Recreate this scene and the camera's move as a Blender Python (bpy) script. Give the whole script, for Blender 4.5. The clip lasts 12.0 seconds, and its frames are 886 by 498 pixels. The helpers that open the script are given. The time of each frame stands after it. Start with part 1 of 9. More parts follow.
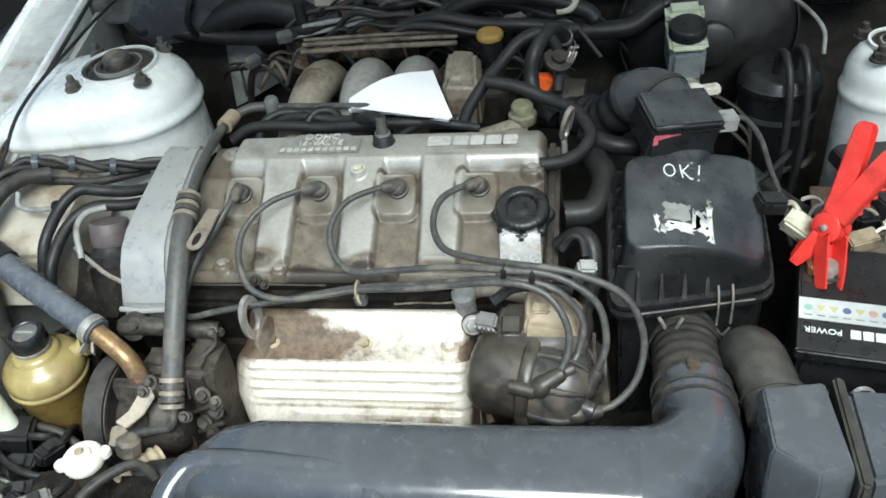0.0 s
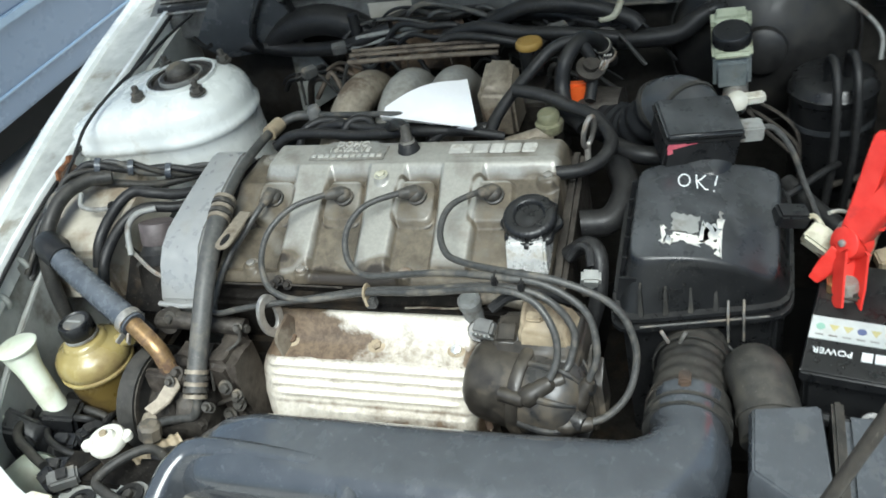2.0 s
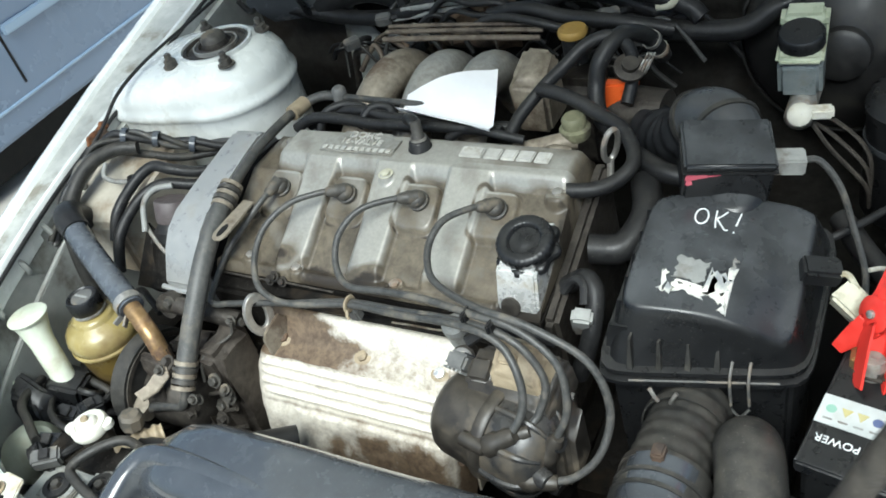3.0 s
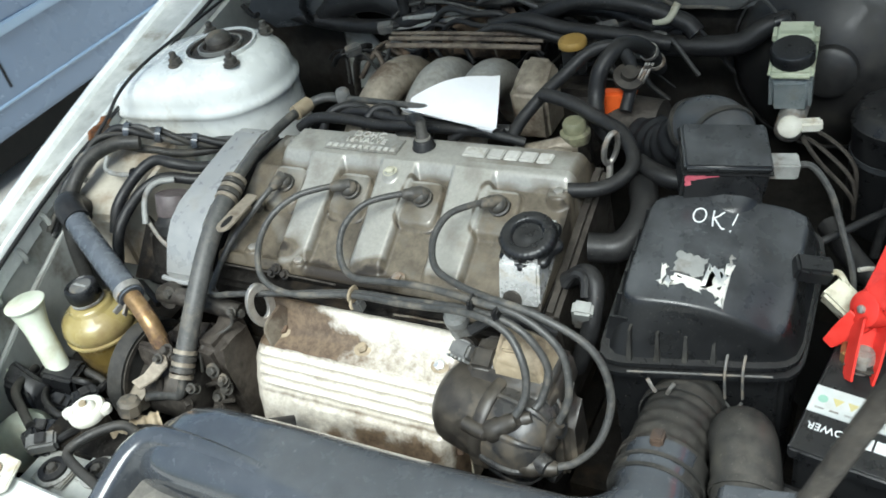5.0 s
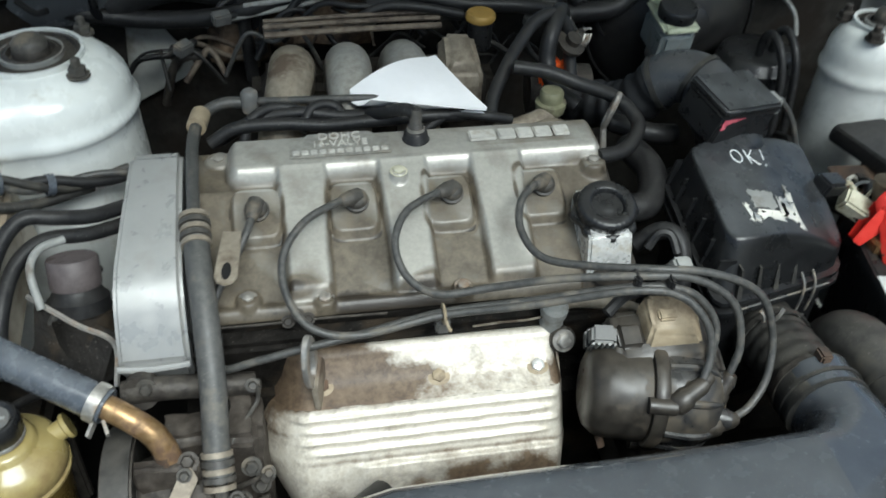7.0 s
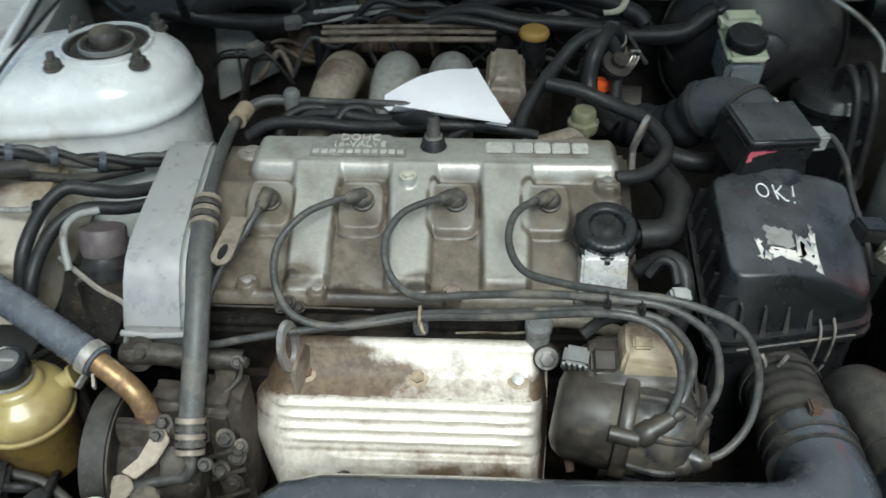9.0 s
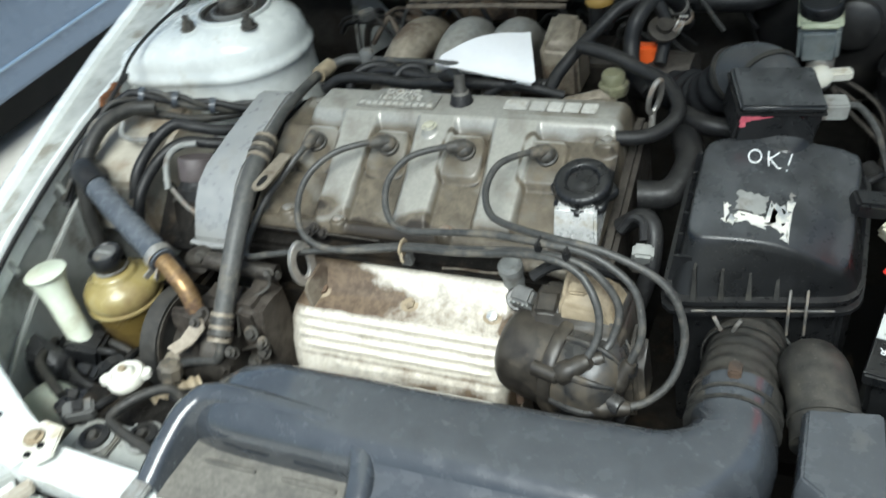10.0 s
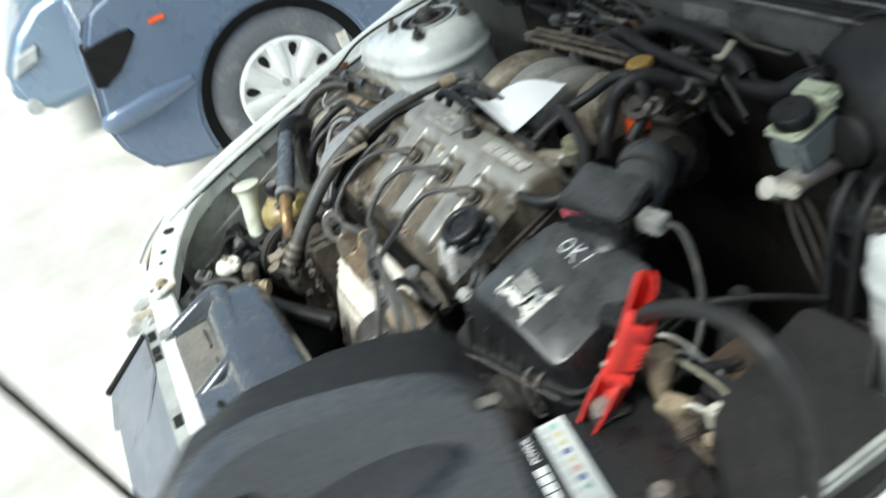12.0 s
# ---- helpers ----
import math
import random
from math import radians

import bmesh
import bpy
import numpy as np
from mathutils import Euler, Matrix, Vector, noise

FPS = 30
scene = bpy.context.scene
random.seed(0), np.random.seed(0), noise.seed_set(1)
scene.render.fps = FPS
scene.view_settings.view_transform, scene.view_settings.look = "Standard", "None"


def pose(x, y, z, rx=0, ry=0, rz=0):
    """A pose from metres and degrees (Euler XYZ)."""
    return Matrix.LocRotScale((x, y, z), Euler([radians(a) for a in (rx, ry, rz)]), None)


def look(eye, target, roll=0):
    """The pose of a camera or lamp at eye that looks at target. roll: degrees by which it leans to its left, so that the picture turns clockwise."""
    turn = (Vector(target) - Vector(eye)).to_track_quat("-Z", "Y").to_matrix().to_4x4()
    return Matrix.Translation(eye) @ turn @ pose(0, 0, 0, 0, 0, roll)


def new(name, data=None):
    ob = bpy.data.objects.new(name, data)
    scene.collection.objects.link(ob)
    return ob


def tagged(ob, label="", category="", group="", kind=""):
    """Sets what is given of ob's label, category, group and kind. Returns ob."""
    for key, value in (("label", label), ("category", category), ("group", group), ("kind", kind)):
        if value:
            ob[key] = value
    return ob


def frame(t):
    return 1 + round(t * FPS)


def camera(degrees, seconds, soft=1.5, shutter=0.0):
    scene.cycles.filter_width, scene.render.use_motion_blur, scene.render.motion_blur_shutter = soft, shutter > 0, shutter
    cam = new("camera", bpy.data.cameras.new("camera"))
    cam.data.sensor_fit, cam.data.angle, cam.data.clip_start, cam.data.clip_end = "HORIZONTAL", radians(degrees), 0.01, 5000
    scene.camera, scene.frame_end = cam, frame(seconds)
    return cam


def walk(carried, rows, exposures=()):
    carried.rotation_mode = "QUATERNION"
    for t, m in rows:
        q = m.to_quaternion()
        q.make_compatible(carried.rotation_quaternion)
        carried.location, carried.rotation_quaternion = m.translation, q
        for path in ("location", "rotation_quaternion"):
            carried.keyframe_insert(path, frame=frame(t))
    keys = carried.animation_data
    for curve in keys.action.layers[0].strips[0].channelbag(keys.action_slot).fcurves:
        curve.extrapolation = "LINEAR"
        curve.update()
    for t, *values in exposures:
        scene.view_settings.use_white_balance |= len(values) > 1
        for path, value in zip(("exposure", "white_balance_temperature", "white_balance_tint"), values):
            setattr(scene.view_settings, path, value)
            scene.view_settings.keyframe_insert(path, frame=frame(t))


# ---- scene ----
cam = camera(53.5, 12.0, 1.7, 0.5)
PATH = [
    (0, (0.295, 0.154, 1.46), (-0.059, 1.673, 0.208), -8.6),
    (0.5, (0.304, 0.165, 1.455), (-0.068, 1.679, 0.202), -8.1),
    (1, (0.332, 0.204, 1.432), (-0.156, 1.689, 0.184), -10.5),
    (1.5, (0.395, 0.132, 1.434), (-0.17, 1.655, 0.268), -11.8),
    (2, (0.45, 0.173, 1.439), (-0.219, 1.641, 0.257), -14.0),
    (2.5, (0.516, 0.309, 1.432), (-0.336, 1.618, 0.184), -15.5),
    (3, (0.564, 0.35, 1.434), (-0.381, 1.6, 0.191), -17.1),
    (3.2, (0.575, 0.349, 1.435), (-0.383, 1.595, 0.198), -16.6),
    (4.8, (0.564, 0.31, 1.424), (-0.366, 1.608, 0.22), -14.3),
    (5, (0.547, 0.292, 1.426), (-0.345, 1.616, 0.222), -13.5),
    (5.5, (0.453, 0.202, 1.441), (-0.236, 1.645, 0.24), -10.7),
    (6, (0.316, 0.134, 1.446), (-0.125, 1.676, 0.253), -7.8),
    (6.5, (0.103, 0.252, 1.403), (0.002, 1.789, 0.126), -8.0),
    (7, (-0.098, 0.28, 1.402), (0.194, 1.779, 0.11), 2.3),
    (7.2, (-0.171, 0.234, 1.417), (0.257, 1.743, 0.175), 7.0),
    (8.8, (0.006, 0.231, 1.397), (0.077, 1.8, 0.164), 2.2),
    (9, (0.088, 0.246, 1.399), (-0.018, 1.8, 0.146), -1.3),
    (9.5, (0.283, 0.201, 1.369), (-0.204, 1.717, 0.159), -8.1),
    (10, (0.441, 0.215, 1.398), (-0.333, 1.593, 0.174), -12.0),
    (10.5, (0.572, 0.353, 1.39), (-0.491, 1.486, 0.13), -15.5),
    (11, (0.579, 0.278, 1.43), (-0.423, 1.46, 0.166), -9.1),
    (11.4, (0.75, 0.281, 1.41), (-0.544, 1.315, 0.29), -15.6),
    (11.5, (0.813, 0.323, 1.44), (-0.526, 1.276, 0.3), -18.3),
    (11.6, (0.892, 0.376, 1.432), (-0.537, 1.251, 0.341), -18.5),
    (11.7, (0.991, 0.432, 1.41), (-0.521, 1.212, 0.359), -16.8),
    (11.8, (1.064, 0.518, 1.406), (-0.501, 1.155, 0.335), -14.8),
    (11.9, (1.110, 0.602, 1.418), (-0.508, 1.112, 0.362), -19.0),
    (12, (1.152, 0.685, 1.420), (-0.510, 1.112, 0.393), -22.0),
]
walk(cam, [(t, look(eye, target, roll)) for t, eye, target, roll in PATH], exposures=[(0, 0.93, 5950, 0), (0.5, 0.91, 5950, 0), (1, 0.76, 5950, 0), (2.5, 0.93, 5950, 0), (5.5, 0.93, 5950, 0), (7, 0.53, 5950, 0), (9, 0.52, 5950, 0), (10.5, 0.92, 5950, -1), (11, 0.97, 5950, -1), (11.5, 0.58, 6000, 1), (12, 0.85, 6100, 1)])

# ---- world and light ----
world = bpy.data.worlds.new("sky")
scene.world = world
world.use_nodes = True
wn = world.node_tree
sky = wn.nodes.new("ShaderNodeTexSky")
sky.sky_type = "NISHITA"
sky.sun_disc = False
sky.sun_elevation = radians(56)
sky.sun_rotation = radians(162)
sky.air_density, sky.dust_density, sky.ozone_density = 1.0, 3.0, 1.0
bgn = wn.nodes["Background"]
wn.links.new(sky.outputs[0], bgn.inputs[0])
bgn.inputs[1].default_value = 0.071
sun_data = bpy.data.lights.new("sun", "SUN")
sun_data.energy, sun_data.angle, sun_data.color = 2.95, radians(36), (1.0, 0.98, 0.95)
sun = new("sun", sun_data)
sun.matrix_world = look((1.0, -2.15, 5.5), (0.1, 0.9, 0.8))


# ---- materials ----
def surface(name, c1, c2, stain=None, amount=0.5, rough=0.5, metal=0.0, fine=60.0, coarse=9.0, bump=0.25, depth=0.002,
            stain_rough=0.8, dust=None, top_amount=0.0, glass=0.0, coat=0.0, top_from=0.1, even=0.0, spec=0.5, speck=0.0, speck_tone=(0.30, 0.28, 0.24)):
    """Two tones of grain, patches of stain with ragged edges, dust and painted sheen on faces that look up, fine
    relief.
    """
    m = bpy.data.materials.new(name)
    m.use_nodes = True
    nt = m.node_tree
    n, l = nt.nodes, nt.links
    b = n["Principled BSDF"]
    tc = n.new("ShaderNodeTexCoord")
    info = n.new("ShaderNodeObjectInfo")
    shift = n.new("ShaderNodeVectorMath")
    shift.operation = "SCALE"
    shift.inputs[0].default_value = (7.0, 3.0, 5.0)
    l.new(info.outputs["Random"], shift.inputs["Scale"])
    add = n.new("ShaderNodeVectorMath")
    l.new(tc.outputs["Object"], add.inputs[0])
    l.new(shift.outputs[0], add.inputs[1])
    where = add.outputs[0]

    def cloud(scale, detail, low, high):
        t = n.new("ShaderNodeTexNoise")
        t.inputs["Scale"].default_value, t.inputs["Detail"].default_value = scale, detail
        t.inputs["Roughness"].default_value = 0.62
        l.new(where, t.inputs["Vector"])
        r = n.new("ShaderNodeMapRange")
        r.inputs[1].default_value, r.inputs[2].default_value = low, high
        l.new(t.outputs[0], r.inputs[0])
        return r.outputs[0], t.outputs[0]

    def mix(fac, a, c):
        x = n.new("ShaderNodeMix")
        x.data_type = "RGBA"
        for slot, v in ((x.inputs[6], a), (x.inputs[7], c)):
            if isinstance(v, tuple):
                slot.default_value = (*v, 1)
            else:
                l.new(v, slot)
        l.new(fac, x.inputs[0])
        return x.outputs[2]

    grain, raw = cloud(fine, 6, 0.36, 0.66)
    col = mix(grain, c1, c2)
    broad, _ = cloud(coarse * 0.45, 3, 0.3, 0.7)
    shade = n.new("ShaderNodeMapRange")
    shade.inputs[3].default_value, shade.inputs[4].default_value = 0.82, 1.12
    l.new(broad, shade.inputs[0])
    val = n.new("ShaderNodeHueSaturation")
    l.new(shade.outputs[0], val.inputs["Value"])
    l.new(col, val.inputs["Color"])
    col = val.outputs[0]
    roughness = n.new("ShaderNodeMapRange")
    roughness.inputs[3].default_value, roughness.inputs[4].default_value = max(rough - 0.1, 0.03), min(rough + 0.12, 1)
    l.new(grain, roughness.inputs[0])
    rr = roughness.outputs[0]
    if stain:
        f, _ = cloud(coarse, 8, 0.62 - 0.3 * amount, 0.72 - 0.22 * amount)
        col = mix(f, col, stain)
        rm = n.new("ShaderNodeMix")
        l.new(f, rm.inputs[0])
        l.new(rr, rm.inputs[2])
        rm.inputs[3].default_value = stain_rough
        rr = rm.outputs[0]
        if metal:
            mm = n.new("ShaderNodeMapRange")
            mm.inputs[3].default_value, mm.inputs[4].default_value = metal, 0.0
            l.new(f, mm.inputs[0])
            l.new(mm.outputs[0], b.inputs["Metallic"])
    elif metal:
        b.inputs["Metallic"].default_value = metal
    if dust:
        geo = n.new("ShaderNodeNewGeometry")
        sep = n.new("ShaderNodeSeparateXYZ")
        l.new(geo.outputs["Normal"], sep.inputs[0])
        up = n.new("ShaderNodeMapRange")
        up.inputs[1].default_value, up.inputs[2].default_value = top_from, 0.97
        up.inputs[4].default_value = top_amount
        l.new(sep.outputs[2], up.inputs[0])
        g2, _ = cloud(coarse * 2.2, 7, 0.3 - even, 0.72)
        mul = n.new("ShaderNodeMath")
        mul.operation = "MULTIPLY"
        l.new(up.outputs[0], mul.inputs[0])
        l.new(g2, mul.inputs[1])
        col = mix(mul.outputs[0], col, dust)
    if speck:
        dots, _ = cloud(420, 2, 0.64, 0.70)
        patch, _ = cloud(coarse * 1.4, 4, 0.38, 0.62)
        some = n.new("ShaderNodeMath")
        some.operation = "MULTIPLY"
        l.new(dots, some.inputs[0])
        l.new(patch, some.inputs[1])
        few = n.new("ShaderNodeMath")
        few.operation = "MULTIPLY"
        few.inputs[1].default_value = speck
        l.new(some.outputs[0], few.inputs[0])
        col = mix(few.outputs[0], col, speck_tone)
    l.new(col, b.inputs["Base Color"])
    l.new(rr, b.inputs["Roughness"])
    b.inputs["Specular IOR Level"].default_value = spec
    if glass:
        b.inputs["Transmission Weight"].default_value = glass
    if coat:
        b.inputs["Coat Weight"].default_value, b.inputs["Coat Roughness"].default_value = coat, 0.08
    if bump:
        bn = n.new("ShaderNodeBump")
        bn.inputs["Strength"].default_value, bn.inputs["Distance"].default_value = bump, depth
        l.new(raw, bn.inputs["Height"])
        l.new(bn.outputs[0], b.inputs["Normal"])
    return m


DUST = (0.24, 0.21, 0.17)
M_white = surface("white_paint", (0.73, 0.75, 0.72), (0.79, 0.81, 0.78), (0.54, 0.53, 0.47), 0.08, 0.26, 0, 30, 14, 0.04, coat=0.4)
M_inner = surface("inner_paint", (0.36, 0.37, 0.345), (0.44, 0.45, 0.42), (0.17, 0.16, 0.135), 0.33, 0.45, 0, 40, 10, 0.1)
M_gutter = surface("grey_beige_gutter_paint", (0.38, 0.385, 0.35), (0.50, 0.505, 0.465), (0.24, 0.225, 0.18), 0.35, 0.4, 0, 50, 16, 0.1, coat=0.2)
M_cowl = surface("cowl_panel", (0.11, 0.112, 0.108), (0.155, 0.157, 0.15), (0.04, 0.038, 0.034), 0.4, 0.55, 0, 50, 10, 0.15)
M_front = surface("grey_front_plastic", (0.16, 0.172, 0.19), (0.20, 0.213, 0.233), (0.14, 0.14, 0.14), 0.2, 0.5, 0, 60, 8, 0.05)
M_cream = surface("dirty_cream_paint", (0.50, 0.46, 0.38), (0.6, 0.57, 0.49), (0.25, 0.20, 0.14), 0.45, 0.45, 0, 40, 10, 0.1)
M_alu = surface("cast_aluminium", (0.30, 0.29, 0.26), (0.44, 0.43, 0.39), (0.19, 0.16, 0.115), 0.26, 0.42, 0.4, 130, 13, 0.35, 0.0012)
M_alu_tan = surface("grimy_aluminium", (0.22, 0.185, 0.14), (0.34, 0.30, 0.235), (0.11, 0.08, 0.055), 0.32, 0.5, 0.25, 120, 18, 0.4, 0.0015)
M_cover = surface("grey_cover_metal", (0.37, 0.37, 0.36), (0.405, 0.405, 0.39), (0.27, 0.26, 0.235), 0.16, 0.34, 0.3, 60, 9, 0.08, 0.0006, speck=0.25, speck_tone=(0.10, 0.08, 0.06))
M_shield_top = surface("scorched_metal", (0.40, 0.34, 0.26), (0.6, 0.54, 0.44), (0.15, 0.10, 0.065), 0.42, 0.6, 0.2, 70, 13, 0.5, 0.002)
M_plastic = surface("black_plastic", (0.010, 0.0105, 0.0115), (0.016, 0.0165, 0.0175), None, 0, 0.34, 0, 60, 8, 0.0, 0.0005, dust=DUST, top_amount=0.04, speck=0.25)
# The lid's top tone is dust plus its glossy reflection, put into the colour.
M_lid = surface("dusty_sheen_black_plastic", (0.009, 0.0095, 0.010), (0.014, 0.0145, 0.0155), None, 0, 0.3, 0, 30, 9, 0.0, 0.0005, dust=(0.18, 0.19, 0.20), top_amount=0.42, top_from=0.72, speck=0.2)
# The duct's bluish top tone paints the sky's reflection over thin dust.
M_duct = surface("grey_black_plastic", (0.036, 0.040, 0.046), (0.046, 0.051, 0.058), None, 0, 0.22, 0, 40, 14, 0.0, 0.0004, dust=(0.20, 0.215, 0.235), top_amount=0.24, top_from=0.5, even=0.3, coat=0.9, speck=0.2)
M_moulded = surface("dark_moulded_plastic", (0.046, 0.050, 0.055), (0.060, 0.064, 0.070), None, 0, 0.36, 0, 60, 10, 0.0, 0.0004, dust=DUST, top_amount=0.12, speck=0.35)
M_floor_dust = surface("dust_caked_plastic", (0.13, 0.122, 0.105), (0.205, 0.193, 0.168), (0.10, 0.095, 0.085), 0.4, 0.8, 0, 160, 22, 0.4, 0.001)
M_face = surface("moulded_grey_plastic", (0.056, 0.062, 0.071), (0.068, 0.075, 0.085), None, 0, 0.27, 0, 220, 14, 0.05, 0.0004)
M_res = surface("glossy_black_plastic", (0.075, 0.081, 0.089), (0.092, 0.099, 0.108), (0.13, 0.13, 0.124), 0.12, 0.22, 0, 40, 12, 0.0, speck=0.2)
M_grip = surface("black_grip_plastic", (0.012, 0.0125, 0.014), (0.018, 0.019, 0.021), None, 0, 0.6, 0, 120, 9, 0.0, 0.0004, spec=0.35)
M_rubber = surface("rubber", (0.012, 0.012, 0.013), (0.023, 0.023, 0.023), None, 0, 0.45, 0, 120, 12, 0.2, 0.0008, dust=DUST, top_amount=0.06, spec=0.35, speck=0.3)
M_bellows = surface("dusty_rubber", (0.02, 0.02, 0.019), (0.038, 0.037, 0.034), (0.065, 0.06, 0.048), 0.2, 0.5, 0, 100, 16, 0.3, 0.001, dust=DUST, top_amount=0.2, spec=0.35, speck=0.4)
M_wire = surface("grey_lead", (0.045, 0.045, 0.043), (0.085, 0.083, 0.077), (0.15, 0.135, 0.11), 0.3, 0.42, 0, 170, 28, 0.3, 0.0006, speck=0.35)
M_ac = surface("dusty_grey_hose", (0.065, 0.065, 0.062), (0.105, 0.103, 0.096), (0.16, 0.145, 0.12), 0.3, 0.5, 0, 150, 25, 0.3, 0.0006, speck=0.5)
M_hose_blue = surface("blue_grey_hose", (0.055, 0.062, 0.074), (0.085, 0.095, 0.11), (0.035, 0.036, 0.04), 0.3, 0.24, 0, 90, 14, 0.12, 0.0006, dust=(0.26, 0.28, 0.30), top_amount=0.3, top_from=0.4, speck=0.3)
M_iron = surface("grimy_iron", (0.034, 0.030, 0.027), (0.078, 0.069, 0.058), (0.022, 0.018, 0.015), 0.35, 0.5, 0.3, 90, 20, 0.6, 0.003, dust=DUST, top_amount=0.12, spec=0.35, speck=0.4)
# Greasy metal, its colour darkened further to hold the shade of deep gaps.
M_block = surface("shade_dark_greasy_metal", (0.008, 0.007, 0.006), (0.018, 0.016, 0.014), (0.04, 0.03, 0.02), 0.3, 0.6, 0.1, 60, 14, 0.6, 0.004, spec=0.15, speck=0.3)
M_steel = surface("worn_steel", (0.36, 0.34, 0.31), (0.52, 0.5, 0.46), (0.22, 0.16, 0.11), 0.4, 0.4, 0.7, 160, 40, 0.3, 0.0006)
M_rust = surface("rusty_steel", (0.075, 0.05, 0.035), (0.15, 0.095, 0.06), (0.045, 0.033, 0.026), 0.4, 0.8, 0.1, 120, 30, 0.6, 0.001)
M_brown = surface("brown_baked_dirt", (0.115, 0.078, 0.05), (0.25, 0.18, 0.12), (0.05, 0.036, 0.027), 0.42, 0.8, 0.05, 70, 26, 0.7, 0.003)
M_casting = surface("brown_grimy_casting", (0.048, 0.040, 0.033), (0.098, 0.084, 0.070), (0.030, 0.024, 0.019), 0.42, 0.5, 0.15, 75, 24, 0.5, 0.003, spec=0.4, speck=0.3)
M_brown_pipe = surface("brown_dusty_pipe", (0.12, 0.095, 0.07), (0.2, 0.165, 0.125), (0.06, 0.045, 0.035), 0.4, 0.6, 0.2, 110, 30, 0.4, 0.001)
M_brass = surface("brass_pipe", (0.30, 0.185, 0.085), (0.42, 0.28, 0.14), (0.12, 0.07, 0.04), 0.45, 0.38, 0.7, 100, 35, 0.2, 0.0004)
M_amber = surface("amber_tank", (0.31, 0.245, 0.095), (0.38, 0.31, 0.13), (0.23, 0.165, 0.065), 0.4, 0.2, 0, 30, 12, 0.05, 0.0005, coat=0.5)
M_amber_low = surface("amber_fluid_tank", (0.20, 0.135, 0.035), (0.25, 0.175, 0.05), (0.13, 0.085, 0.025), 0.4, 0.28, 0, 30, 12, 0.05, 0.0005, coat=0.3)
M_neck = surface("milky_plastic", (0.56, 0.6, 0.48), (0.64, 0.67, 0.56), (0.45, 0.44, 0.33), 0.3, 0.4, 0, 40, 14, 0.05, 0.0005)
M_cap_white = surface("pale_cap", (0.68, 0.66, 0.56), (0.76, 0.74, 0.66), (0.5, 0.44, 0.32), 0.35, 0.45, 0, 60, 25, 0.2, 0.0006, speck=0.3, speck_tone=(0.10, 0.08, 0.06))
M_red = surface("red_plastic", (0.72, 0.035, 0.025), (0.8, 0.055, 0.04), (0.5, 0.03, 0.025), 0.25, 0.4, 0, 60, 20, 0.08, 0.0005)
M_orange = surface("orange_plastic", (0.85, 0.12, 0.02), (0.92, 0.16, 0.03), None, 0, 0.4, 0, 60, 20, 0.08, 0.0005)
M_yellow = surface("ochre_cap", (0.33, 0.20, 0.045), (0.40, 0.26, 0.07), (0.22, 0.14, 0.04), 0.3, 0.5, 0, 80, 40, 0.15, 0.0006)
M_paper = surface("paper", (0.90, 0.90, 0.91), (0.93, 0.93, 0.94), None, 0, 0.8, 0, 90, 6, 0.05, 0.0003)
M_marker = surface("white_marker", (0.74, 0.76, 0.75), (0.85, 0.86, 0.85), None, 0, 0.7, 0, 90, 30, 0)
M_sticker = surface("torn_sticker", (0.66, 0.64, 0.56), (0.8, 0.78, 0.72), (0.3, 0.31, 0.31), 0.5, 0.7, 0, 120, 30, 0.2, 0.0005)
M_label = surface("battery_label", (0.55, 0.58, 0.56), (0.64, 0.66, 0.64), (0.5, 0.51, 0.48), 0.3, 0.4, 0, 60, 30, 0)
M_resv = surface("cloudy_reservoir", (0.46, 0.5, 0.36), (0.54, 0.57, 0.43), (0.3, 0.3, 0.2), 0.35, 0.35, 0, 50, 18, 0.05, 0.0005)
M_fluid = surface("cloudy_grey_reservoir", (0.17, 0.195, 0.20), (0.23, 0.255, 0.255), (0.2, 0.2, 0.17), 0.35, 0.35, 0, 50, 18, 0.05, 0.0005)
M_tan = surface("tan_plastic", (0.3, 0.24, 0.155), (0.38, 0.31, 0.21), (0.17, 0.13, 0.085), 0.4, 0.55, 0, 90, 25, 0.2, 0.0006)
M_connector = surface("grey_connector", (0.26, 0.265, 0.25), (0.34, 0.34, 0.32), (0.15, 0.13, 0.11), 0.4, 0.5, 0, 90, 30, 0.1, 0.0005)
M_cream_conn = surface("cream_connector", (0.52, 0.5, 0.38), (0.6, 0.58, 0.45), (0.3, 0.26, 0.17), 0.4, 0.5, 0, 90, 30, 0.1, 0.0005)
M_blue_car = surface("blue_car_paint", (0.135, 0.185, 0.27), (0.15, 0.20, 0.285), None, 0, 0.28, 0.1, 3, 0.6, 0, coat=0.7)
M_pale_blue = surface("pale_blue_car_paint", (0.28, 0.38, 0.50), (0.30, 0.40, 0.52), None, 0, 0.3, 0.1, 3, 0.6, 0, coat=0.6)
# Tyre grey is lifted so that the colour holds the hazy glare.
M_tyre_glare = surface("glare_grey_tyre_rubber", (0.15, 0.157, 0.168), (0.20, 0.207, 0.218), (0.27, 0.265, 0.26), 0.3, 0.8, 0, 80, 8, 0.3, 0.001)
M_hubcap = surface("silver_hubcap", (0.80, 0.81, 0.78), (0.86, 0.87, 0.84), (0.66, 0.64, 0.58), 0.15, 0.4, 0.0, 40, 9, 0.03, 0.0005)
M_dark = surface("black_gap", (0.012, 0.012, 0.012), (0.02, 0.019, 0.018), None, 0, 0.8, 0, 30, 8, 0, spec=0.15)
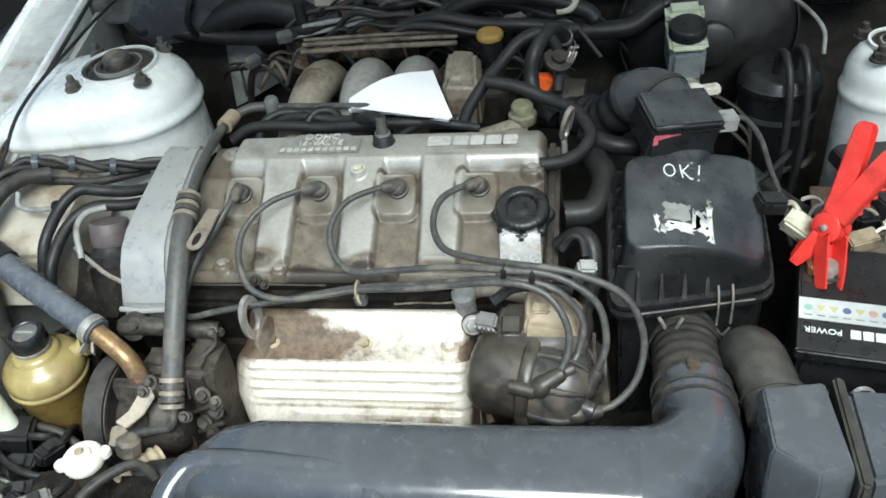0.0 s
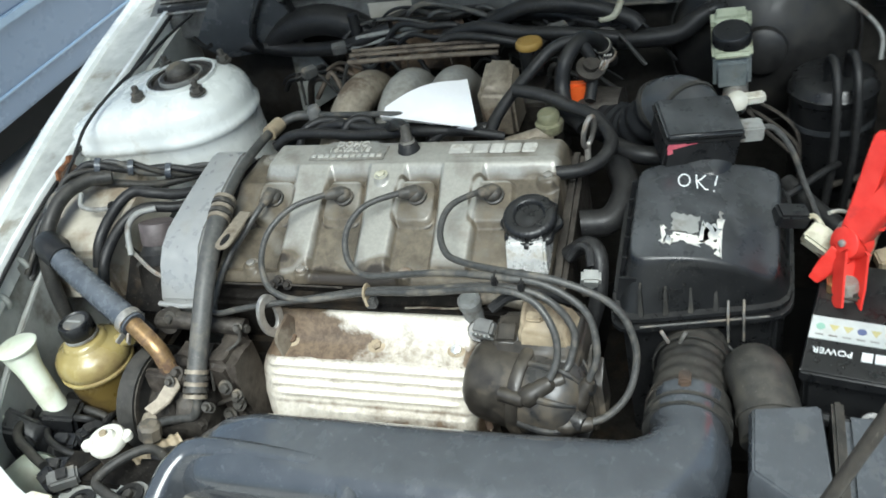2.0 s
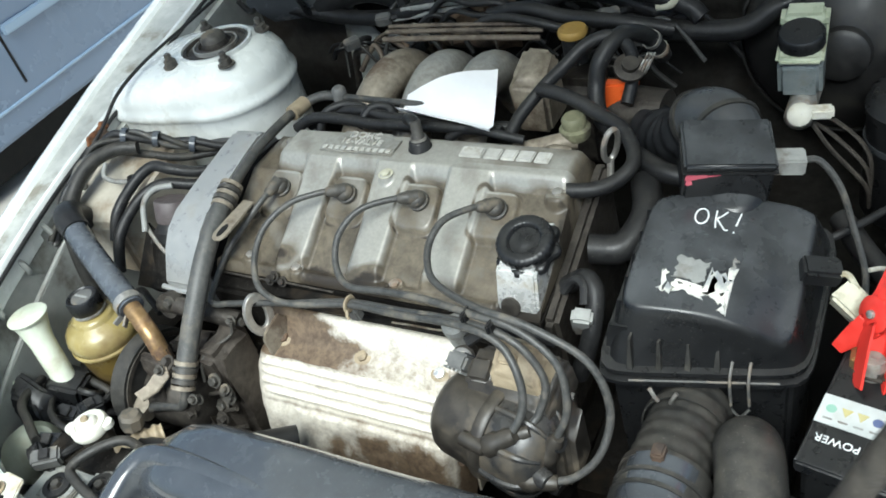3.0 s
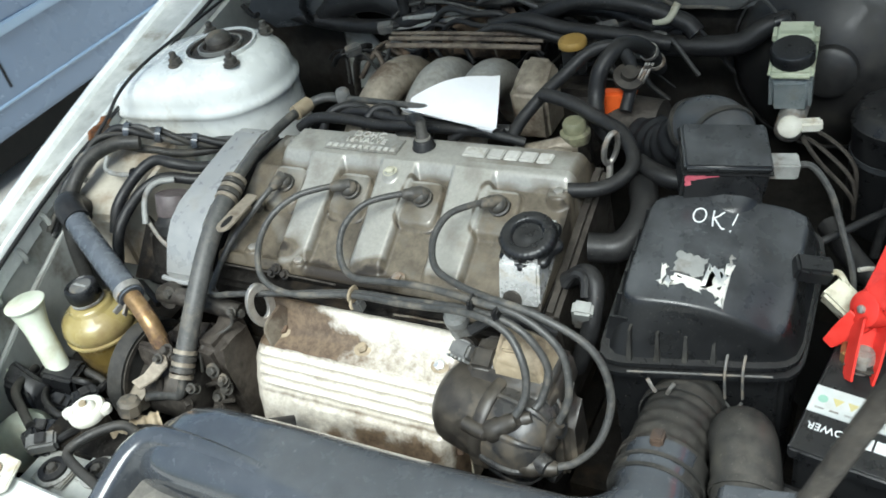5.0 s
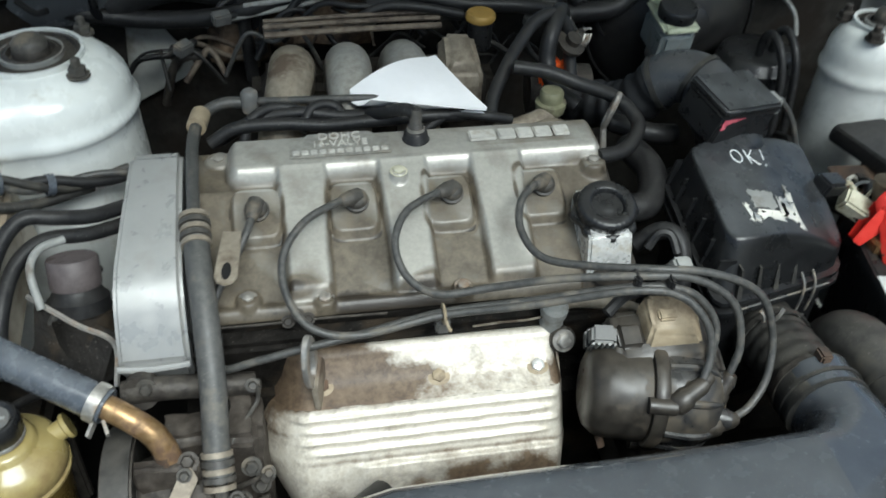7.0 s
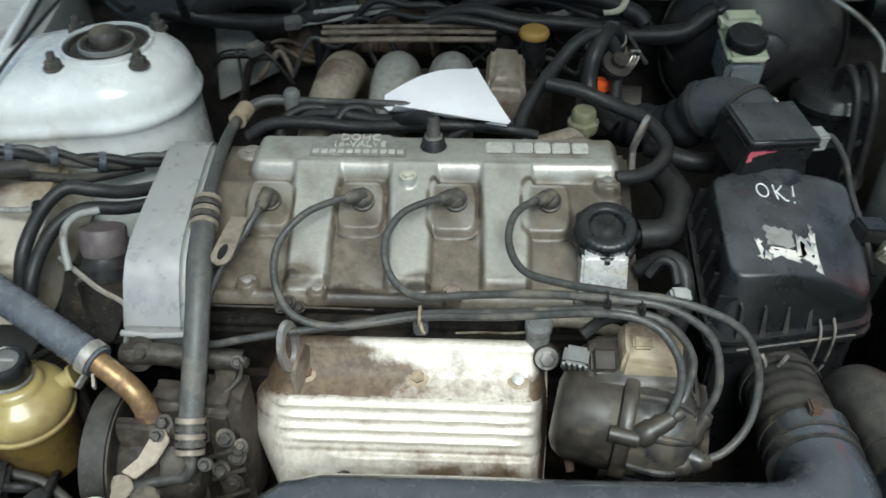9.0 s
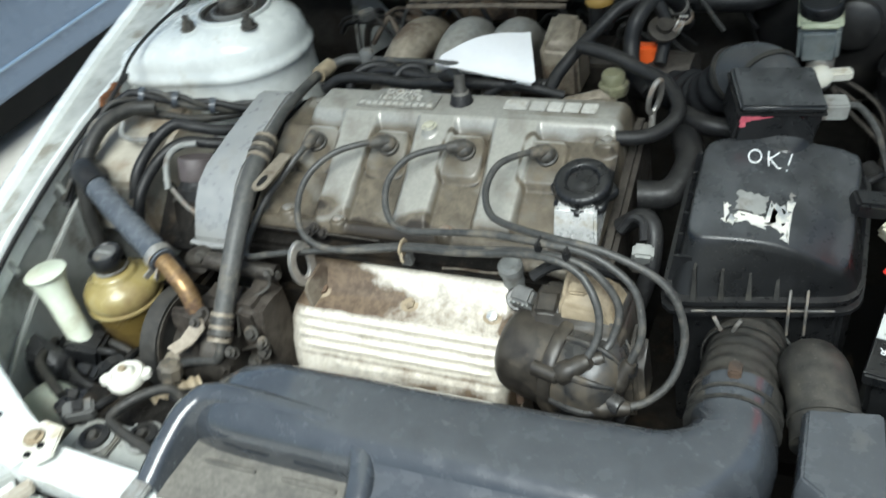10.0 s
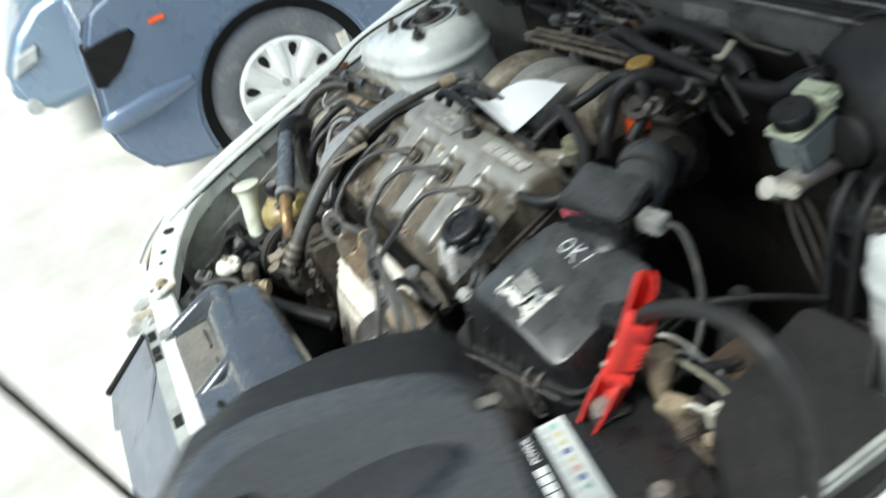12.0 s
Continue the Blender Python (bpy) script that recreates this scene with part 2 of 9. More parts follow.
M_ground = surface("pale_concrete", (0.58, 0.555, 0.49), (0.66, 0.635, 0.57), (0.48, 0.455, 0.40), 0.25, 0.85, 0, 14, 1.6, 0.4, 0.004)
M_glass = surface("headlamp_glass", (0.55, 0.57, 0.57), (0.62, 0.63, 0.63), None, 0, 0.15, 0, 40, 8, 0.05, coat=0.5)
M_green = surface("olive_valve", (0.17, 0.17, 0.1), (0.25, 0.24, 0.15), (0.1, 0.09, 0.06), 0.4, 0.55, 0, 90, 30, 0.3, 0.0006)
M_sign_yellow = surface("yellow_sticker", (0.72, 0.6, 0.12), (0.78, 0.66, 0.16), None, 0, 0.5, 0, 60, 12, 0)
M_print_green = surface("green_print", (0.24, 0.42, 0.33), (0.28, 0.46, 0.37), None, 0, 0.5, 0, 60, 12, 0)
M_print_yellow = surface("faded_yellow_print", (0.5, 0.45, 0.2), (0.56, 0.51, 0.26), None, 0, 0.5, 0, 60, 12, 0)
M_print_red = surface("faded_red_print", (0.5, 0.3, 0.24), (0.55, 0.34, 0.28), None, 0, 0.5, 0, 60, 12, 0)
M_print_blue = surface("blue_print", (0.10, 0.13, 0.25), (0.13, 0.16, 0.29), None, 0, 0.5, 0, 60, 12, 0)
M_pink = surface("faded_red_marker", (0.6, 0.1, 0.15), (0.7, 0.16, 0.2), None, 0, 0.6, 0, 120, 40, 0)


def weathered(name, clean1, clean2, dirt1, dirt2, rough, metal, scale, edge=0.16, bump=0.3, grain=4.5, dirt_rough=0.72):
    """Bare metal with baked-on grime; the mesh's own "grime" value says how thickly it has settled, and holds some
    painted shade and shine.
    """
    m = bpy.data.materials.new(name)
    m.use_nodes = True
    n, l = m.node_tree.nodes, m.node_tree.links
    b = n["Principled BSDF"]
    tc = n.new("ShaderNodeTexCoord")
    at = n.new("ShaderNodeAttribute")
    at.attribute_name = "grime"

    def noise(s, detail, rough_=0.65):
        t = n.new("ShaderNodeTexNoise")
        t.inputs["Scale"].default_value, t.inputs["Detail"].default_value, t.inputs["Roughness"].default_value = s, detail, rough_
        l.new(tc.outputs["Object"], t.inputs["Vector"])
        return t.outputs[0]

    def span(v, a, c, lo=0.0, hi=1.0):
        r = n.new("ShaderNodeMapRange")
        for i, q in enumerate((a, c, lo, hi)):
            r.inputs[i + 1].default_value = q
        l.new(v, r.inputs[0])
        return r.outputs[0]

    def calc(kind, a, c):
        x = n.new("ShaderNodeMath")
        x.operation = kind
        for slot, v in zip(x.inputs, (a, c)):
            if isinstance(v, float):
                slot.default_value = v
            else:
                l.new(v, slot)
        return x.outputs[0]

    def mix(fac, a, c):
        x = n.new("ShaderNodeMix")
        x.data_type = "RGBA"
        for slot, v in ((x.inputs[6], a), (x.inputs[7], c)):
            if isinstance(v, tuple):
                slot.default_value = (*v, 1)
            else:
                l.new(v, slot)
        l.new(fac, x.inputs[0])
        return x.outputs[2]

    fine = noise(190, 5)
    spots = noise(scale * grain, 6, 0.7)
    clouds = noise(scale, 7)
    clean = mix(span(fine, 0.35, 0.68), clean1, clean2)
    dirt = mix(span(spots, 0.35, 0.66), dirt1, dirt2)
    level = calc("ADD", calc("MULTIPLY", clouds, 0.55), calc("MULTIPLY", spots, 0.45))
    level = calc("ADD", level, calc("SUBTRACT", at.outputs["Fac"], 0.5))
    f = span(level, 0.5 - edge, 0.5 + edge)
    oil = span(calc("ADD", spots, calc("SUBTRACT", at.outputs["Fac"], 1.2)), 0.4, 0.62)
    l.new(mix(oil, mix(f, clean, dirt), (0.035, 0.028, 0.021)), b.inputs["Base Color"])
    l.new(span(f, 0.0, 1.0, rough, dirt_rough), b.inputs["Roughness"])
    l.new(span(f, 0.0, 1.0, metal, 0.0), b.inputs["Metallic"])
    bn = n.new("ShaderNodeBump")
    bn.inputs["Strength"].default_value, bn.inputs["Distance"].default_value = bump, 0.0012
    l.new(calc("ADD", fine, calc("MULTIPLY", spots, 1.2)), bn.inputs["Height"])
    l.new(bn.outputs[0], b.inputs["Normal"])
    return m


M_cast = weathered("worn_cast_cover", (0.365, 0.355, 0.318), (0.435, 0.42, 0.378), (0.078, 0.065, 0.047), (0.172, 0.145, 0.106), 0.33, 0.3, 20, 0.24, 0.16, 3.0, 0.38)
M_scorch = weathered("scorched_sheet", (0.64, 0.585, 0.485), (0.80, 0.755, 0.665), (0.080, 0.054, 0.035), (0.19, 0.137, 0.088), 0.36, 0.12, 36, 0.13, 0.35, 2.6, 0.5)
M_shiny = surface("bare_cast_metal", (0.66, 0.66, 0.64), (0.82, 0.82, 0.8), (0.4, 0.37, 0.31), 0.3, 0.3, 0.5, 120, 40, 0.4, 0.001)
M_letter = surface("worn_raised_metal", (0.52, 0.505, 0.46), (0.62, 0.605, 0.56), (0.40, 0.36, 0.29), 0.25, 0.45, 0.1, 150, 60, 0.2, 0.0006)
M_dist = surface("dusty_bakelite", (0.020, 0.018, 0.016), (0.043, 0.038, 0.031), (0.095, 0.078, 0.056), 0.25, 0.38, 0, 70, 20, 0.25, 0.001, dust=(0.2, 0.165, 0.12), top_amount=0.2)
M_boot = surface("grey_rubber_boot", (0.046, 0.043, 0.038), (0.085, 0.078, 0.067), (0.16, 0.135, 0.10), 0.3, 0.5, 0, 130, 30, 0.35, 0.0008, speck=0.3)
M_purple = surface("purple_brown_cap", (0.085, 0.070, 0.068), (0.125, 0.105, 0.104), (0.06, 0.045, 0.042), 0.3, 0.5, 0, 90, 30, 0.2, 0.0006)
M_conn_dark = surface("dark_grey_connector", (0.10, 0.10, 0.095), (0.15, 0.148, 0.14), (0.22, 0.19, 0.15), 0.35, 0.5, 0, 90, 30, 0.1, 0.0005)
M_wall = surface("dusty_firewall", (0.022, 0.021, 0.019), (0.046, 0.043, 0.038), (0.022, 0.018, 0.015), 0.4, 0.7, 0, 60, 10, 0.4, 0.003, dust=DUST, top_amount=0.2, spec=0.15)
M_boost = surface("dusty_black_steel", (0.014, 0.014, 0.014), (0.026, 0.025, 0.024), (0.05, 0.047, 0.04), 0.25, 0.4, 0, 80, 9, 0.15, 0.001, dust=(0.2, 0.185, 0.155), top_amount=0.16)
M_cap_black = surface("dusty_cap_bakelite", (0.017, 0.018, 0.020), (0.034, 0.034, 0.034), (0.085, 0.07, 0.05), 0.32, 0.3, 0, 80, 18, 0.2, 0.001, dust=(0.17, 0.15, 0.12), top_amount=0.28)
M_rust_bright = surface("fresh_rust", (0.15, 0.060, 0.026), (0.24, 0.105, 0.045), (0.08, 0.04, 0.022), 0.4, 0.85, 0, 140, 60, 0.5, 0.001)


# ---- mesh helpers ----
V = Vector


def thing(name, at, label, category, group="", kind=""):
    ob = new(name)
    ob.empty_display_size = 0.02
    ob.location = at
    return tagged(ob, label, category, group, kind)


def root_of(ob):
    while ob.parent:
        ob = ob.parent
    return ob


def part(name, bm, material, parent, label="", angle=40, smooth=True):
    """Links bm, drawn in world coordinates, as one mesh under parent."""
    bmesh.ops.remove_doubles(bm, verts=bm.verts, dist=1e-6)
    bmesh.ops.recalc_face_normals(bm, faces=bm.faces)
    bmesh.ops.translate(bm, verts=bm.verts, vec=-root_of(parent).location)
    me = bpy.data.meshes.new(name)
    bm.to_mesh(me)
    bm.free()
    if smooth:
        me.polygons.foreach_set("use_smooth", [True] * len(me.polygons))
        me.set_sharp_from_angle(angle=radians(angle))
    me.materials.append(material)
    ob = new(name, me)
    ob.parent = parent
    return tagged(ob, label) if label else ob


def solo(name, bm, material, label, category, group="", kind="", angle=40):
    """A thing of one mesh, with its origin at its base."""
    lo = V([min(v.co[i] for v in bm.verts) for i in range(3)])
    hi = V([max(v.co[i] for v in bm.verts) for i in range(3)])
    at = V(((lo.x + hi.x) / 2, (lo.y + hi.y) / 2, lo.z))
    bmesh.ops.remove_doubles(bm, verts=bm.verts, dist=1e-6)
    bmesh.ops.recalc_face_normals(bm, faces=bm.faces)
    bmesh.ops.translate(bm, verts=bm.verts, vec=-at)
    me = bpy.data.meshes.new(name)
    bm.to_mesh(me)
    bm.free()
    me.polygons.foreach_set("use_smooth", [True] * len(me.polygons))
    me.set_sharp_from_angle(angle=radians(angle))
    me.materials.append(material)
    ob = new(name, me)
    ob.location = at
    return tagged(ob, label, category, group, kind)


def bevelled(bm, w, seg=2, sharp=25):
    if w > 0:
        es = [e for e in bm.edges if len(e.link_faces) == 2 and e.calc_face_angle(0) > radians(sharp)]
        bmesh.ops.bevel(bm, geom=es, offset=w, segments=seg, affect="EDGES", clamp_overlap=True)
    return bm


def loft(rings, cap=True, closed=False, bevel=0.0, seg=2, bm=None):
    """A skin over rings of equally many points."""
    out = bm or bmesh.new()
    b = bmesh.new()
    vs = [[b.verts.new(p) for p in r] for r in rings]
    k = len(rings[0])
    pairs = list(zip(vs, vs[1:])) + ([(vs[-1], vs[0])] if closed else [])
    for a, c in pairs:
        for i in range(k):
            b.faces.new((a[i], a[(i + 1) % k], c[(i + 1) % k], c[i]))
    if cap and not closed:
        b.faces.new(vs[0][::-1])
        b.faces.new(vs[-1])
    bmesh.ops.recalc_face_normals(b, faces=b.faces)
    bevelled(b, bevel, seg)
    return merge(out, b)


def merge(bm, other):
    me = bpy.data.meshes.new("scratch")
    other.to_mesh(me)
    other.free()
    bm.from_mesh(me)
    bpy.data.meshes.remove(me)
    return bm


def box(x0, x1, y0, y1, z0, z1, bevel=0.003, m=None, bm=None, seg=2):
    r = [[V((x, y, z)) for x, y in ((x0, y0), (x1, y0), (x1, y1), (x0, y1))] for z in (z0, z1)]
    if m is not None:
        r = [[m @ p for p in q] for q in r]
    return loft(r, bevel=bevel, bm=bm, seg=seg)


def prism(outline, offset, bevel=0.0, bm=None, seg=2):
    """A flat outline pushed along offset."""
    o = V(offset)
    return loft([[V(p) for p in outline], [V(p) + o for p in outline]], bevel=bevel, bm=bm, seg=seg)


def profile_x(yz, x0, x1, bevel=0.0, bm=None, seg=2):
    """A side profile (y, z) carried along x."""
    return prism([(x0, y, z) for y, z in yz], (x1 - x0, 0, 0), bevel, bm, seg)


def glide(pts, sub=6, closed=False):
    """A smooth line through pts."""
    p = [V(q) for q in pts]
    if len(p) < 3 or sub < 2:
        return p
    out = []
    n = len(p)
    last = n if closed else n - 1
    for i in range(last):
        a = p[(i - 1) % n] if closed or i else p[0] * 2 - p[1]
        b, c = p[i], p[(i + 1) % n]
        d = p[(i + 2) % n] if closed or i + 2 < n else p[-1] * 2 - p[-2]
        for k in range(sub):
            t = k / sub
            out.append(0.5 * ((2 * b) + (c - a) * t + (2 * a - 5 * b + 4 * c - d) * t * t + (3 * b - a - 3 * c + d) * t ** 3))
    if not closed:
        out.append(p[-1])
    return out


def tube(pts, r, seg=10, sub=6, closed=False, flat=1.0, up=(0, 0, 1), bm=None, ribs=0, rib=0.0):
    """A round line through pts. r: a radius, or one for each of pts; ribs: rings along it, proud by rib."""
    line = glide(pts, sub, closed)
    n = len(line)
    if ribs:
        dense = []
        want = ribs * 8
        cum = [0.0]
        for a, b in zip(line, line[1:]):
            cum.append(cum[-1] + (b - a).length)
        j = 0
        for k in range(want + 1):
            s = cum[-1] * k / want
            while j < n - 2 and cum[j + 1] < s:
                j += 1
            f = (s - cum[j]) / max(cum[j + 1] - cum[j], 1e-9)
            dense.append(line[j].lerp(line[j + 1], min(max(f, 0), 1)))
        line, n = dense, len(dense)
    rings = []
    side = None
    for i, p in enumerate(line):
        a = line[(i - 1) % n] if closed or i else p
        b = line[(i + 1) % n] if closed or i < n - 1 else p
        d = (b - a).normalized()
        if side is None:
            ref = V(up) if abs(d.dot(V(up))) < 0.95 else V((1, 0, 0))
            side = d.cross(ref).normalized()
        else:
            side = (side - d * side.dot(d)).normalized()
        over = side.cross(d).normalized()
        if isinstance(r, (list, tuple)):
            f = i / max(n - 1, 1) * (len(r) - 1)
            k = min(int(f), len(r) - 2)
            rad = r[k] + (r[k + 1] - r[k]) * (f - k)
        else:
            rad = r
        if ribs:
            rad += rib * (0.5 + 0.5 * math.sin(2 * math.pi * ribs * i / (n - 1)))
        rings.append([p + side * (rad * math.cos(2 * math.pi * k / seg)) + over * (rad * flat * math.sin(2 * math.pi * k / seg)) for k in range(seg)])
    return loft(rings, closed=closed, bm=bm)


def axes(axis):
    d = V(axis).normalized()
    s = d.cross(V((0, 0, 1)) if abs(d.z) < 0.9 else V((1, 0, 0))).normalized()
    return s, s.cross(d).normalized() * -1, d


def lathe(profile, at, axis=(0, 0, 1), seg=24, bm=None, lobes=0, lobe=0.0):
    """Rings (radius, height) about an axis."""
    s, o, d = axes(axis)
    at = V(at)
    rings = []
    for r, h in profile:
        ring = []
        for k in range(seg):
            a = 2 * math.pi * k / seg
            q = r * (1 + lobe * math.cos(lobes * a)) if lobes else r
            ring.append(at + d * h + s * (q * math.cos(a)) + o * (q * math.sin(a)))
        rings.append(ring)
    return loft(rings, bm=bm)


def ring_band(at, axis, r, width, thick, seg=24, bm=None):
    """A flat band round a pipe."""
    s, o, d = axes(axis)
    at = V(at)
    rings = []
    for k in range(seg):
        a = 2 * math.pi * k / seg
        u = s * math.cos(a) + o * math.sin(a)
        rings.append([at + u * r - d * width / 2, at + u * (r + thick) - d * width / 2, at + u * (r + thick) + d * width / 2, at + u * r + d * width / 2])
    return loft(rings, closed=True, bm=bm)


def bolt(at, axis, r=0.006, h=0.006, bm=None):
    """A hexagon head on a washer."""
    b = bm or bmesh.new()
    lathe([(r * 1.5, 0), (r * 1.5, h * 0.2)], at, axis, 16, b)
    lathe([(r, h * 0.2), (r, h * 0.85), (r * 0.8, h)], at, axis, 6, b)
    return b


def lettering(text, m, height, material, parent, name="lettering", label="", extrude=0.0006):
    """Raised writing with the built-in font, its middle at m."""
    cu = bpy.data.curves.new("scratch_text", "FONT")
    cu.body, cu.size, cu.extrude, cu.align_x, cu.align_y = text, height, extrude, "CENTER", "CENTER"
    cu.resolution_u = 3
    ob = bpy.data.objects.new("scratch_text", cu)
    scene.collection.objects.link(ob)
    bpy.context.view_layer.update()
    me = bpy.data.meshes.new_from_object(ob.evaluated_get(bpy.context.evaluated_depsgraph_get()))
    bpy.data.objects.remove(ob)
    bpy.data.curves.remove(cu)
    me.transform(Matrix.Translation(-root_of(parent).location) @ m)
    me.materials.clear()
    me.materials.append(material)
    me.name = name
    out = new(name, me)
    out.parent = parent
    return tagged(out, label) if label else out


def plane_at(at, right, up):
    """A pose whose x runs along right and y along up."""
    x = V(right).normalized()
    z = x.cross(V(up)).normalized()
    y = z.cross(x)
    m = Matrix((x, y, z)).transposed().to_4x4()
    m.translation = V(at)
    return m


def boot(at, axis, r, length, bm=None):
    """A ribbed rubber boot."""
    prof = [(r * 0.55, 0), (r * 0.75, length * 0.1)]
    for k in range(4):
        h = length * (0.15 + 0.15 * k)
        prof += [(r * (0.78 + 0.05 * k), h), (r * (0.95 + 0.02 * k), h + length * 0.05), (r * (0.8 + 0.05 * k), h + length * 0.11)]
    prof += [(r, length * 0.85), (r * 0.9, length)]
    return lathe(prof, at, axis, 16, bm)


# ---- ground ----
GROUND = 0.085
bm = bmesh.new()
vs = [bm.verts.new((x, y, GROUND)) for x, y in ((-400, -400), (400, -400), (400, 400), (-400, 400))]
bm.faces.new(vs)
bmesh.ops.subdivide_edges(bm, edges=bm.edges, cuts=6, use_grid_fill=True)
solo("ground", bm, M_ground, "pale sandy concrete yard in bright light", "ground", kind="structure")

# ---- the car's body round the engine bay ----
CX = 0.148  # the car's middle
body = thing("car_body", (CX, 1.0, GROUND), "white painted body of a car with its engine bay open", "car")


def mirrored(pts):
    return [(2 * CX - x, y, z) for x, y, z in pts]


def fender(flip):
    """The fender's top: inner ridge, shallow gutter, rolled outer edge, flank."""
    ys = [0.625, 0.66, 0.72, 0.80, 0.905, 1.0, 1.15, 1.35, 1.6, 2.0]
    inner = [-0.440, -0.456, -0.480, -0.503, -0.523, -0.534, -0.539, -0.542, -0.545, -0.55]
    wide = [0.056, 0.058, 0.058, 0.058, 0.056, 0.062, 0.080, 0.095, 0.10, 0.10]
    rings = []
    for y, a, w in zip(ys, inner, wide):
        z = 0.79 + 0.19 * (y - 0.64)
        b = a - w
        side = b - 0.12 * min(1.0, 0.12 + max(0.0, y - 0.535) / 0.12)
        r = [(a + 0.006, y, z - 0.035), (a + 0.006, y, z - 0.004), (a + 0.003, y, z + 0.001), (a - 0.003, y, z + 0.001), (a - 0.007, y, z - 0.006), (b + 0.018, y, z - 0.007),
             (b + 0.013, y, z + 0.001), (b + 0.004, y, z + 0.003), (b - 0.006, y, z - 0.001), (b - 0.016, y, z - 0.014), (b - 0.034, y, z - 0.045), (side + 0.02, y, z - 0.12), (side, y, z - 0.22),
             (side - 0.01, y, 0.45), (side + 0.03, y, 0.45), (b + 0.02, y, z - 0.06)]
        rings.append(mirrored(r) if flip else r)
    return loft(rings)


def strut_tower(flip):
    """A pressed tower: flat shoulder round the mount, rolled edge, swage, upright wall; squared off towards the fender."""
    cx, cy, s_ = (2 * CX - 0.668, 1.245, 0.60) if flip else (-0.385, 1.218, 1.0)
    rings = []
    for r, z in ((0.130, 0.58), (0.122, 0.78), (0.1175, 0.838), (0.1175, 0.852), (0.1215, 0.856), (0.1255, 0.860), (0.1265, 0.865), (0.1225, 0.870), (0.1185, 0.8745), (0.1165, 0.880),
                 (0.1150, 0.888), (0.1110, 0.8965), (0.1040, 0.9035), (0.094, 0.9100), (0.084, 0.9160), (0.074, 0.9205), (0.064, 0.924), (0.052, 0.9265), (0.0485, 0.9265), (0.0475, 0.924), (0.047, 0.905)):
        f = min(1.0, max(0.0, (r - 0.07) / 0.045))
        r = min(r, r if r < 0.07 else 0.07 + (r - 0.07) * 0.6)
        ring = []
        n = 64
        for i in range(n):
            a = 2 * math.pi * i / n
            c, s = math.cos(a), math.sin(a)
            px, py = r * c * s_, r * s * s_
            if c < 0:
                p = 2 + 3.0 * f
                k = (abs(c) ** p + abs(s) ** p) ** (-1 / p)
                px, py = (r + 0.075 * f) * c * k * s_, r * s * k * s_
                py -= 0.02 * f * min(1.0, -c * 1.4) * (1 if s < 0 else 0)
            ring.append((cx + px, cy + py, z - 0.03 if flip else z))
        rings.append(mirrored(ring) if flip else ring)
    return loft(rings)


def wall_x(y):
    """Where the inner fender stands at y: it follows the fender's inner edge."""
    return float(np.interp(y, (0.60, 0.66, 0.72, 0.80, 0.90), (-0.436, -0.466, -0.490, -0.513, -0.530)))


def side_of(pts, flip):
    return mirrored(pts) if flip else pts


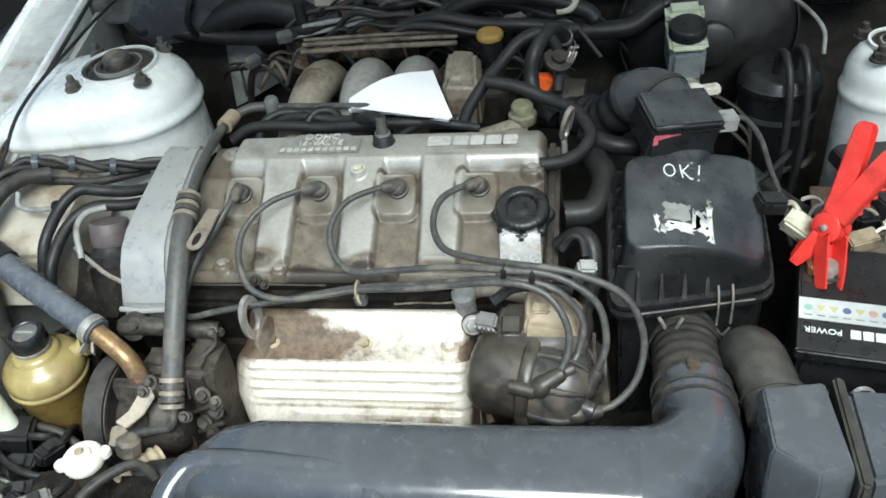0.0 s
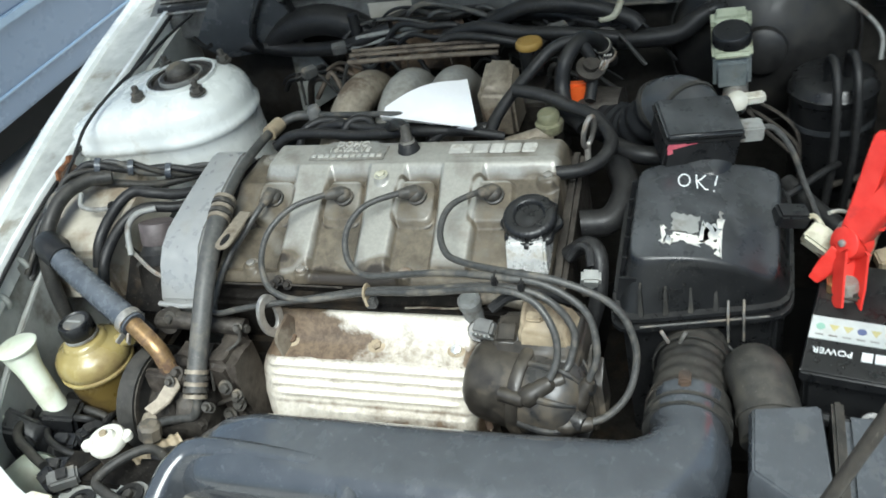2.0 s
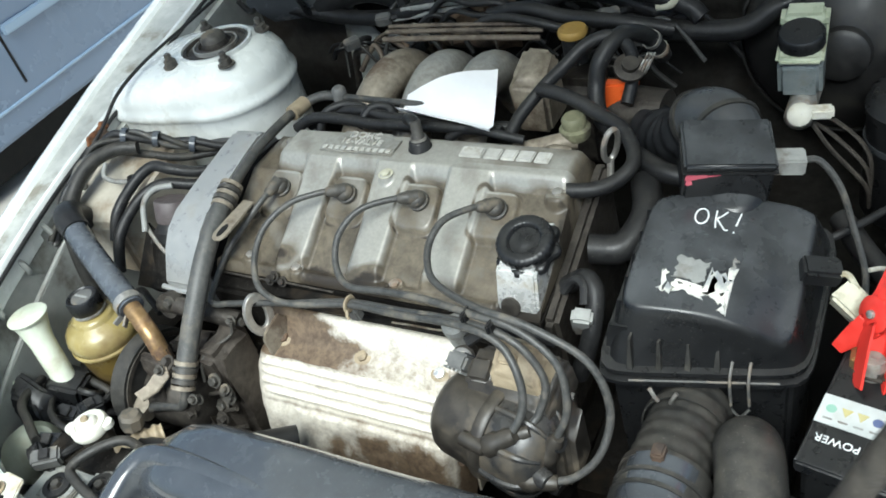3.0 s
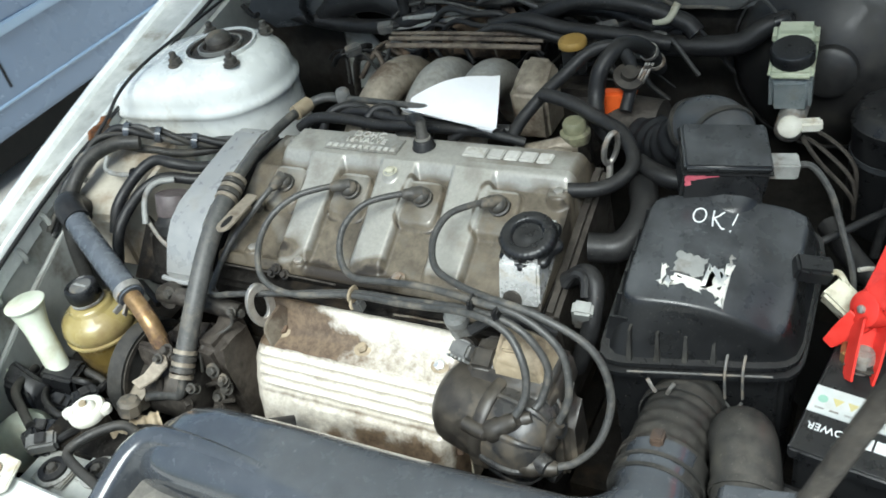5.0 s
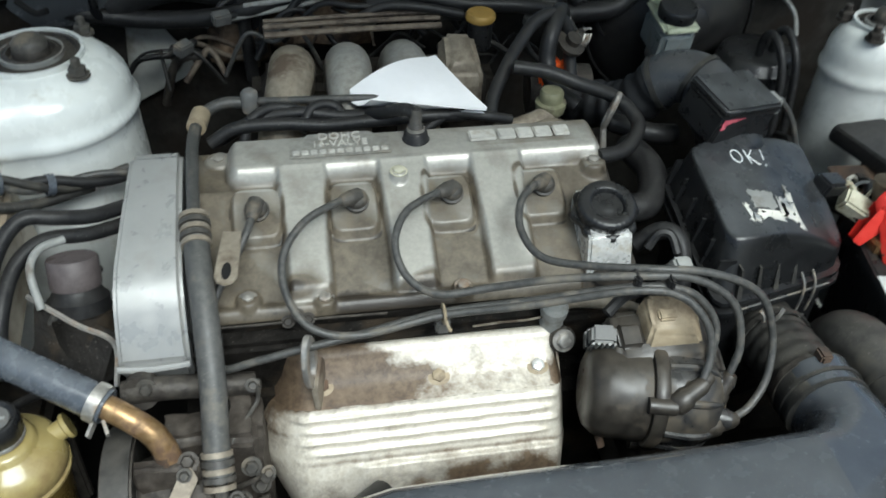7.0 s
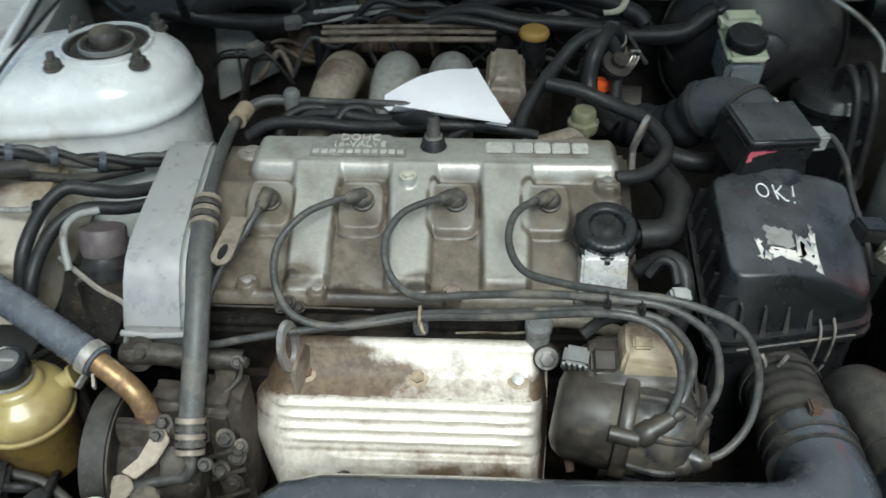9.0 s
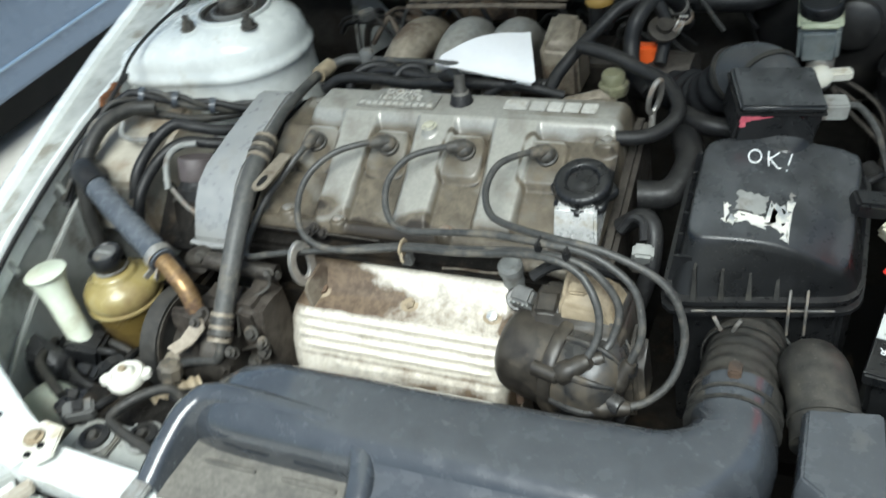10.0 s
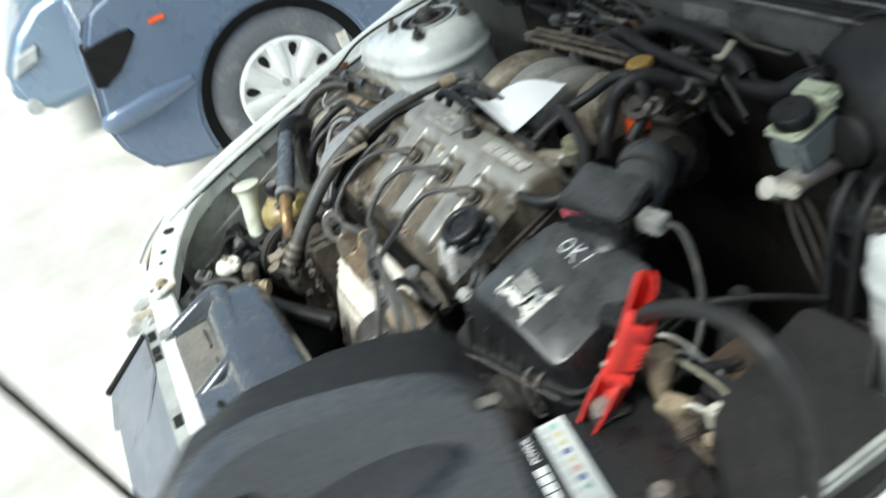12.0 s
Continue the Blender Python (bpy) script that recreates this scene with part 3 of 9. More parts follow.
for flip in (False, True):
    f = part("fender", fender(flip), M_white, body, "white painted fender with a rain gutter along its edge")
    floor_ = []
    for y_, a_, w_ in zip((0.66, 0.72, 0.80, 0.905, 1.0, 1.15, 1.35, 1.6, 2.0), (-0.456, -0.480, -0.503, -0.523, -0.534, -0.539, -0.542, -0.545, -0.55), (0.058, 0.058, 0.058, 0.056, 0.062, 0.080, 0.095, 0.10, 0.10)):
        z_ = 0.79 + 0.19 * (y_ - 0.64)
        floor_.append(side_of([(a_ - 0.0075, y_, z_ - 0.0045), (a_ - w_ + 0.0175, y_, z_ - 0.0050), (a_ - w_ + 0.0175, y_, z_ - 0.0065), (a_ - 0.0075, y_, z_ - 0.0065)], flip))
    part("gutter", loft(floor_), M_gutter, f, "grey-beige rain gutter")
    line = [side_of([(a_ + 0.0105, y_, 0.79 + 0.19 * (y_ - 0.64) - 0.006)], flip)[0] for y_, a_ in ((0.66, -0.456), (0.72, -0.480), (0.80, -0.503), (0.905, -0.523), (1.0, -0.534), (1.15, -0.539), (1.35, -0.542), (1.6, -0.545))]
    part("seal_line", tube(line, 0.0032, 8, 3), M_rubber, f, "black rubber seal along the fender's inner edge")
    tower = part("strut_tower", strut_tower(flip), M_white, body, "white domed strut tower", 60)
    c0 = V((0.668, 1.245, 0.8975) if flip else (-0.385, 1.218, 0.9275))
    q = 0.58 if flip else 0.93
    part("collar", ring_band(c0 + V((0, 0, 0.001)), (0, 0, 1), 0.056 * q, 0.006, 0.004, 40), M_white, tower)
    part("rubber_mount", lathe([(0.056 * q, -0.002), (0.0545 * q, 0.0015), (0.050 * q, 0.002), (0.047 * q, -0.004), (0.036 * q, -0.004), (0.033 * q, 0.003), (0.028 * q, 0.004), (0.025 * q, -0.001), (0.022 * q, 0.0), (0.021 * q, 0.008), (0.017 * q, 0.014), (0.009 * q, 0.018), (0.001, 0.019)], c0, (0, 0, 1), 40), M_iron, tower, "dark grimy rubber strut mount", 60)
    part("mount_cap", lathe([(0.0205 * q, 0.006), (0.0205 * q, 0.0145), (0.016 * q, 0.0195), (0.008 * q, 0.0225), (0.001, 0.023)], c0, (0, 0, 1), 28), M_boot, tower, "dull metal dome of the strut rod", 60)
    part("mount_ring", ring_band(c0 + V((0, 0, 0.001)), (0, 0, 1), 0.0345 * q, 0.006, 0.0022, 40), M_connector, tower, "pale ring in the mount")
    for a in (35, 125, 215, 305):
        p = c0 + V((0.071 * (0.64 if flip else 1.0) * math.cos(radians(a + 15)), 0.071 * (0.64 if flip else 1.0) * math.sin(radians(a + 15)), -0.006))
        nb = lathe([(0.0125, 0), (0.0125, 0.003)], p, (0, 0, 1), 18)
        lathe([(0.0095, 0.003), (0.0095, 0.011), (0.007, 0.0125)], p, (0, 0, 1), 6, nb)
        lathe([(0.0052, 0.011), (0.0052, 0.020), (0.0035, 0.0215)], p, (0, 0, 1), 10, nb)
        part("stud_nut", nb, M_boot if not flip else M_iron, tower, "dull stud with nut")
    rear = bmesh.new()
    wall_rings = []
    for y in (0.60, 0.68, 0.76, 0.84, 0.92, 1.1, 1.55):
        x, z1 = wall_x(y), 0.765 + 0.19 * (y - 0.64)
        wall_rings.append(side_of([(x, y, z1), (x, y, 0.3), (x + 0.012, y, 0.3), (x + 0.012, y, z1)], flip))
    loft(wall_rings, bm=rear)
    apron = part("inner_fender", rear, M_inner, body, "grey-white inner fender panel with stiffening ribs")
    sg = -1 if flip else 1
    lower = bmesh.new()
    low_rings = []
    for y, z1 in ((0.62, 0.690), (0.71, 0.715), (0.80, 0.742), (0.93, 0.790), (1.06, 0.838)):
        x = wall_x(y) + 0.012
        low_rings.append(side_of([(x, y, z1), (x, y, 0.40), (x + 0.012, y, 0.40), (x + 0.012, y, z1)], flip))
    loft(low_rings, bevel=0.002, bm=lower)
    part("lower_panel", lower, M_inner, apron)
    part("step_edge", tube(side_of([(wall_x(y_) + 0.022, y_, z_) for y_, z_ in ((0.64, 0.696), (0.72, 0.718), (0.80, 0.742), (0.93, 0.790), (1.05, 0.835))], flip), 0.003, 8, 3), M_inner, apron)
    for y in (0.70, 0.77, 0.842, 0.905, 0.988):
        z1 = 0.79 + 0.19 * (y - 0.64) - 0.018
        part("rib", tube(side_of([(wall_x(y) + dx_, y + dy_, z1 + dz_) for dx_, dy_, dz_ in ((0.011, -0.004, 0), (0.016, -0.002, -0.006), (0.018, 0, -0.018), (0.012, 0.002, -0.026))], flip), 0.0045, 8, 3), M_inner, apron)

# Cream side member between the tower and the front, seen by the engine mount.
member = bmesh.new()
loft([[(-0.52, 0.93, 0.72), (-0.40, 0.93, 0.72), (-0.40, 1.11, 0.76), (-0.52, 1.11, 0.76)],
      [(-0.52, 0.93, 0.80), (-0.415, 0.94, 0.80), (-0.405, 1.10, 0.845), (-0.52, 1.10, 0.85)],
      [(-0.51, 0.945, 0.812), (-0.43, 0.955, 0.812), (-0.42, 1.085, 0.852), (-0.51, 1.085, 0.855)]], bevel=0.006, bm=member)
part("side_member", member, M_cream, body, "dirty cream side member")
low = bmesh.new()
low2 = box(0.62, 0.74, 0.62, 1.05, 0.50, 0.60, 0.01)
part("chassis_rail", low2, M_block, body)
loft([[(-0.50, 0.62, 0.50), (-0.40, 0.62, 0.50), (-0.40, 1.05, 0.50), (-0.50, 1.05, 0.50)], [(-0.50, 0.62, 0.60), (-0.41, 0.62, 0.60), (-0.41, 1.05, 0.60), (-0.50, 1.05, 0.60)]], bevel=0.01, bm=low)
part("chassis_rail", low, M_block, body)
# Solid black block in place of the shade beneath the bay.
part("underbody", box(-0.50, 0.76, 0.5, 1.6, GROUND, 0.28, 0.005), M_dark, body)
part("undertray", box(-0.56, 0.80, 0.45, 1.6, 0.28, 0.32, 0.005), M_dark, body, "black block standing in for the shade under the car of the engine bay")

# Firewall, cowl and its seal.
part("firewall", box(-0.56, 0.80, 1.47, 1.50, 0.3, 0.90, 0.004), M_wall, body, "dusty dark insulated firewall")
part("cowl", profile_x([(1.434, 0.895), (1.438, 0.936), (1.48, 0.956), (1.60, 0.985), (1.62, 0.96), (1.50, 0.89), (1.45, 0.89)], -0.58, 0.82, 0.004), M_cowl, body, "dark grey cowl panel")
# Pale tubes stand in for the highlights along the glossy seals.
for y, z in ((1.4405, 0.9495), (1.462, 0.9635)):
    part("seal_trim", tube([(-0.56, y, z - 0.01), (-0.2, y, z), (0.3, y, z), (0.80, y, z - 0.01)], 0.0022, 6), M_connector, body, "thin pale line drawn as the bonnet seal's highlight")
for y, z in ((1.452, 0.950), (1.472, 0.962)):
    part("seal", tube([(-0.56, y, z - 0.01), (-0.2, y, z), (0.3, y, z), (0.80, y, z - 0.01)], 0.008, 8), M_rubber, body, "black rubber bonnet seal")
for i, (x0, x1, mm) in enumerate(((-0.150, -0.075, M_cream), (0.09, 0.185, M_connector))):
    part("sticker", prism([(x0, 1.4350, 0.907), (x1, 1.4350, 0.907), (x1, 1.4372, 0.931), (x0, 1.4372, 0.931)], (0, -0.0012, 0.0)), mm, body, "faded sticker on the cowl")

# Front panel over the radiator, with the corner bracket and the headlamp and bumper ahead of it.
bar = bmesh.new()
front = [(-0.285, 0.540, 0.740), (-0.10, 0.534, 0.728), (CX, 0.530, 0.722)]
back = [(-0.285, 0.574, 0.741), (-0.10, 0.571, 0.730), (CX, 0.571, 0.724)]
front += mirrored(front[1::-1])
back += mirrored(back[1::-1])
rings = []
for a, b in zip(front, back):
    rings.append([(a[0], a[1], a[2] - 0.04), (a[0], a[1] - 0.004, a[2] - 0.004), (a[0], a[1], a[2]), b, (b[0], b[1] + 0.004, b[2] - 0.004), (b[0], b[1], b[2] - 0.04)])
loft(rings, bm=bar)
support = part("radiator_support", bar, M_white, body, "white painted upper radiator support")
for x in (-0.235, -0.152, -0.04, 0.156, 0.30):
    part("bolt_hole", lathe([(0.006, -0.001), (0.006, 0.0012)], (x, 0.552, 0.7365 - 0.0052 * (x + 0.285) / 0.1 * 0.9), (0, 0, 1), 14), M_dark, support, "dark hole")
for flip in (False, True):
    arm = bmesh.new()
    ring = []
    for x, y, z, w in ((-0.285, 0.557, 0.742, 0.022), (-0.33, 0.572, 0.752, 0.024), (-0.40, 0.606, 0.772, 0.026), (-0.45, 0.645, 0.788, 0.026), (-0.48, 0.70, 0.80, 0.02)):
        ring.append(side_of([(x - w * 0.45, y - w, z - 0.03), (x - w * 0.45, y - w, z), (x + w * 0.55, y + w, z), (x + w * 0.55, y + w, z - 0.03)], flip))
    loft(ring, bevel=0.002, bm=arm)
    a = part("front_corner", arm, M_white, body, "white corner of the front panel, with holes")
    for x, y, z, r in ((-0.415, 0.617, 0.7785, 0.011), (-0.37, 0.592, 0.7655, 0.006), (-0.345, 0.580, 0.7585, 0.004), (-0.452, 0.648, 0.790, 0.005)):
        p = side_of([(x, y, z)], flip)[0]
        part("hole", lathe([(r, 0), (r, 0.0015)], p, (-0.05, 0.02, 1), 14), M_dark, a)
    plate = bmesh.new()
    prism(side_of([(-0.305, 0.548, 0.7465), (-0.262, 0.540, 0.7455), (-0.250, 0.556, 0.7455), (-0.262, 0.59, 0.747), (-0.29, 0.592, 0.748), (-0.306, 0.575, 0.748)], flip), (0, 0, 0.005), 0.0015, plate)
    q = part("bracket", plate, M_cap_white, a, "pale bracket with a bolt")
    pb = V(side_of([(-0.284, 0.568, 0.753)], flip)[0])
    part("bolt", bolt(pb, (0, 0, 1), 0.0075, 0.007), M_tan, q)
    for dx, dy in ((0.014, -0.006), (0.008, -0.020)):
        part("bolt_hole", lathe([(0.004, 0), (0.004, 0.001)], pb + V(((-dx if flip else dx), dy, -0.0012)), (0, 0, 1), 12), M_dark, q)
    # Headlamp beneath the corner.
    lamp = thing("headlamp", side_of([(-0.45, 0.50, 0.56)], flip)[0], "pale glass headlamp set in a white front", "headlamp", "headlamps")
    lens = [[(-0.53, 0.525, z0), (-0.44, 0.485, z0), (-0.29, 0.425, z0), (-0.285, 0.48, z0), (-0.42, 0.54, z0), (-0.52, 0.60, z0)] for z0 in (0.555, 0.60, 0.622)]
    part("lens", loft([side_of(r, flip) for r in lens], bevel=0.008), M_glass, lamp)
    shade = [[(-0.472, 0.536, 0.700 - d), (-0.376, 0.490, 0.672 - d), (-0.284, 0.440, 0.640 - d), (-0.272, 0.512, 0.706 - d), (-0.335, 0.556, 0.728 - d), (-0.440, 0.600, 0.742 - d)] for d in (0.05, 0.006, 0.0)]
    part("lamp_panel", loft([side_of(r, flip) for r in shade], bevel=0.003), M_white, lamp, "white painted panel over the headlamp", 30)
    gap = [[(-0.448, 0.612, 0.750 - d), (-0.474, 0.540, 0.692 - d), (-0.548, 0.535, 0.690 - d), (-0.550, 0.600, 0.735 - d), (-0.510, 0.655, 0.768 - d)] for d in (0.10, 0.012)]
    part("housing", loft([side_of(r, flip) for r in gap], bevel=0.004), M_dark, lamp, "black headlamp housing")
    part("rim_strip", tube(side_of([(-0.536, 0.655, 0.776), (-0.557, 0.610, 0.750), (-0.562, 0.565, 0.720), (-0.548, 0.528, 0.692)], flip), 0.006, 8, 4), M_white, lamp, "white edge of the front corner")
    part("loom", tube(side_of([(-0.455, 0.628, 0.755), (-0.487, 0.60, 0.750), (-0.507, 0.57, 0.722), (-0.512, 0.548, 0.698)], flip), 0.005, 8, 4), M_tan, lamp, "tan wiring in the headlamp gap")

# Bumper and the dark grille panel.
bump = bmesh.new()
rings = []
for x, y in ((-0.69, 0.86), (-0.685, 0.72), (-0.64, 0.60), (-0.55, 0.51), (-0.40, 0.435), (-0.20, 0.385), (CX, 0.365)):
    n = V((-(CX - x) * 0.55, -1.0 if y < 0.7 else -0.35, 0)).normalized()
    rings.append([(x - n.x * 0.05, y - n.y * 0.05, 0.545), (x, y, 0.54), (x + n.x * 0.03, y + n.y * 0.03, 0.50), (x + n.x * 0.05, y + n.y * 0.05, 0.40), (x + n.x * 0.03, y + n.y * 0.03, 0.25), (x - n.x * 0.04, y - n.y * 0.04, 0.25)])
rings += [mirrored(r) for r in rings[-2::-1]]
loft(rings, bm=bump)
part("bumper", bump, M_white, body, "white painted bumper")
grille = bmesh.new()
loft([[(-0.250, 0.405, 0.60), (0.53, 0.405, 0.60), (0.50, 0.50, 0.685), (-0.222, 0.50, 0.685)], [(-0.254, 0.40, 0.62), (0.535, 0.40, 0.62), (0.505, 0.505, 0.70), (-0.226, 0.505, 0.70)]], bevel=0.004, bm=grille)
part("grille_panel", grille, M_front, body, "grey plastic grille panel")
part("panel_fold", loft([[(-0.252, 0.401, 0.621), (-0.160, 0.391, 0.613), (-0.040, 0.462, 0.664), (-0.112, 0.506, 0.702), (-0.226, 0.506, 0.702)], [(-0.252, 0.401, 0.627), (-0.166, 0.393, 0.620), (-0.052, 0.463, 0.671), (-0.118, 0.505, 0.708), (-0.226, 0.506, 0.708)]], bevel=0.003), M_front, body, "raised fold of the grille panel")
part("panel_edge", tube([(-0.257, 0.398, 0.628), (-0.243, 0.45, 0.667), (-0.230, 0.503, 0.707)], 0.006, 8, 3), M_dark, body, "black edge strip")
sill_p = part("front_sill", box(-0.29, 0.58, 0.503, 0.533, 0.60, 0.706, 0.004), M_inner, body, "grey inner front panel with small openings")
for x, w in ((-0.215, 0.016), (-0.165, 0.012), (-0.14, 0.009), (0.05, 0.014), (0.24, 0.014)):
    part("opening", box(x - w, x + w, 0.508, 0.522, 0.7055, 0.7075, 0), M_dark, sill_p)
for flip in (False, True):
    for k, (p, q, w, mm) in enumerate((((-0.374, 0.502, 0.699), (-0.302, 0.550, 0.733), 0.011, M_inner), ((-0.350, 0.486, 0.690), (-0.276, 0.536, 0.724), 0.007, M_cream), ((-0.330, 0.474, 0.682), (-0.258, 0.524, 0.712), 0.009, M_inner))):
        p, q = V(p), V(q)
        o = V((0.55, -0.8, -0.2)).normalized() * w
        part("lamp_brace", loft([side_of([p - o - V((0, 0, 0.012)), p - o, p + o, p + o - V((0, 0, 0.012))], flip), side_of([q - o - V((0, 0, 0.012)), q - o, q + o, q + o - V((0, 0, 0.012))], flip)], bevel=0.002), mm, body, "greyish strut beside the headlamp")
# Black box that paints the shade of the gap behind the bumper.
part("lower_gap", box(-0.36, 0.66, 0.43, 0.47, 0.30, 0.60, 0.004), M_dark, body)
lid_strip = prism([(0.17, 0.538, 0.7245), (0.24, 0.538, 0.7265), (0.24, 0.566, 0.7275), (0.17, 0.566, 0.7255)], (0, 0, 0.001))
part("sticker", lid_strip, M_sign_yellow, support, "yellow sticker")

# Open bonnet overhead, held by its prop.
hood = bmesh.new()
rings = []
for k in range(9):
    u = k / 8
    y, z = 1.50 - 1.07 * u, 0.99 + 0.89 * u + 0.05 * math.sin(math.pi * u)
    w = 0.70 - 0.06 * u
    rings.append([(CX - w, y, z), (CX - w * 0.6, y, z + 0.02), (CX, y, z + 0.03), (CX + w * 0.6, y, z + 0.02), (CX + w, y, z),
                  (CX + w * 0.6, y + 0.02, z + 0.045), (CX, y + 0.02, z + 0.055), (CX - w * 0.6, y + 0.02, z + 0.045)])
loft(rings, bm=hood)
solo("bonnet", hood, M_white, "white painted bonnet propped wide open", "bonnet")
def rod_at(z):
    """The prop's middle line at height z."""
    q = (z - 0.745) / 0.555
    return V((0.421 + 0.159 * q, 0.5225 - 0.030 * q, z))


prop = thing("bonnet_prop", (0.421, 0.5225, 0.72), "thin dark steel bonnet prop rod", "prop rod")
part("rod", tube([rod_at(0.745), rod_at(1.11), rod_at(1.47), rod_at(1.80)], 0.0042, 10, 3), M_iron, prop)
part("pivot", lathe([(0.012, -0.012), (0.013, 0.0), (0.012, 0.012)], (0.421, 0.5225, 0.737), (0, 1, 0), 18), M_iron, prop)
part("grip_sleeve", tube([rod_at(1.765), rod_at(1.80)], 0.0075, 12, 2), M_rubber, prop, "black rubber sleeve")

# ---- the neighbouring blue car ----
blue = thing("parked_car", (-2.7, 1.8, 0), "blue parked car with silver wheel covers", "car")
HX, HY = -2.05, 1.20
arch = [(HY + 0.34 * math.cos(radians(a)), 0.30 + 0.34 * math.sin(radians(a))) for a in range(-14, 195, 8)]
REL = [(-0.36, -0.09), (-0.45, -0.075), (-0.57, -0.04), (-0.64, 0.075), (-0.655, 0.165), (-0.64, 0.22), (-0.62, 0.295), (-0.60, 0.43), (-0.52, 0.55), (-0.3, 0.62)]
outline = [(4.3, 0.17), (HY + 0.35, 0.16)] + arch + [(HY + y, 0.30 + z) for y, z in REL] + [(1.3, 0.96), (1.9, 0.98), (4.3, 0.95)]
side = bmesh.new()
loft([[(HX - 0.02, y, z) for y, z in outline], [(HX + 0.035, y, z) for y, z in outline]], bevel=0.02, bm=side, seg=3)
part("body_side", side, M_blue_car, blue, "blue painted body side")
mid = profile_x([(4.3, 0.24)] + [(HY + y - 0.006, 0.30 + z) for y, z in REL[1:]] + [(1.3, 0.955), (4.3, 0.94)], HX - 1.55, HX - 0.03, 0.05, seg=3)
part("body", mid, M_blue_car, blue)
sill = tube([(HX + 0.0, HY - 0.65, 0.475), (HX + 0.03, HY - 0.612, 0.483), (HX + 0.036, HY - 0.462, 0.495), (HX + 0.03, HY - 0.312, 0.505)], [0.02, 0.026, 0.026, 0.012], 12, 5, flat=1.5)
part("bumper_moulding", sill, M_blue_car, blue)
part("crease", tube([(HX + 0.034, HY + 0.41, 0.62), (HX + 0.036, 2.6, 0.64), (HX + 0.034, 4.2, 0.65)], 0.012, 8, 3), M_blue_car, blue)
# Lighter blue line puts the crease's highlight into the colour.
part("sill_edge", tube([(HX + 0.036, HY + 0.37, 0.262), (HX + 0.038, 2.6, 0.262), (HX + 0.036, 4.2, 0.262)], 0.006, 8, 3), M_pale_blue, blue, "pale line painted as the highlight of the sill's crease")
part("side_moulding", box(HX + 0.034, HX + 0.05, HY + 0.71, 4.2, 0.455, 0.49, 0.005), M_pale_blue, blue, "pale side moulding")
# Black box added for the shade between the blue car and the ground.
part("underbody", box(HX - 1.5, HX - 0.02, HY + 0.37, 4.2, 0.05, 0.24, 0.01), M_dark, blue, "black block standing in for the shade under the car")
# Small white tag between tyre and arch.
part("arch_tag", box(HX + 0.012, HX + 0.022, HY + 0.23, HY + 0.27, 0.36, 0.42, 0.003), M_cap_white, blue, "white tag by the wheel")
part("door_seam", box(HX + 0.028, HX + 0.0365, HY + 0.69, HY + 0.70, 0.3, 1.0, 0), M_dark, blue)
lamp_o = [(HY - 0.615 + dy, 0.60 + dz) for dy, dz in ((0.0, 0.015), (0.03, 0.0), (0.10, 0.03), (0.17, 0.09), (0.20, 0.125), (0.19, 0.15), (0.15, 0.155), (0.07, 0.15), (0.015, 0.14))]
part("tail_lamp", loft([[(HX - 0.1, y, z) for y, z in lamp_o], [(HX + 0.033, y, z) for y, z in lamp_o], [(HX + 0.042, HY - 0.52 + (y - HY + 0.52) * 0.93, 0.68 + (z - 0.68) * 0.93) for y, z in lamp_o]]), M_dark, blue, "dark smoked tail lamp")
part("side_repeater", box(HX + 0.03, HX + 0.042, HY - 0.36, HY - 0.30, 0.73, 0.748, 0.004), M_orange, blue, "small orange side lamp")
part("arch_lining", lathe([(0.345, -0.2), (0.345, 0.0)], (HX - 0.01, HY, 0.30), (1, 0, 0), 32), M_dark, blue)
wheel = part("wheel", lathe([(0.20, -0.16), (0.285, -0.16), (0.30, -0.14), (0.302, -0.03), (0.295, -0.008), (0.27, 0.006), (0.215, 0.004), (0.20, -0.01)], (HX + 0.01, HY, 0.30), (1, 0, 0), 48), M_tyre_glare, blue, "worn black tyre, greyed for the glare over it", 60)
cap = bmesh.new()
lathe([(0.198, -0.02), (0.200, 0.0), (0.195, 0.010), (0.186, 0.012), (0.181, 0.007), (0.12, 0.012), (0.07, 0.020), (0.04, 0.022), (0.005, 0.022)], (HX + 0.01, HY, 0.30), (1, 0, 0), 48, cap)
part("wheel_cover", cap, M_hubcap, wheel, "silver plastic wheel cover with eight slots", 60)
for k in range(8):
    a = radians(22.5 + 45 * k)
    u, w = V((0, math.cos(a), math.sin(a))), V((0, -math.sin(a), math.cos(a)))
    c = V((HX + 0.0155, HY, 0.30)) + u * 0.152
    ring = [c + u * (0.026 * math.cos(t)) + w * (0.015 * math.sin(t) * (1 + 0.4 * math.cos(t))) for t in [2 * math.pi * i / 18 for i in range(18)]]
    part("slot", prism(ring, (0.008, 0, 0)), M_dark, wheel)
for k in range(8):
    a = radians(45 * k)
    u = V((0, math.cos(a), math.sin(a)))
    c = V((HX + 0.02, HY, 0.30))
    part("spoke", tube([c + u * 0.05 + V((0.006, 0, 0)), c + u * 0.11 + V((0.004, 0, 0)), c + u * 0.185], [0.02, 0.026, 0.032], 10, 3, flat=0.35, up=(1, 0, 0)), M_hubcap, wheel)
for k in range(4):
    a = radians(20 + 90 * k)
    part("wheel_nut", bolt((HX + 0.03, HY + 0.045 * math.cos(a), 0.30 + 0.045 * math.sin(a)), (1, 0, 0), 0.010, 0.014), M_steel, wheel)

blue.location.z += GROUND

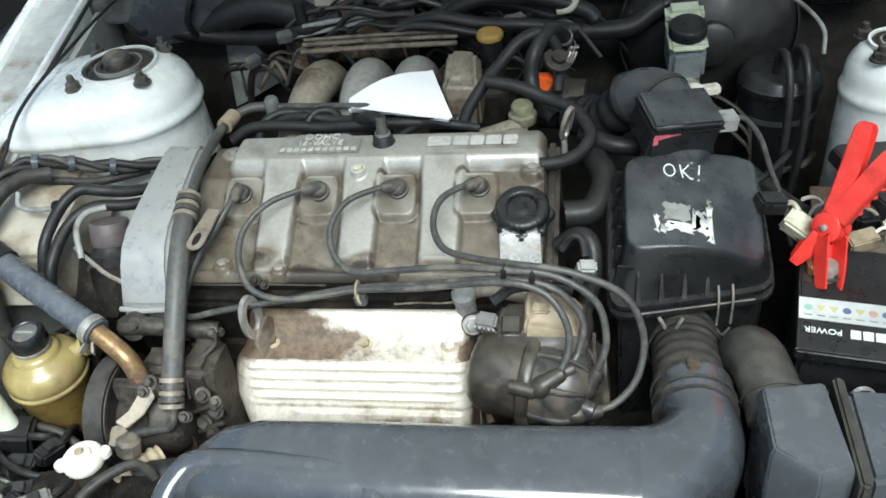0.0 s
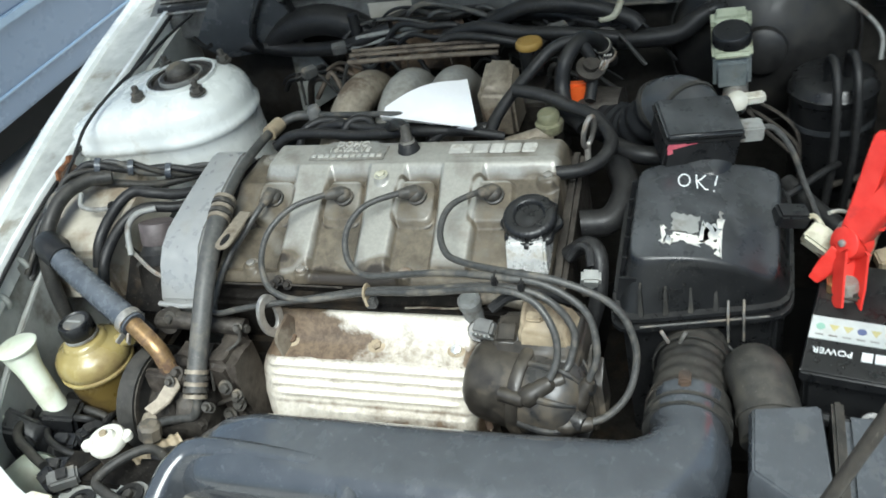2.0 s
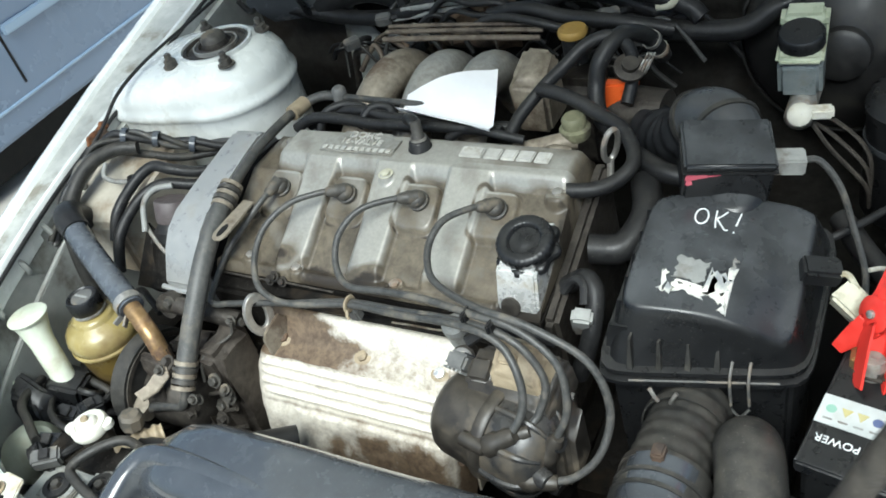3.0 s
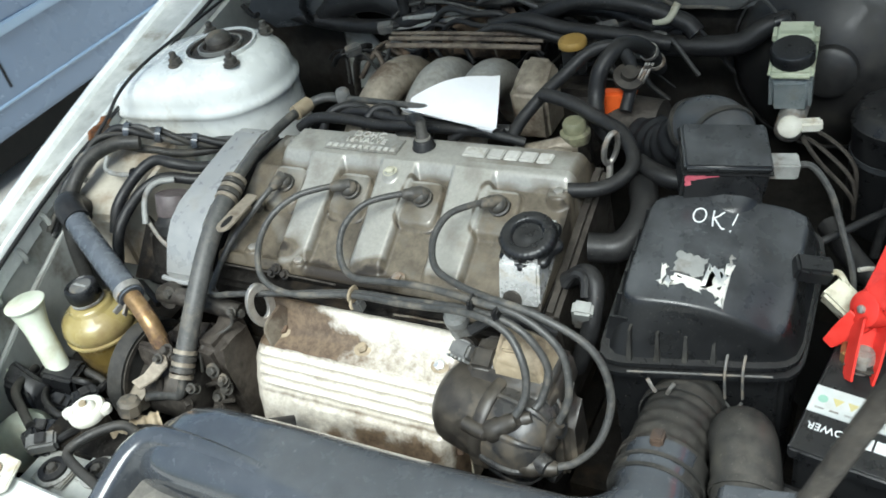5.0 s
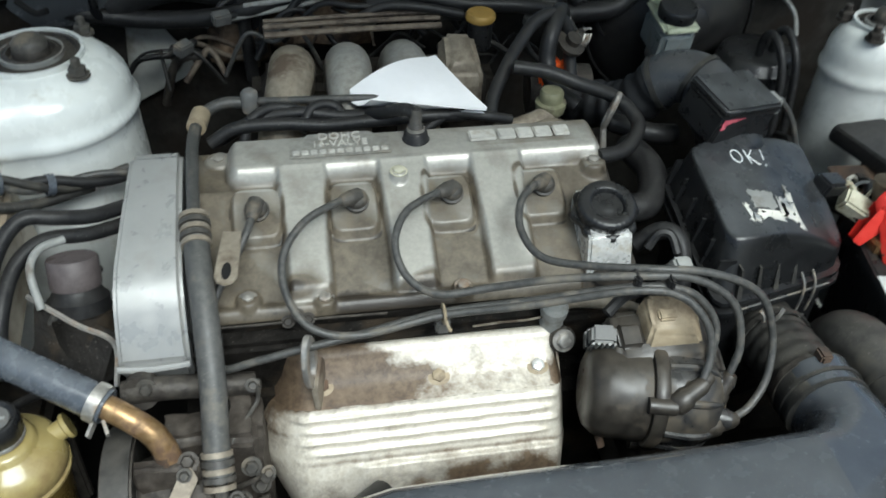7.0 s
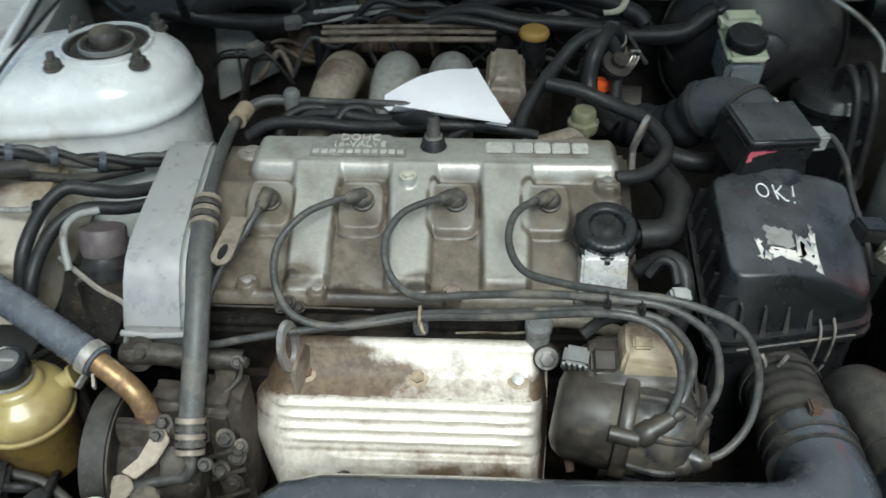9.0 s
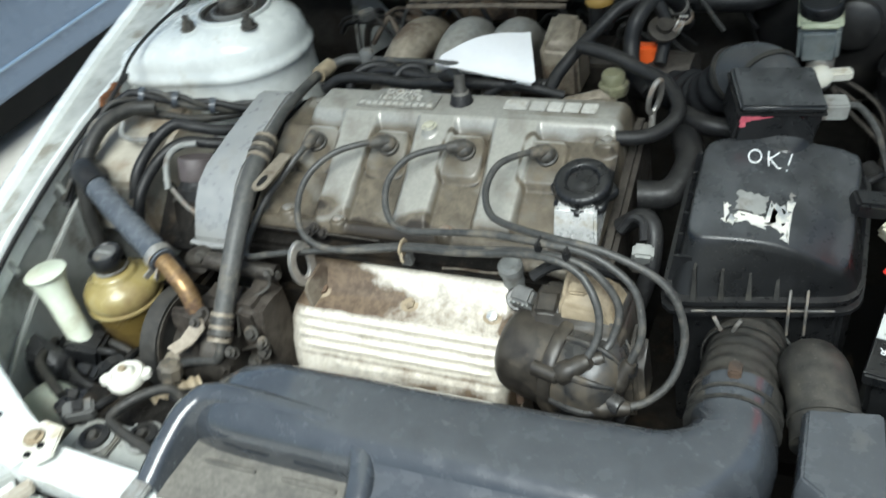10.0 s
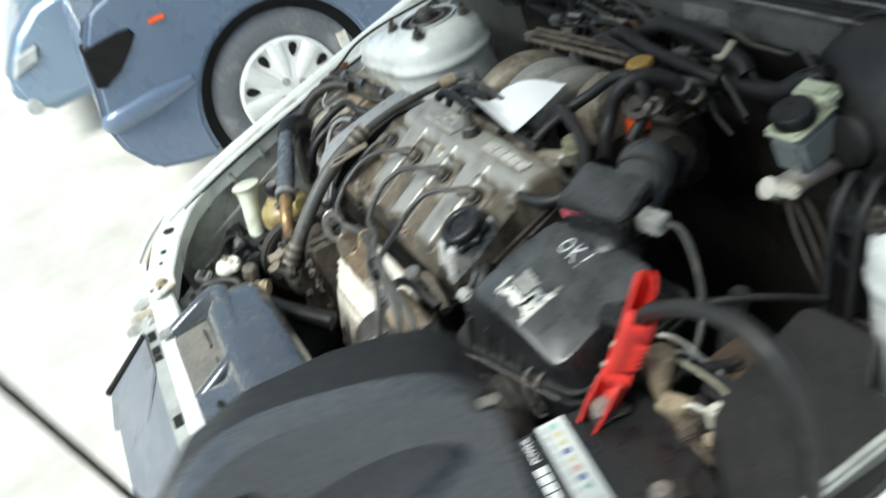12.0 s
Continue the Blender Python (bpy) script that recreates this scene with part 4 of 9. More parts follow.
far_car = thing("parked_car", (-4.6, 1.9, 0), "pale blue parked car beyond the darker blue one", "car")
end_o = [(4.0, 0.2), (0.25, 0.2), (0.17, 0.28), (0.15, 0.42), (0.20, 0.5), (0.30, 0.62), (0.45, 0.72), (1.2, 0.86), (4.0, 0.9)]
part("body", profile_x(end_o, -5.4, -3.76, 0.05, seg=3), M_pale_blue, far_car)
part("headlamp", loft([[(-3.90, y, z) for y, z in ((0.19, 0.42), (0.36, 0.46), (0.40, 0.55), (0.26, 0.53))], [(-3.745, y, z) for y, z in ((0.19, 0.42), (0.36, 0.46), (0.40, 0.55), (0.26, 0.53))]], bevel=0.015, seg=3), M_label, far_car, "bright clear headlamp")
part("fog_lamp", lathe([(0.045, 0), (0.04, 0.012), (0.001, 0.014)], (-3.765, 0.22, 0.265), (1, 0, 0), 20), M_label, far_car)
part("wheel", lathe([(0.18, -0.1), (0.29, -0.1), (0.29, 0.01), (0.2, 0.012), (0.001, 0.0)], (-3.76, 1.0, 0.29), (1, 0, 0), 32), M_tyre_glare, far_car)
far_car.location.z += GROUND

# ---- engine ----
block = thing("engine_block", (0.0, 1.0, 0.32), "greasy dark engine block and gearbox deep in the bay", "engine")
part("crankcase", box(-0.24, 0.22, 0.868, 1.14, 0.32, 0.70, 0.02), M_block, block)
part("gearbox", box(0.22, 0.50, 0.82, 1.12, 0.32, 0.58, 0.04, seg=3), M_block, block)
# Near-black front gives the shaded gap between valve cover and heat shield.
part("cylinder_head", profile_x([(0.90, 0.69), (0.895, 0.765), (1.13, 0.81), (1.15, 0.69)], -0.23, 0.225, 0.006), M_block, block, "greasy cylinder head, blackened for the shade of the gap")
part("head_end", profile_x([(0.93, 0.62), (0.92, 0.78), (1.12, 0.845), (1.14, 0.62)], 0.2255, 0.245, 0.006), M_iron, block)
cover = thing("valve_cover", (0.01, 1.0, 0.77), "stained cast aluminium valve cover with raised ribs", "valve cover")


def smax(a, b, k=0.006):
    return np.maximum(a, b) + 0.25 * k * np.maximum(0.0, 1 - np.abs(a - b) / k) ** 2


def grid_mesh(x, y, z, grime, foot):
    """A cast skin over a grid of heights, with its edge turned down to foot, and its grime per point."""
    b = bmesh.new()
    lay = b.verts.layers.float.new("grime")
    ny, nx = z.shape
    vv = []
    for j in range(ny):
        row = []
        for i in range(nx):
            v = b.verts.new((x[j, i], y[j, i], z[j, i]))
            v[lay] = grime[j, i]
            row.append(v)
        vv.append(row)
    for j in range(ny - 1):
        for i in range(nx - 1):
            b.faces.new((vv[j][i], vv[j][i + 1], vv[j + 1][i + 1], vv[j + 1][i]))
    rim = [(0, i) for i in range(nx)] + [(j, nx - 1) for j in range(1, ny)] + [(ny - 1, i) for i in range(nx - 2, -1, -1)] + [(j, 0) for j in range(ny - 2, 0, -1)]
    low = []
    for j, i in rim:
        v = b.verts.new((x[j, i], y[j, i], min(foot(x[j, i], y[j, i]), z[j, i] - 0.001)))
        v[lay] = grime[j, i]
        low.append(v)
    for k in range(len(rim)):
        a, c = rim[k], rim[(k + 1) % len(rim)]
        b.faces.new((vv[a[0]][a[1]], low[k], low[(k + 1) % len(rim)], vv[c[0]][c[1]]))
    return b


gx, gy = np.meshgrid(np.linspace(-0.216, 0.228, 266), np.linspace(0.9125, 1.122, 130))
fall = 0.7905 + 0.53 * (gy - 0.925)
base_z = np.minimum(fall, 0.851)
base_z -= np.maximum(0.0, 0.926 - gy) ** 2 / 0.012 + np.maximum(0.0, gy - 1.108) ** 2 / 0.012
dxr = np.maximum(np.maximum(-0.168 - gx, gx - 0.217), 0.0)
dyr = np.maximum(np.maximum(1.056 - gy, gy - 1.098), 0.0)
d = np.hypot(dxr, dyr)
ridge_z = 0.8722 - d ** 2 / 0.0105 - 0.0022 * np.clip((1.07 - gy) / 0.02, 0, 1)
zz = smax(base_z, ridge_z, 0.007)
rib_on = np.zeros_like(zz)
for xc, w in ((-0.103, 0.034), (0.003, 0.035), (0.105, 0.039)):
    wide = w / 2 + 0.004 * np.clip((gy - 0.98) / 0.05, 0, 1)
    off = np.maximum(np.abs(gx - xc) - wide, 0.0)
    r_z = fall + 0.0125 - off ** 2 / 0.0042 - np.maximum(0.0, 0.934 - gy) ** 2 / 0.012 - np.maximum(0.0, gy - 1.052) * 1.5
    rib_on = np.maximum(rib_on, np.clip(1.15 - off / 0.006, 0, 1) * (gy < 1.05))
    zz = smax(zz, r_z, 0.006)
pad_on = np.zeros_like(zz)
pad_crease_shade = np.zeros_like(zz)
for xc in (-0.152, -0.052, 0.048, 0.148):
    qx, qy = np.abs(gx - xc), np.abs(gy - 1.009)
    sq = (qx ** 5 + (qy * 0.95) ** 5) ** 0.2
    zz = smax(zz, fall + 0.0085 - np.maximum(sq - 0.0225, 0) ** 2 / 0.0012, 0.002)
    # Dark ring at each pad's foot: crease shade painted through the grime value.
    pad_crease_shade = np.maximum(pad_crease_shade, np.exp(-((sq - 0.0275) / 0.0020) ** 2) * (0.6 + 0.4 * np.sin(gx * 130 + gy * 210)))
    pad_on = np.maximum(pad_on, np.clip((0.026 - sq) / 0.003, 0, 1))
BOSSES = ((-0.002, 1.034, 0.866, 0.007), (-0.190, 1.094, 0.855, 0.013), (0.214, 1.040, 0.858, 0.012), (-0.165, 0.930, 0.800, 0.010), (-0.09, 0.923, 0.797, 0.009), (0.05, 0.923, 0.797, 0.009))
for bx_, by_, bz_, br_ in BOSSES:
    off = np.maximum(np.hypot(gx - bx_, gy - by_) - br_, 0)
    zz = smax(zz, bz_ - off ** 2 / 0.0012, 0.003)
lip = 0.7935 - (gy - 0.922) ** 2 / 0.009
zz = smax(zz, np.where(gx < 0.176, lip, 0.0), 0.004)
top_on = np.clip((zz - np.minimum(fall, 0.851)) / 0.010, 0, 1) * (gy > 1.03)
random.seed(3)
grime = 0.79 - 0.52 * np.maximum(np.maximum(rib_on, top_on), 0.22 * pad_on)
grime += 0.16 * np.clip((gx - 0.12) / 0.08, 0, 1) * (gy > 1.0) * (gy < 1.05) 
grime += 0.24 * np.clip((gx - 0.07) / 0.07, 0, 1) * (gy > 1.062) + 0.3 * np.clip((gx - 0.218) / 0.008, 0, 1)
grime += 0.13 * np.sin(gx * 61 + 1) * np.sin(gy * 83 + gx * 19) + 0.07 * np.sin(gx * 137 + gy * 90) - 0.10 * np.clip((0.965 - gy) / 0.03, 0, 1) * (np.sin(gx * 47) > -0.2)
oily = np.clip((0.937 + 0.006 * np.sin(gx * 71) - gy) / 0.014, 0, 1) * (0.72 + 0.28 * np.sin(gx * 23 + 2))
spill = np.exp(-((gx + 0.118) / 0.022) ** 2 - ((gy - 0.934) / 0.010) ** 2)
# Oil at the lower edge and spill, plus the pads' painted crease shade.
oily = np.clip(np.maximum(np.maximum(oily, spill), 0.9 * pad_crease_shade), 0, 1)
grime = grime * (1 - oily) + 1.46 * oily
part("casting", grid_mesh(gx, gy, zz, grime, lambda x, y: 0.782 + 0.2 * (y - 0.91)), M_cast, cover, "worn bright ribs and ridge, brown-stained hollows", 75)
part("flange", profile_x([(0.914, 0.768), (0.914, 0.780), (1.126, 0.824), (1.126, 0.81)], -0.219, 0.229, 0.002), M_block, cover, "dark oily joint under the cover")
for k, (x, y, z, _) in enumerate(BOSSES):
    part("bolt", bolt((x, y, z - 0.001), (0, -0.1, 1), 0.0062, 0.0045), M_steel if k != 0 else M_cream_conn, cover)
# Tan tube drawn in for a brownish highlight below the leads.
part("gasket_edge", tube([(0.055, 0.892, 0.768), (0.085, 0.890, 0.772), (0.115, 0.892, 0.770), (0.15, 0.893, 0.776)], 0.0012, 8, 4), M_alu_tan, cover, "thin tan line drawn as a brownish highlight")
part("lip_line", tube([(-0.21, 0.909, 0.783), (-0.15, 0.907, 0.784), (-0.10, 0.909, 0.783), (-0.03, 0.907, 0.7835)], 0.0014, 8, 4), M_iron, cover, "dark worn lower lip")
for x, z in ((-0.118, 0.790), (-0.108, 0.783), (-0.128, 0.782)):
    part("bolt", bolt((x, 0.910, z), (0, -0.8, 0.6), 0.0045, 0.006), M_iron, cover)
# Oil filler box at the end.
part("filler_box", loft([[(0.180, 0.918, 0.790), (0.228, 0.918, 0.790), (0.228, 1.0, 0.82), (0.180, 1.0, 0.82)], [(0.181, 0.932, 0.838), (0.227, 0.932, 0.838), (0.227, 1.0, 0.852), (0.181, 1.0, 0.850)]], bevel=0.003), M_shiny, cover, "bright bare metal filler box")
part("filler_drain", lathe([(0.011, 0), (0.011, 0.004), (0.007, 0.005)], (0.197, 0.921, 0.797), (0, -1, 0.3), 16), M_iron, cover)
badge = plane_at((-0.060, 1.080, 0.8725), (1, 0, -0.0), (0, 1, 0.035))
part("badge", loft([[badge @ V((x * 0.054, y * 0.0205, z)) for x, y in ((-1, -1), (1, -1), (1, 0.5), (0.8, 0.5), (0.62, 1), (-0.62, 1), (-0.8, 0.5), (-1, 0.5))] for z in (0, 0.0022)], bevel=0.0008), M_alu, cover, "cast name plate")
lettering("DOHC", badge @ pose(0, 0.0125, 0.003), 0.0155, M_letter, cover, "lettering", "raised cast letters", 0.001)
lettering("16-VALVE", badge @ pose(0, -0.0005, 0.003), 0.0145, M_letter, cover, "lettering", "raised cast letters", 0.001)
for k in range(11):
    part("raised_bar", box(-0.0035, 0.0035, -0.0035, 0.0035, 0.002, 0.004, 0.0006, badge @ pose(-0.047 + 0.0094 * k, -0.0145, 0)), M_letter, cover)
# Broad raised marks in place of the maker's word.
brand = plane_at((0.140, 1.078, 0.8725), (1, 0, 0), (0, 1, 0.035))
for x, w in ((-0.044, 0.030), (-0.0165, 0.020), (0.004, 0.018), (0.0245, 0.020), (0.0455, 0.018)):
    part("raised_bar", box(-w / 2, w / 2, -0.0095, 0.0095, 0, 0.0035, 0.0015, brand @ pose(x, 0, 0)), M_letter, cover)

cap_t = thing("oil_filler_cap", (0.206, 0.965, 0.838), "black fluted plastic oil filler cap", "oil cap")
ax = (0.0, -0.3, 0.95)
cap_at = (0.206, 0.967, 0.838)
part("skirt", lathe([(0.029, -0.004), (0.0345, 0.0), (0.0352, 0.005), (0.0330, 0.0085), (0.029, 0.009)], cap_at, ax, 96, None, 8, 0.075), M_plastic, cap_t, "", 50)
part("knob", lathe([(0.0295, 0.006), (0.0312, 0.009), (0.0315, 0.017), (0.0300, 0.0205), (0.0265, 0.0225), (0.0195, 0.0228), (0.0180, 0.0215), (0.0165, 0.017), (0.009, 0.0155), (0.007, 0.0165), (0.001, 0.017)], cap_at, ax, 120, None, 30, 0.012), M_plastic, cap_t, "", 50)

tcover = thing("timing_belt_cover", (-0.254, 1.0, 0.60), "smooth grey metal timing belt cover", "belt cover")
prof = [(1.115, 0.64), (1.118, 0.80), (1.112, 0.845), (1.100, 0.864), (1.085, 0.871), (1.05, 0.866), (0.99, 0.855), (0.945, 0.845), (0.922, 0.833), (0.905, 0.815), (0.89, 0.79), (0.880, 0.772), (0.884, 0.75), (0.95, 0.64)]
tb = bmesh.new()
loft([[(-0.289 + 0.010 * max(0, (y - 0.88) / 0.22), y, z) for y, z in prof], [(-0.222 - 0.004 * max(0, (y - 0.88) / 0.22), y, z) for y, z in prof]], bevel=0.005, seg=3, bm=tb)
part("shell", tb, M_cover, tcover, "", 30)
part("lower_lip", tube([(-0.289, 0.878, 0.770), (-0.255, 0.876, 0.769), (-0.222, 0.878, 0.770)], 0.0035, 8, 2), M_cover, tcover)
# Black slab in place of the shade between cover and head.
part("belt_gap", profile_x([(1.10, 0.64), (1.105, 0.85), (1.05, 0.855), (0.94, 0.83), (0.90, 0.79), (0.90, 0.64)], -0.2215, -0.2175, 0.001), M_dark, tcover, "black slab for the shaded gap behind the cover")

shield = thing("exhaust_heat_shield", (0.0, 0.84, 0.58), "rust-stained bright sheet metal exhaust heat shield", "heat shield")
sx0, sx1 = -0.170, 0.153


def ease(v, a, b):
    """From 0 to 1 as v goes from a to b."""
    q = min(1.0, max(0.0, (v - a) / (b - a)))
    return q * q * (3 - 2 * q)


def shield_ring(u):
    """Top edge to hem at u across: four swages of uneven length, a raised lower panel, the ends turned down and back."""
    x = sx0 + (sx1 - sx0) * u
    e = max(0.0, 1 - min(u / 0.17, (1 - u) / 0.06))
    turn = (0.046 if u < 0.5 else 0.034) * e * e
    pts = [(0.900, 0.748), (0.895, 0.757), (0.888, 0.7585), (0.882, 0.752), (0.872, 0.733), (0.862, 0.727), (0.850, 0.7235), (0.844, 0.721)]
    n = 96
    for k in range(n + 1):
        w = k / n
        y, z = 0.844 - 0.034 * min(1, w / 0.55) - 0.024 * max(0, (w - 0.55) / 0.45), 0.721 - 0.067 * min(1, w / 0.55) - 0.082 * max(0, (w - 0.55) / 0.45)
        out = 0.0
        for c, u0, u1 in ((0.075, 0.10, 0.95), (0.165, 0.13, 0.93), (0.255, 0.12, 0.95), (0.345, 0.16, 0.91)):
            out += 0.0038 * math.exp(-((w - c) / 0.020) ** 2) * ease(u, u0, u0 + 0.03) * (1 - ease(u, u1 - 0.02, u1 + 0.01))
        out += 0.0055 * ease(w, 0.44, 0.48) * ease(u, 0.30, 0.325) * (1 - ease(u, 0.93, 0.96))
        out -= 0.0018 * math.exp(-((w - 0.62) / 0.05) ** 2) * ease(u, 0.42, 0.46) * (1 - ease(u, 0.74, 0.78))
        out += 0.0009 * math.sin(37 * u + 11 * w) * math.sin(23 * w + 5 * u)
        pts.append((y - out * 0.85, z + out * 0.5))
    side = e if u < 0.5 else -0.15 * e
    last = len(pts) - 1
    pull = [0.004 + 0.022 * max(0, 1 - k / 26) ** 1.5 + 0.085 * max(0, k / last - 0.45) ** 1.3 for k in range(last + 1)]
    return [(x + side * p, y + turn, z - turn * 0.6) for (y, z), p in zip(pts, pull)]


us = [0, 0.008, 0.02, 0.035, 0.055, 0.075, 0.09] + [0.11 + 0.02 * i for i in range(41)] + [0.925, 0.94, 0.955, 0.965, 0.975, 0.985, 0.995, 1.0]
grid = [shield_ring(u) for u in us]


def sheet(rows, thick, grime=None):
    """A sheet with thickness over rows of points; grime gives a value for each row and place in it."""
    b = bmesh.new()
    lay = b.verts.layers.float.new("grime") if grime else None
    vv = [[b.verts.new(p) for p in r] for r in rows]
    if grime:
        for i, r in enumerate(vv):
            for j, v in enumerate(r):
                v[lay] = grime(i / (len(rows) - 1), j / (len(r) - 1))
    back = []
    for i, r in enumerate(vv):
        line = []
        for j, v in enumerate(r):
            du = vv[min(i + 1, len(vv) - 1)][j].co - vv[max(i - 1, 0)][j].co
            dv = r[min(j + 1, len(r) - 1)].co - r[max(j - 1, 0)].co
            w = b.verts.new(v.co - dv.cross(du).normalized() * thick)
            if grime:
                w[lay] = v[lay]
            line.append(w)
        back.append(line)
    for layer in (vv, back):
        for a, c in zip(layer, layer[1:]):
            for i in range(len(a) - 1):
                b.faces.new((a[i], a[i + 1], c[i + 1], c[i]))
    for a, c in ((vv[0], back[0]), (vv[-1], back[-1]), ([r[0] for r in vv], [r[0] for r in back]), ([r[-1] for r in vv], [r[-1] for r in back])):
        for i in range(len(a) - 1):
            b.faces.new((a[i], a[i + 1], c[i + 1], c[i]))
    bmesh.ops.recalc_face_normals(b, faces=b.faces)
    return b


def top_grime_shine(i, j):
    u = us[round(i * (len(us) - 1))]
    ragged = noise.noise(V((u * 9, j * 5, 1.3))) * 0.07 + noise.noise(V((u * 31, j * 15, 4.1))) * 0.03
    u, j = u + ragged, j + ragged * 1.6
    g = 0.80 - 0.36 * ease(u, 0.28, 0.62) + 0.10 * ease(j, 0.6, 1.0) * (1 - ease(u, 0.5, 0.8))
    # Less grime along the rear fold paints the bright highlight strip there.
    g -= 0.42 * ease(u, 0.36, 0.46) * ease(j, 0.06, 0.16) * (1 - ease(j, 0.34, 0.48))
    g += 0.26 * math.exp(-((u - 0.52) / 0.06) ** 2 - ((j - 0.62) / 0.2) ** 2)
    return g + 0.35 * ease(u, 0.965, 0.99) - 0.10 * (1 - ease(u, 0.0, 0.06))


def front_grime(i, j):
    u = us[round(i * (len(us) - 1))]
    g = 0.335 + 0.07 * ease(j, 0.40, 0.48) * ease(u, 0.28, 0.34)
    for c, wide, top, deep in ((0.66, 0.10, 0.42, 0.36), (0.86, 0.08, 0.42, 0.42), (0.48, 0.04, 0.50, 0.24), (0.22, 0.05, 0.52, 0.22)):
        g += deep * math.exp(-((u - c) / wide) ** 2) * ease(j, top, top + 0.22)
    g += 0.30 * (1 - ease(u, 0.0, 0.16)) * (1 - ease(j, 0.1, 0.4)) + 0.18 * (1 - ease(j, 0.0, 0.06)) * (1 - ease(u, 0.4, 0.8))
    g += 0.16 * math.exp(-((j - 0.43) / 0.018) ** 2) * ease(u, 0.1, 0.2) + 0.10 * math.exp(-((j - 0.21) / 0.02) ** 2) * (0.5 + 0.5 * math.sin(31 * u))
    return g + 0.5 * ease(u, 0.965, 0.99)


part("top_sheet", sheet([r[:8] for r in grid], 0.0012, top_grime_shine), M_scorch, shield, "scorched brown upper sheet", 60)
part("front_sheet", sheet([r[7:] for r in grid], 0.0012, front_grime), M_scorch, shield, "pale front sheet with four swages and rust runs", 60)
for x, y, z, mm in ((0.017, 0.866, 0.729, M_tan), (0.120, 0.866, 0.729, M_shiny), (-0.10, 0.868, 0.730, M_rust)):
    part("bolt", bolt((x, y, z - 0.001), (0, -0.4, 0.9), 0.0070, 0.006), mm, shield)
    part("washer", lathe([(0.0115, -0.001), (0.0115, 0.001), (0.0105, 0.0015)], (x, y, z - 0.001), (0, -0.4, 0.9), 20), M_tan, shield)
part("bolt", bolt((-0.10, 0.797, 0.60), (0, -0.95, 0.3), 0.008, 0.005), M_iron, shield)
part("end_sheet", loft([[(xe, y + 0.02, z - 0.01) for y, z in ((0.89, 0.74), (0.85, 0.70), (0.82, 0.65), (0.81, 0.58), (0.89, 0.58))] for xe in (sx1 - 0.004, sx1 - 0.0015)]), M_shield_top, shield)
part("manifold_pipe", lathe([(0.02, -0.14), (0.028, -0.12), (0.028, 0.12), (0.02, 0.14)], (0, 0.885, 0.66), (1, 0, 0), 24), M_rust, shield)

# Plug leads and their clips.
def lead(pts, plug_axis, tip=None, tip_axis=None, r=0.0040):
    at = V(pts[0]) + V((-0.002, 0.010, -0.0075))
    pts = [at, V(pts[1]) + V((-0.001, 0.004, -0.003))] + list(pts[2:])
    th = thing("spark_plug_lead", at - V((0, 0, 0.02)), "grey rubber ignition lead with a ribbed boot", "ignition lead", "ignition leads")
    part("lead", tube(pts, r, 10, 7), M_wire, th)
    a = V(plug_axis).normalized()
    well = V((0, -0.47, 0.88))
    foot_ = at - well * 0.010 - a * 0.004
    part("boot", lathe([(0.0125, 0.0), (0.0128, 0.004), (0.0105, 0.005), (0.0112, 0.007), (0.0112, 0.010), (0.0090, 0.0135), (0.005, 0.0155), (0.001, 0.016)], foot_, well, 20), M_boot, th, "", 50)
    nose = (V(pts[1]) - at).normalized()
    part("boot_sleeve", lathe([(0.0085, -0.006), (0.0080, 0.003), (0.0086, 0.005), (0.0072, 0.008), (0.0068, 0.013), (0.0056, 0.017), (0.0045, 0.018)], at, nose, 16), M_boot, th, "", 50)
    if tip:
        part("end_boot", lathe([(0.006, -0.006), (0.0085, 0.0), (0.0092, 0.014), (0.0115, 0.017), (0.0115, 0.030), (0.009, 0.033)], V(tip), tip_axis, 18), M_dist, th, "", 50)
    return th


lead([(-0.150, 0.994, 0.864), (-0.159, 0.972, 0.852), (-0.176, 0.950, 0.830), (-0.196, 0.925, 0.806), (-0.206, 0.892, 0.778), (-0.198, 0.868, 0.768), (-0.158, 0.862, 0.781), (-0.12, 0.862, 0.790), (-0.06, 0.866, 0.799), (0.02, 0.876, 0.808), (0.10, 0.862, 0.826), (0.19, 0.840, 0.853), (0.245, 0.832, 0.848), (0.275, 0.822, 0.815), (0.272, 0.806, 0.785), (0.262, 0.79, 0.773)], (-0.2, -0.5, 0.85), (0.262, 0.788, 0.773), (-0.85, -0.25, -0.35))
lead([(-0.050, 0.994, 0.866), (-0.072, 0.985, 0.866), (-0.105, 0.966, 0.860), (-0.127, 0.935, 0.845), (-0.126, 0.900, 0.825), (-0.105, 0.872, 0.807), (-0.06, 0.864, 0.800), (0.02, 0.872, 0.808), (0.10, 0.856, 0.826), (0.19, 0.833, 0.855), (0.235, 0.824, 0.850), (0.258, 0.807, 0.828), (0.262, 0.793, 0.80), (0.252, 0.778, 0.778)], (-0.75, -0.25, 0.6), (0.252, 0.777, 0.777), (-0.8, -0.2, -0.55))
lead([(0.050, 0.996, 0.866), (0.028, 0.986, 0.867), (-0.003, 0.968, 0.862), (-0.018, 0.938, 0.848), (-0.010, 0.908, 0.829), (0.018, 0.887, 0.822), (0.07, 0.880, 0.831), (0.13, 0.863, 0.850), (0.20, 0.842, 0.864), (0.25, 0.836, 0.860), (0.290, 0.825, 0.835), (0.300, 0.808, 0.795), (0.290, 0.795, 0.765)], (-0.75, -0.25, 0.6), (0.289, 0.793, 0.763), (-0.45, -0.2, -0.85))
